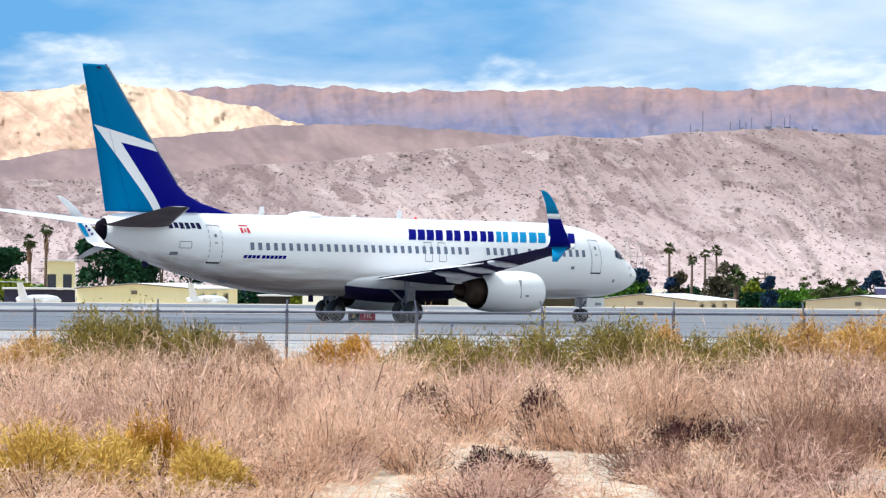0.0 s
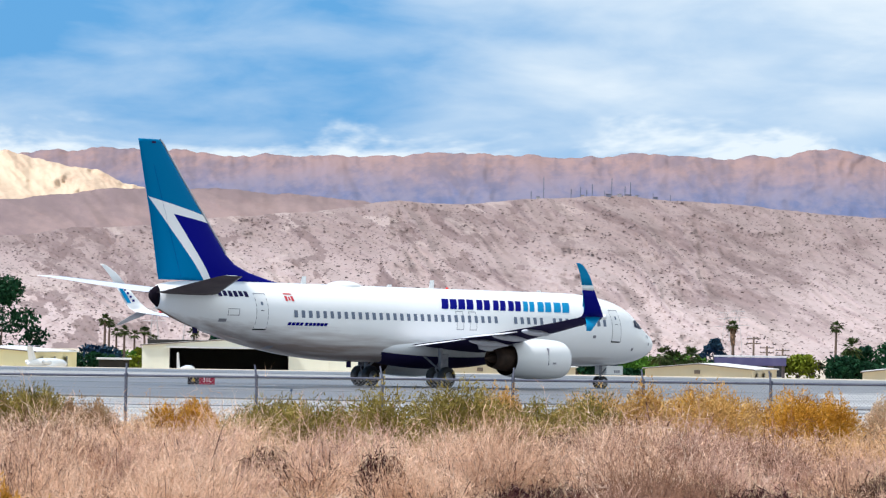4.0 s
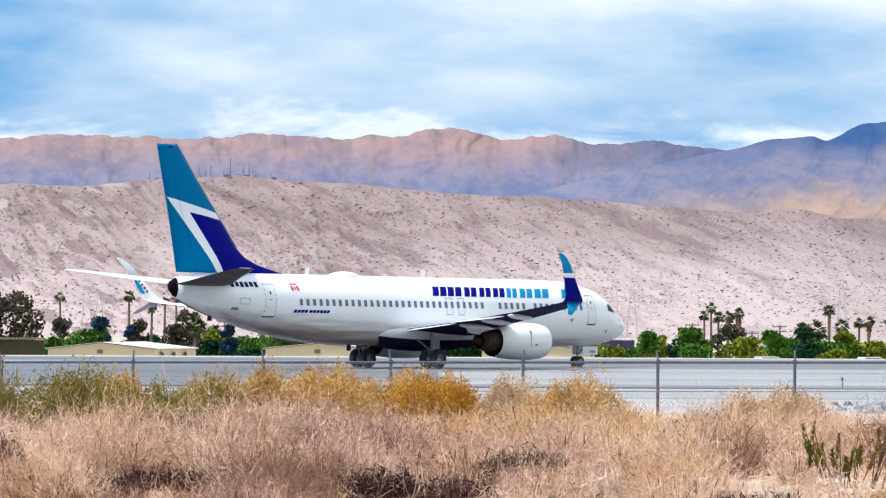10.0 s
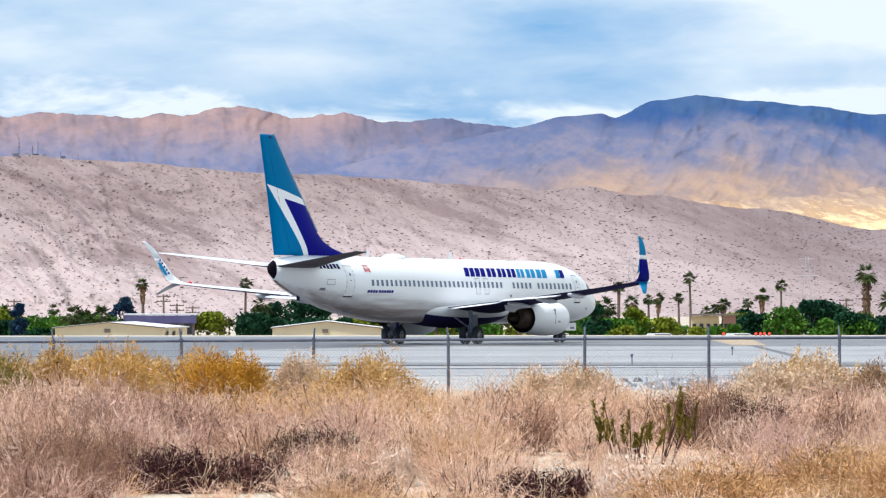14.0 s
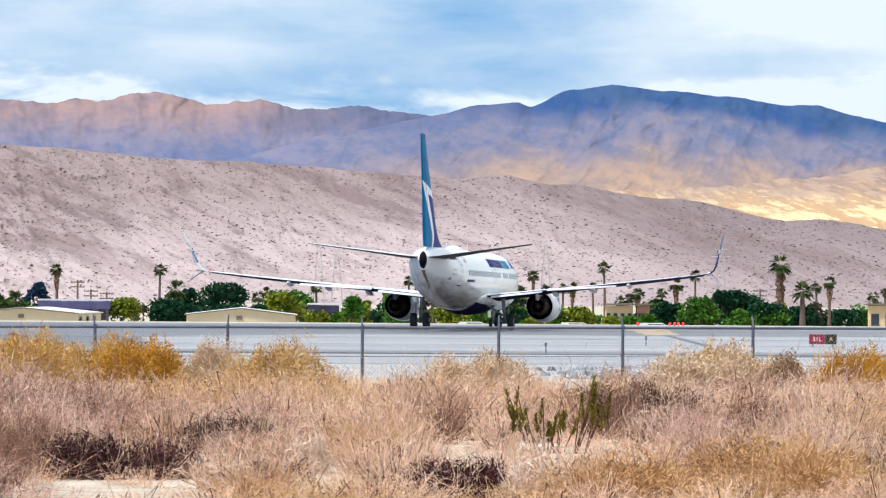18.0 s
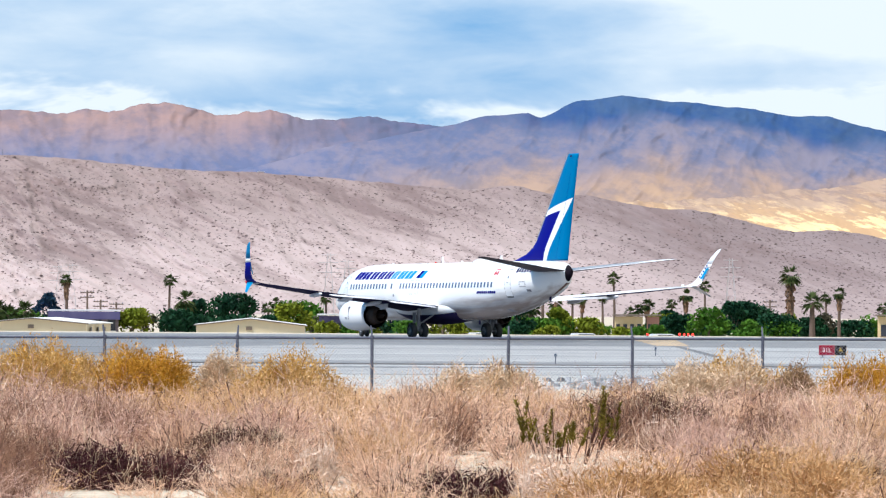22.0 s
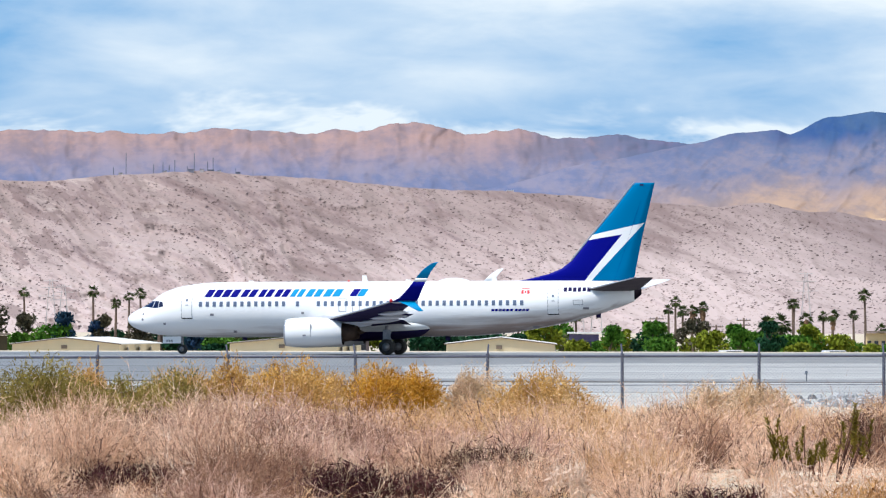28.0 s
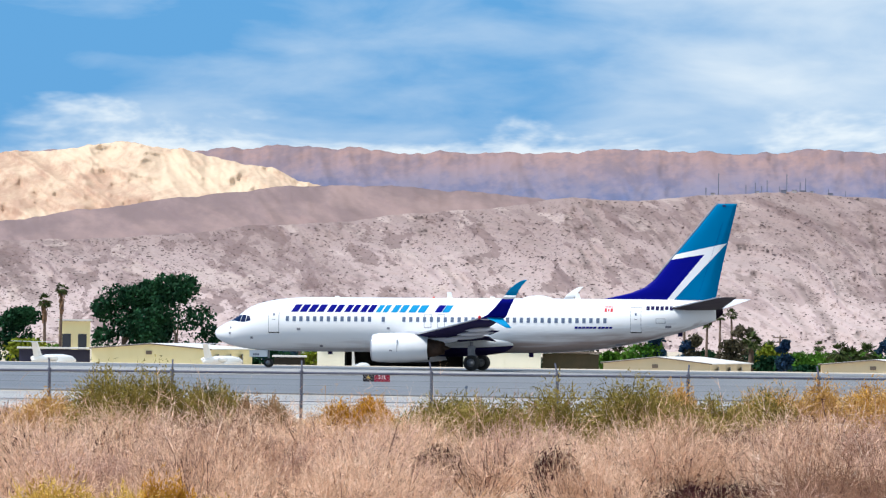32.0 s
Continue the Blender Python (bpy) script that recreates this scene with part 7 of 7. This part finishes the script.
def feathers(rnd, c, r, h, count, sprays, width, up=0.85):
    """Long thin stems that spring from each base, rise and bow outwards to a dome, with short sprays towards their tips."""
    k = np.repeat(np.arange(len(c)), count)
    m = len(k)
    az = rnd.uniform(0, 2 * np.pi, m)
    fall = np.arccos(rnd.uniform(0.12, 1.0, m) ** up)
    lump = 1 + 0.20 * np.sin(az * 3 + k * 1.7) + 0.14 * np.sin(az * 7 + k)
    reach = rnd.uniform(0.6, 1.12, m) * lump
    out = np.stack([np.cos(az), np.sin(az), np.zeros(m)], 1)
    up_ = np.array([0, 0, 1.0])
    base = c[k] + out * (r[k] * rnd.uniform(0.0, 0.45, m))[:, None]
    tip = c[k] + out * (r[k] * np.sin(fall) * reach)[:, None] + up_ * (h[k] * (0.12 + 0.9 * np.cos(fall)) * reach)[:, None]
    mid = base + (tip - base) * 0.55 + up_ * (0.10 * h[k])[:, None] + rnd.normal(size=(m, 3)) * (0.17 * r[k])[:, None]
    side = unit(np.cross(tip - base, rnd.normal(size=(m, 3)))) * (width * rnd.uniform(0.55, 1.4, m))[:, None]
    stems = np.stack([base - side, base + side, mid + side * 0.8, base - side, mid + side * 0.8, mid - side * 0.8, mid - side * 0.8, mid + side * 0.8, tip], 1)
    q = np.repeat(np.arange(m), sprays)
    n = len(q)
    t = rnd.uniform(-0.5, 1.0, n)[:, None]
    p = np.where(t < 0, mid[q] * (1 + t) - base[q] * t, mid[q] * (1 - t) + tip[q] * t)
    way = unit(unit(tip[q] - mid[q]) * 0.8 + up_ * 0.3 + rnd.normal(size=(n, 3)) * 0.62)
    ln = (h[k][q] * rnd.uniform(0.08, 0.26, n))[:, None]
    sd = unit(np.cross(way, rnd.normal(size=(n, 3)))) * (width * rnd.uniform(0.5, 1.1, n))[:, None]
    twigs = np.stack([p - sd, p + sd, p + way * ln], 1)
    return np.concatenate([stems.reshape(-1, 3), twigs.reshape(-1, 3)])


def build_brush():
    """Feathery dry bushes of four tints in drifts, with low stubble between them and dark woody hearts that stand in
    for shade.
    """
    rnd = np.random.default_rng(11)
    tufts, cores, mounds = [], [], {"straw": [], "rose": [], "brown": [], "gold": [], "bleached": []}
    for d0, d1, gap, stems, sprays, width in ((41, 60, 1.12, 310, 7, 0.0027), (60, 82, 1.35, 220, 6, 0.0039), (82, 105, 1.55, 150, 5, 0.0060)):
        low = ([], [], [])
        big = {k: ([], [], []) for k in mounds}
        y = d0
        while y < d1:
            x = -y * math.tan(radians(13.0))
            while x < y * math.tan(radians(11.2)):
                px, py = x + rnd.uniform(-0.48, 0.48) * gap, y + rnd.uniform(-0.48, 0.48) * gap
                x += gap
                if is_bare(px, py):
                    continue
                z = ground_z(px, py) - 0.02
                lift = noise.noise((px * 0.24, py * 0.16, 1.0)) + 0.5 * noise.noise((px * 0.7, py * 0.55, 5.0))
                if rnd.random() < 0.60 + 0.5 * lift and not is_open(px, py):
                    tone = noise.noise((px * 0.16, py * 0.10, 12.0)) + rnd.uniform(-0.35, 0.35) + (0.10 if px > 3.2 else 0.17 if px < -4 else 0.02 if px < -2 else 0)
                    if py < 66 and -0.11 < px / py < 0.01:
                        tone -= 0.05
                    kind = "brown" if tone < -0.24 else "rose" if tone < -0.02 else "straw" if tone < 0.34 - max(0.0, py - 75) * 0.012 else "gold"
                    if kind == "gold" and px < -2.5 and py < 85:
                        kind = "straw"
                    size = gap * rnd.uniform(0.42, 0.80) * (1 + 0.35 * lift)
                    tall = max(0.34, size * rnd.uniform(0.85, 1.3)) * (1.0 - 0.42 * smooth01((py - 68) / 20)) * (0.5 + 0.5 * smooth01((py - 43) / 9))
                    for row, v in zip(big[kind], ((px, py, z), size, tall)):
                        row.append(v)
                    if rnd.random() < 0.2:
                        for row, v in zip(big["bleached"], ((px, py, z), size * 0.9, tall * 1.12)):
                            row.append(v)
                else:
                    for row, v in zip(low, ((px, py, z), gap * rnd.uniform(0.5, 0.75), rnd.uniform(0.12, 0.30))):
                        row.append(v)
            y += gap
        c, r, h = [np.array(v) for v in low]
        tufts.append(feathers(rnd, c, r, h, int(stems * 0.34), 3, width * 1.1, 0.6))
        for k, rows in big.items():
            if rows[0]:
                c, r, h = [np.array(v) for v in rows]
                if k == "bleached":
                    mounds[k].append(feathers(rnd, c, r, h, 14, 6, width * 1.4, 0.9))
                    continue
                mounds[k].append(feathers(rnd, c, r, h, stems, sprays, width))
                # dark inner stems put the shade of the mounds into colour
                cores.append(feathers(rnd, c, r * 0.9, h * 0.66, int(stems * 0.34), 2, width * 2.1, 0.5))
    ob = new("dry_grass", tri_mesh("dry_grass", np.concatenate(tufts), STRAW))
    tagged(ob, "low dry straw-coloured grass and stubble on sand", "dry grass", kind="stuff")
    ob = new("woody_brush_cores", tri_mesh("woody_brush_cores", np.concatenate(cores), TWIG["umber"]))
    tagged(ob, "dark inner twigs standing in for shade in the dry brush mounds", "twigs", kind="stuff")
    words = {"straw": "feathery pale straw dry bushes", "rose": "feathery pinkish grey dry bushes", "brown": "feathery dull brown dry bushes", "gold": "feathery golden dry bushes",
             "bleached": "bleached bare branches standing out of the bushes"}
    for k, v in mounds.items():
        ob = new("dry_brush", tri_mesh("dry_brush", np.concatenate(v), MOUND[k]))
        tagged(ob, words[k] + " before the fence", "brush", kind="stuff")


MOUND = {
    "straw": strands("pale straw twigs", [rgb(0.54, 0.315, 0.195), rgb(0.77, 0.51, 0.36), rgb(0.86, 0.62, 0.465)], 0.9),
    "rose": strands("pinkish grey twigs", [rgb(0.37, 0.20, 0.145), rgb(0.59, 0.372, 0.287), rgb(0.74, 0.508, 0.41)], 0.9),
    "brown": strands("dull brown twigs", [rgb(0.13, 0.062, 0.04), rgb(0.27, 0.143, 0.092), rgb(0.43, 0.25, 0.165)], 0.9),
    "gold": strands("golden straw twigs", [rgb(0.47, 0.26, 0.11), rgb(0.63, 0.385, 0.195), rgb(0.75, 0.51, 0.305)], 0.9),
    "bleached": TWIG["bleached"],
}
build_brush()


def shrub(az, dist, w, top, kind, seed, name="shrub", label=None, dense=1.0):
    rnd = np.random.default_rng(seed)
    b = at(az, dist)
    z0 = ground_z(b.x, b.y) - 0.03
    ob = thing(name, label or {"olive": "rounded olive green desert shrub", "gold": "golden dry desert shrub", "orange": "rust gold flowering desert shrub", "straw": "pale straw desert shrub",
               "brown": "brown half-dry desert shrub"}[kind] + " near the fence", "shrub", Matrix.Translation((b.x, b.y, z0)), "desert shrubs")
    h = (top - z0) * (1.1 if kind == "olive" else 1.0)
    n = 5
    w *= 1.55 if kind == "olive" else 1.35
    c = np.stack([rnd.uniform(-0.3, 0.3, n) * w, rnd.uniform(-0.3, 0.3, n) * w, np.zeros(n)], 1)
    r = rnd.uniform(0.22, 0.36, n) * w
    hh = h * rnd.uniform(0.7, 0.98, n)
    hh[0] = h * 0.97
    f = new("foliage", tri_mesh("foliage", twig_cloud(rnd, c, r, hh, int((5200 if kind == "olive" else 3600) * dense), 0.055 + 0.008 * w, 0.0125 if dist > 80 else 0.0065, 0.25, 0.45, -0.4), TWIG[kind]))
    f.parent = ob
    tagged(f, kind="stuff")
    s = new("woody_base", tri_mesh("woody_base", stem_cloud(rnd, c, r, hh, 16, 0.009), TWIG[kind]))
    s.parent = ob
    tagged(s, kind="stuff")
    return ob


SHRUBS_WEST = [(-11.64, 93, 1.61, 1.13, "gold"), (-10.85, 93, 1.69, 1.49, "olive"), (-10.06, 93, 1.69, 1.32, "olive"), (-9.52, 99, 1.17, 1.15, "olive"), (-8.83, 96, 0.91, 1.04, "brown"), (-7.61, 99, 1.02, 1.04, "orange"), (-6.3, 90, 2.03, 1.08, "olive"), (-5.73, 87, 1.82, 1.12, "olive"), (-4.72, 88, 2.42, 1.42, "olive"), (-3.99, 89, 1.82, 1.3, "olive"), (-3.49, 102, 1.37, 1.35, "gold"), (-2.89, 92, 1.87, 1.24, "olive"), (-1.98, 99, 2.19, 1.37, "gold"), (-1.67, 93, 1.32, 1.57, "gold"), (-1.33, 102, 1.93, 1.32, "straw")]
SHRUBS_EAST = [(-1.2, 93, 2.05, 1.48, "gold"), (-0.84, 99, 1.41, 1.48, "orange"), (-0.16, 102, 2.09, 1.42, "gold"), (0.38, 99, 1.56, 1.39, "orange"), (0.78, 102, 1.29, 1.16, "gold"), (1.43, 102, 1.13, 1.32, "straw"), (2.23, 96, 1.67, 1.41, "gold"), (4.6, 96, 1.06, 1.1, "straw"), (5.05, 93, 1.03, 1.16, "straw"), (5.12, 96, 1.06, 1.12, "brown"), (7.85, 96, 2.1, 1.35, "straw"), (8.15, 99, 1.87, 1.32, "gold"), (8.73, 96, 1.06, 1.15, "brown"), (9.52, 96, 1.44, 1.34, "orange"), (9.98, 99, 0.94, 1.05, "gold")]
for i_, row_ in enumerate(SHRUBS_WEST + SHRUBS_EAST):
    shrub(*row_, seed=500 + i_)

# nearer shrubs: mustard ones, dead ones darkened for shade, a green resinous one and bleached branches
for i_, (a_, d_, w_, h_, k_, l_) in enumerate((
        (-11.12, 45.0, 1.3, 0.72, "mustard", "mustard yellow leafy desert shrub"), (-11.7, 45.5, 0.9, 0.62, "mustard", "mustard yellow leafy desert shrub"), (-9.95, 46.0, 0.55, 0.72, "orange", "rust gold desert shrub in dry brush"),
        (-9.45, 44.6, 0.9, 0.5, "mustard", "mustard yellow leafy desert shrub"), (8.3, 48.5, 2.0, 0.66, "rust", "broad rust brown desert shrub"), (7.0, 46.0, 1.6, 0.6, "rust", "rust brown dry desert shrub"))):
    shrub(a_, d_, w_, h_ + 0.2, k_, 700 + i_, "shrub", l_)


def dead_bush(az, dist, w, h, seed, kind="dead", label="dead bush with inner shade put into dark maroon twigs under pale arching stems", name="dead_bush"):
    rnd = np.random.default_rng(seed)
    b = at(az, dist)
    z0 = ground_z(b.x, b.y) - 0.02
    ob = thing(name, label, "bush", Matrix.Translation((b.x, b.y, z0)), "dead bushes")
    n = 6
    c = np.stack([rnd.uniform(-0.4, 0.4, n) * w, rnd.uniform(-0.2, 0.2, n), np.zeros(n)], 1)
    r = rnd.uniform(0.25, 0.4, n) * w
    hh = h * rnd.uniform(0.75, 1.0, n)
    # except on bleached bushes, the tangle's dark colour paints the shade inside
    t = new("twig_tangle", tri_mesh("twig_tangle", twig_cloud(rnd, c, r * 0.9, hh * (0.9 if kind == "bleached" else 0.86), 400 if kind == "bleached" else 2600, 0.13, 0.0075, 0.3, 0.15, -0.05, 0.25), TWIG[kind]))
    t.parent = ob
    tagged(t, kind="stuff")
    s = new("branch_frame", tri_mesh("branch_frame", feathers(rnd, c, r * 1.25, hh * 1.25, 70 if kind == "umber" else 42, 2, 0.0042), TWIG["bleached" if kind == "bleached" else "straw"]))
    s.parent = ob
    tagged(s, kind="stuff")


for i_, row_ in enumerate(DEAD):
    dead_bush(*row_, 800 + i_)
for i_, row_ in enumerate(DRY):
    dead_bush(*row_, 840 + i_, "umber", "umber brown half-dead bush in the dry brush", "dry_bush")
for i_, (a_, d_, w_, h_) in enumerate(((5.85, 47.0, 0.95, 0.72), (7.0, 66.0, 0.7, 0.6), (2.6, 55.0, 0.5, 0.55), (3.5, 60.0, 0.5, 0.5))):
    dead_bush(a_, d_, w_, h_, 900 + i_, "bleached", "bleached bare branching bush in the brush", "bare_bush")


def green_plant():
    """An upright resinous shrub: five loose bunches of sprigs with short needles."""
    b = at(5.78, 62.0)
    z0 = ground_z(b.x, b.y)
    ob = thing("creosote_bush", "olive green upright creosote bush among dry brush", "bush", Matrix.Translation((b.x, b.y, z0)))
    rnd = np.random.default_rng(77)
    for centre, spread, count, low_, high in ((-0.48, 0.08, 6, 0.50, 0.74), (-0.22, 0.07, 5, 0.40, 0.66), (0.06, 0.10, 6, 0.36, 0.64), (0.44, 0.07, 6, 0.58, 0.90), (0.66, 0.05, 3, 0.45, 0.68)):
        for k in range(count):
            x, y = centre + rnd.uniform(-1, 1) * spread, rnd.uniform(-0.2, 0.2)
            h = (rnd.uniform(low_ - 0.1, high) + 0.08) * 1.1
            lean = (x - centre) * 1.2 + rnd.uniform(-0.13, 0.13)
            m = 95
            t = rnd.uniform(0.52, 1, m)[:, None]
            base = np.array([x, y, 0.0]) + np.array([lean, 0, h]) * t
            a = rnd.uniform(0, 2 * np.pi, m)
            d = unit(np.stack([np.cos(a), np.sin(a), rnd.uniform(0.3, 1.5, m)], 1))
            side = unit(np.cross(d, rnd.normal(size=(m, 3)))) * 0.011
            v = np.stack([base - side, base + side, base + d * rnd.uniform(0.04, 0.13, (m, 1)) * (1.4 - 0.75 * t)], 1).reshape(-1, 3)
            s = new("sprig", tri_mesh("sprig", v, TWIG["green"]))
            s.parent = ob
            bm = bmesh.new()
            tube(bm, (x * 0.6, y * 0.6, -0.05), (x + lean, y, h), 0.012, 0.005, 5)
            part("stem", bm, TWIG["umber"], s)


green_plant()


def motions():
    """The airliner taxis, turns about and rolls back; its wheels turn with the way it goes."""
    rows = [(t, pose(x, y, 0.0, 0, 0, h) @ Matrix.Rotation(radians(SIT), 4, "Y")) for t, x, y, h in TAXI]
    walk(JET, rows)
    # way rolled by each time, by straight steps between the rows
    gone = [0.0]
    for (t0, x0, y0, h0), (t1, x1, y1, h1) in zip(TAXI, TAXI[1:]):
        gone.append(gone[-1] + math.hypot(x1 - x0, y1 - y0))
    times = [r[0] for r in TAXI]
    for axle, place, radius in WHEELS:
        turn = []
        step = 1 / 15 if radius > 0.5 else 1 / 30
        for k in range(int(round(32.0 / step)) + 1):
            t = k * step
            way = float(np.interp(t, times, gone))
            turn.append((t, pose(place.x, place.y, place.z) @ Matrix.Rotation(way / radius, 4, "Y")))
        walk(axle, turn)


motions()
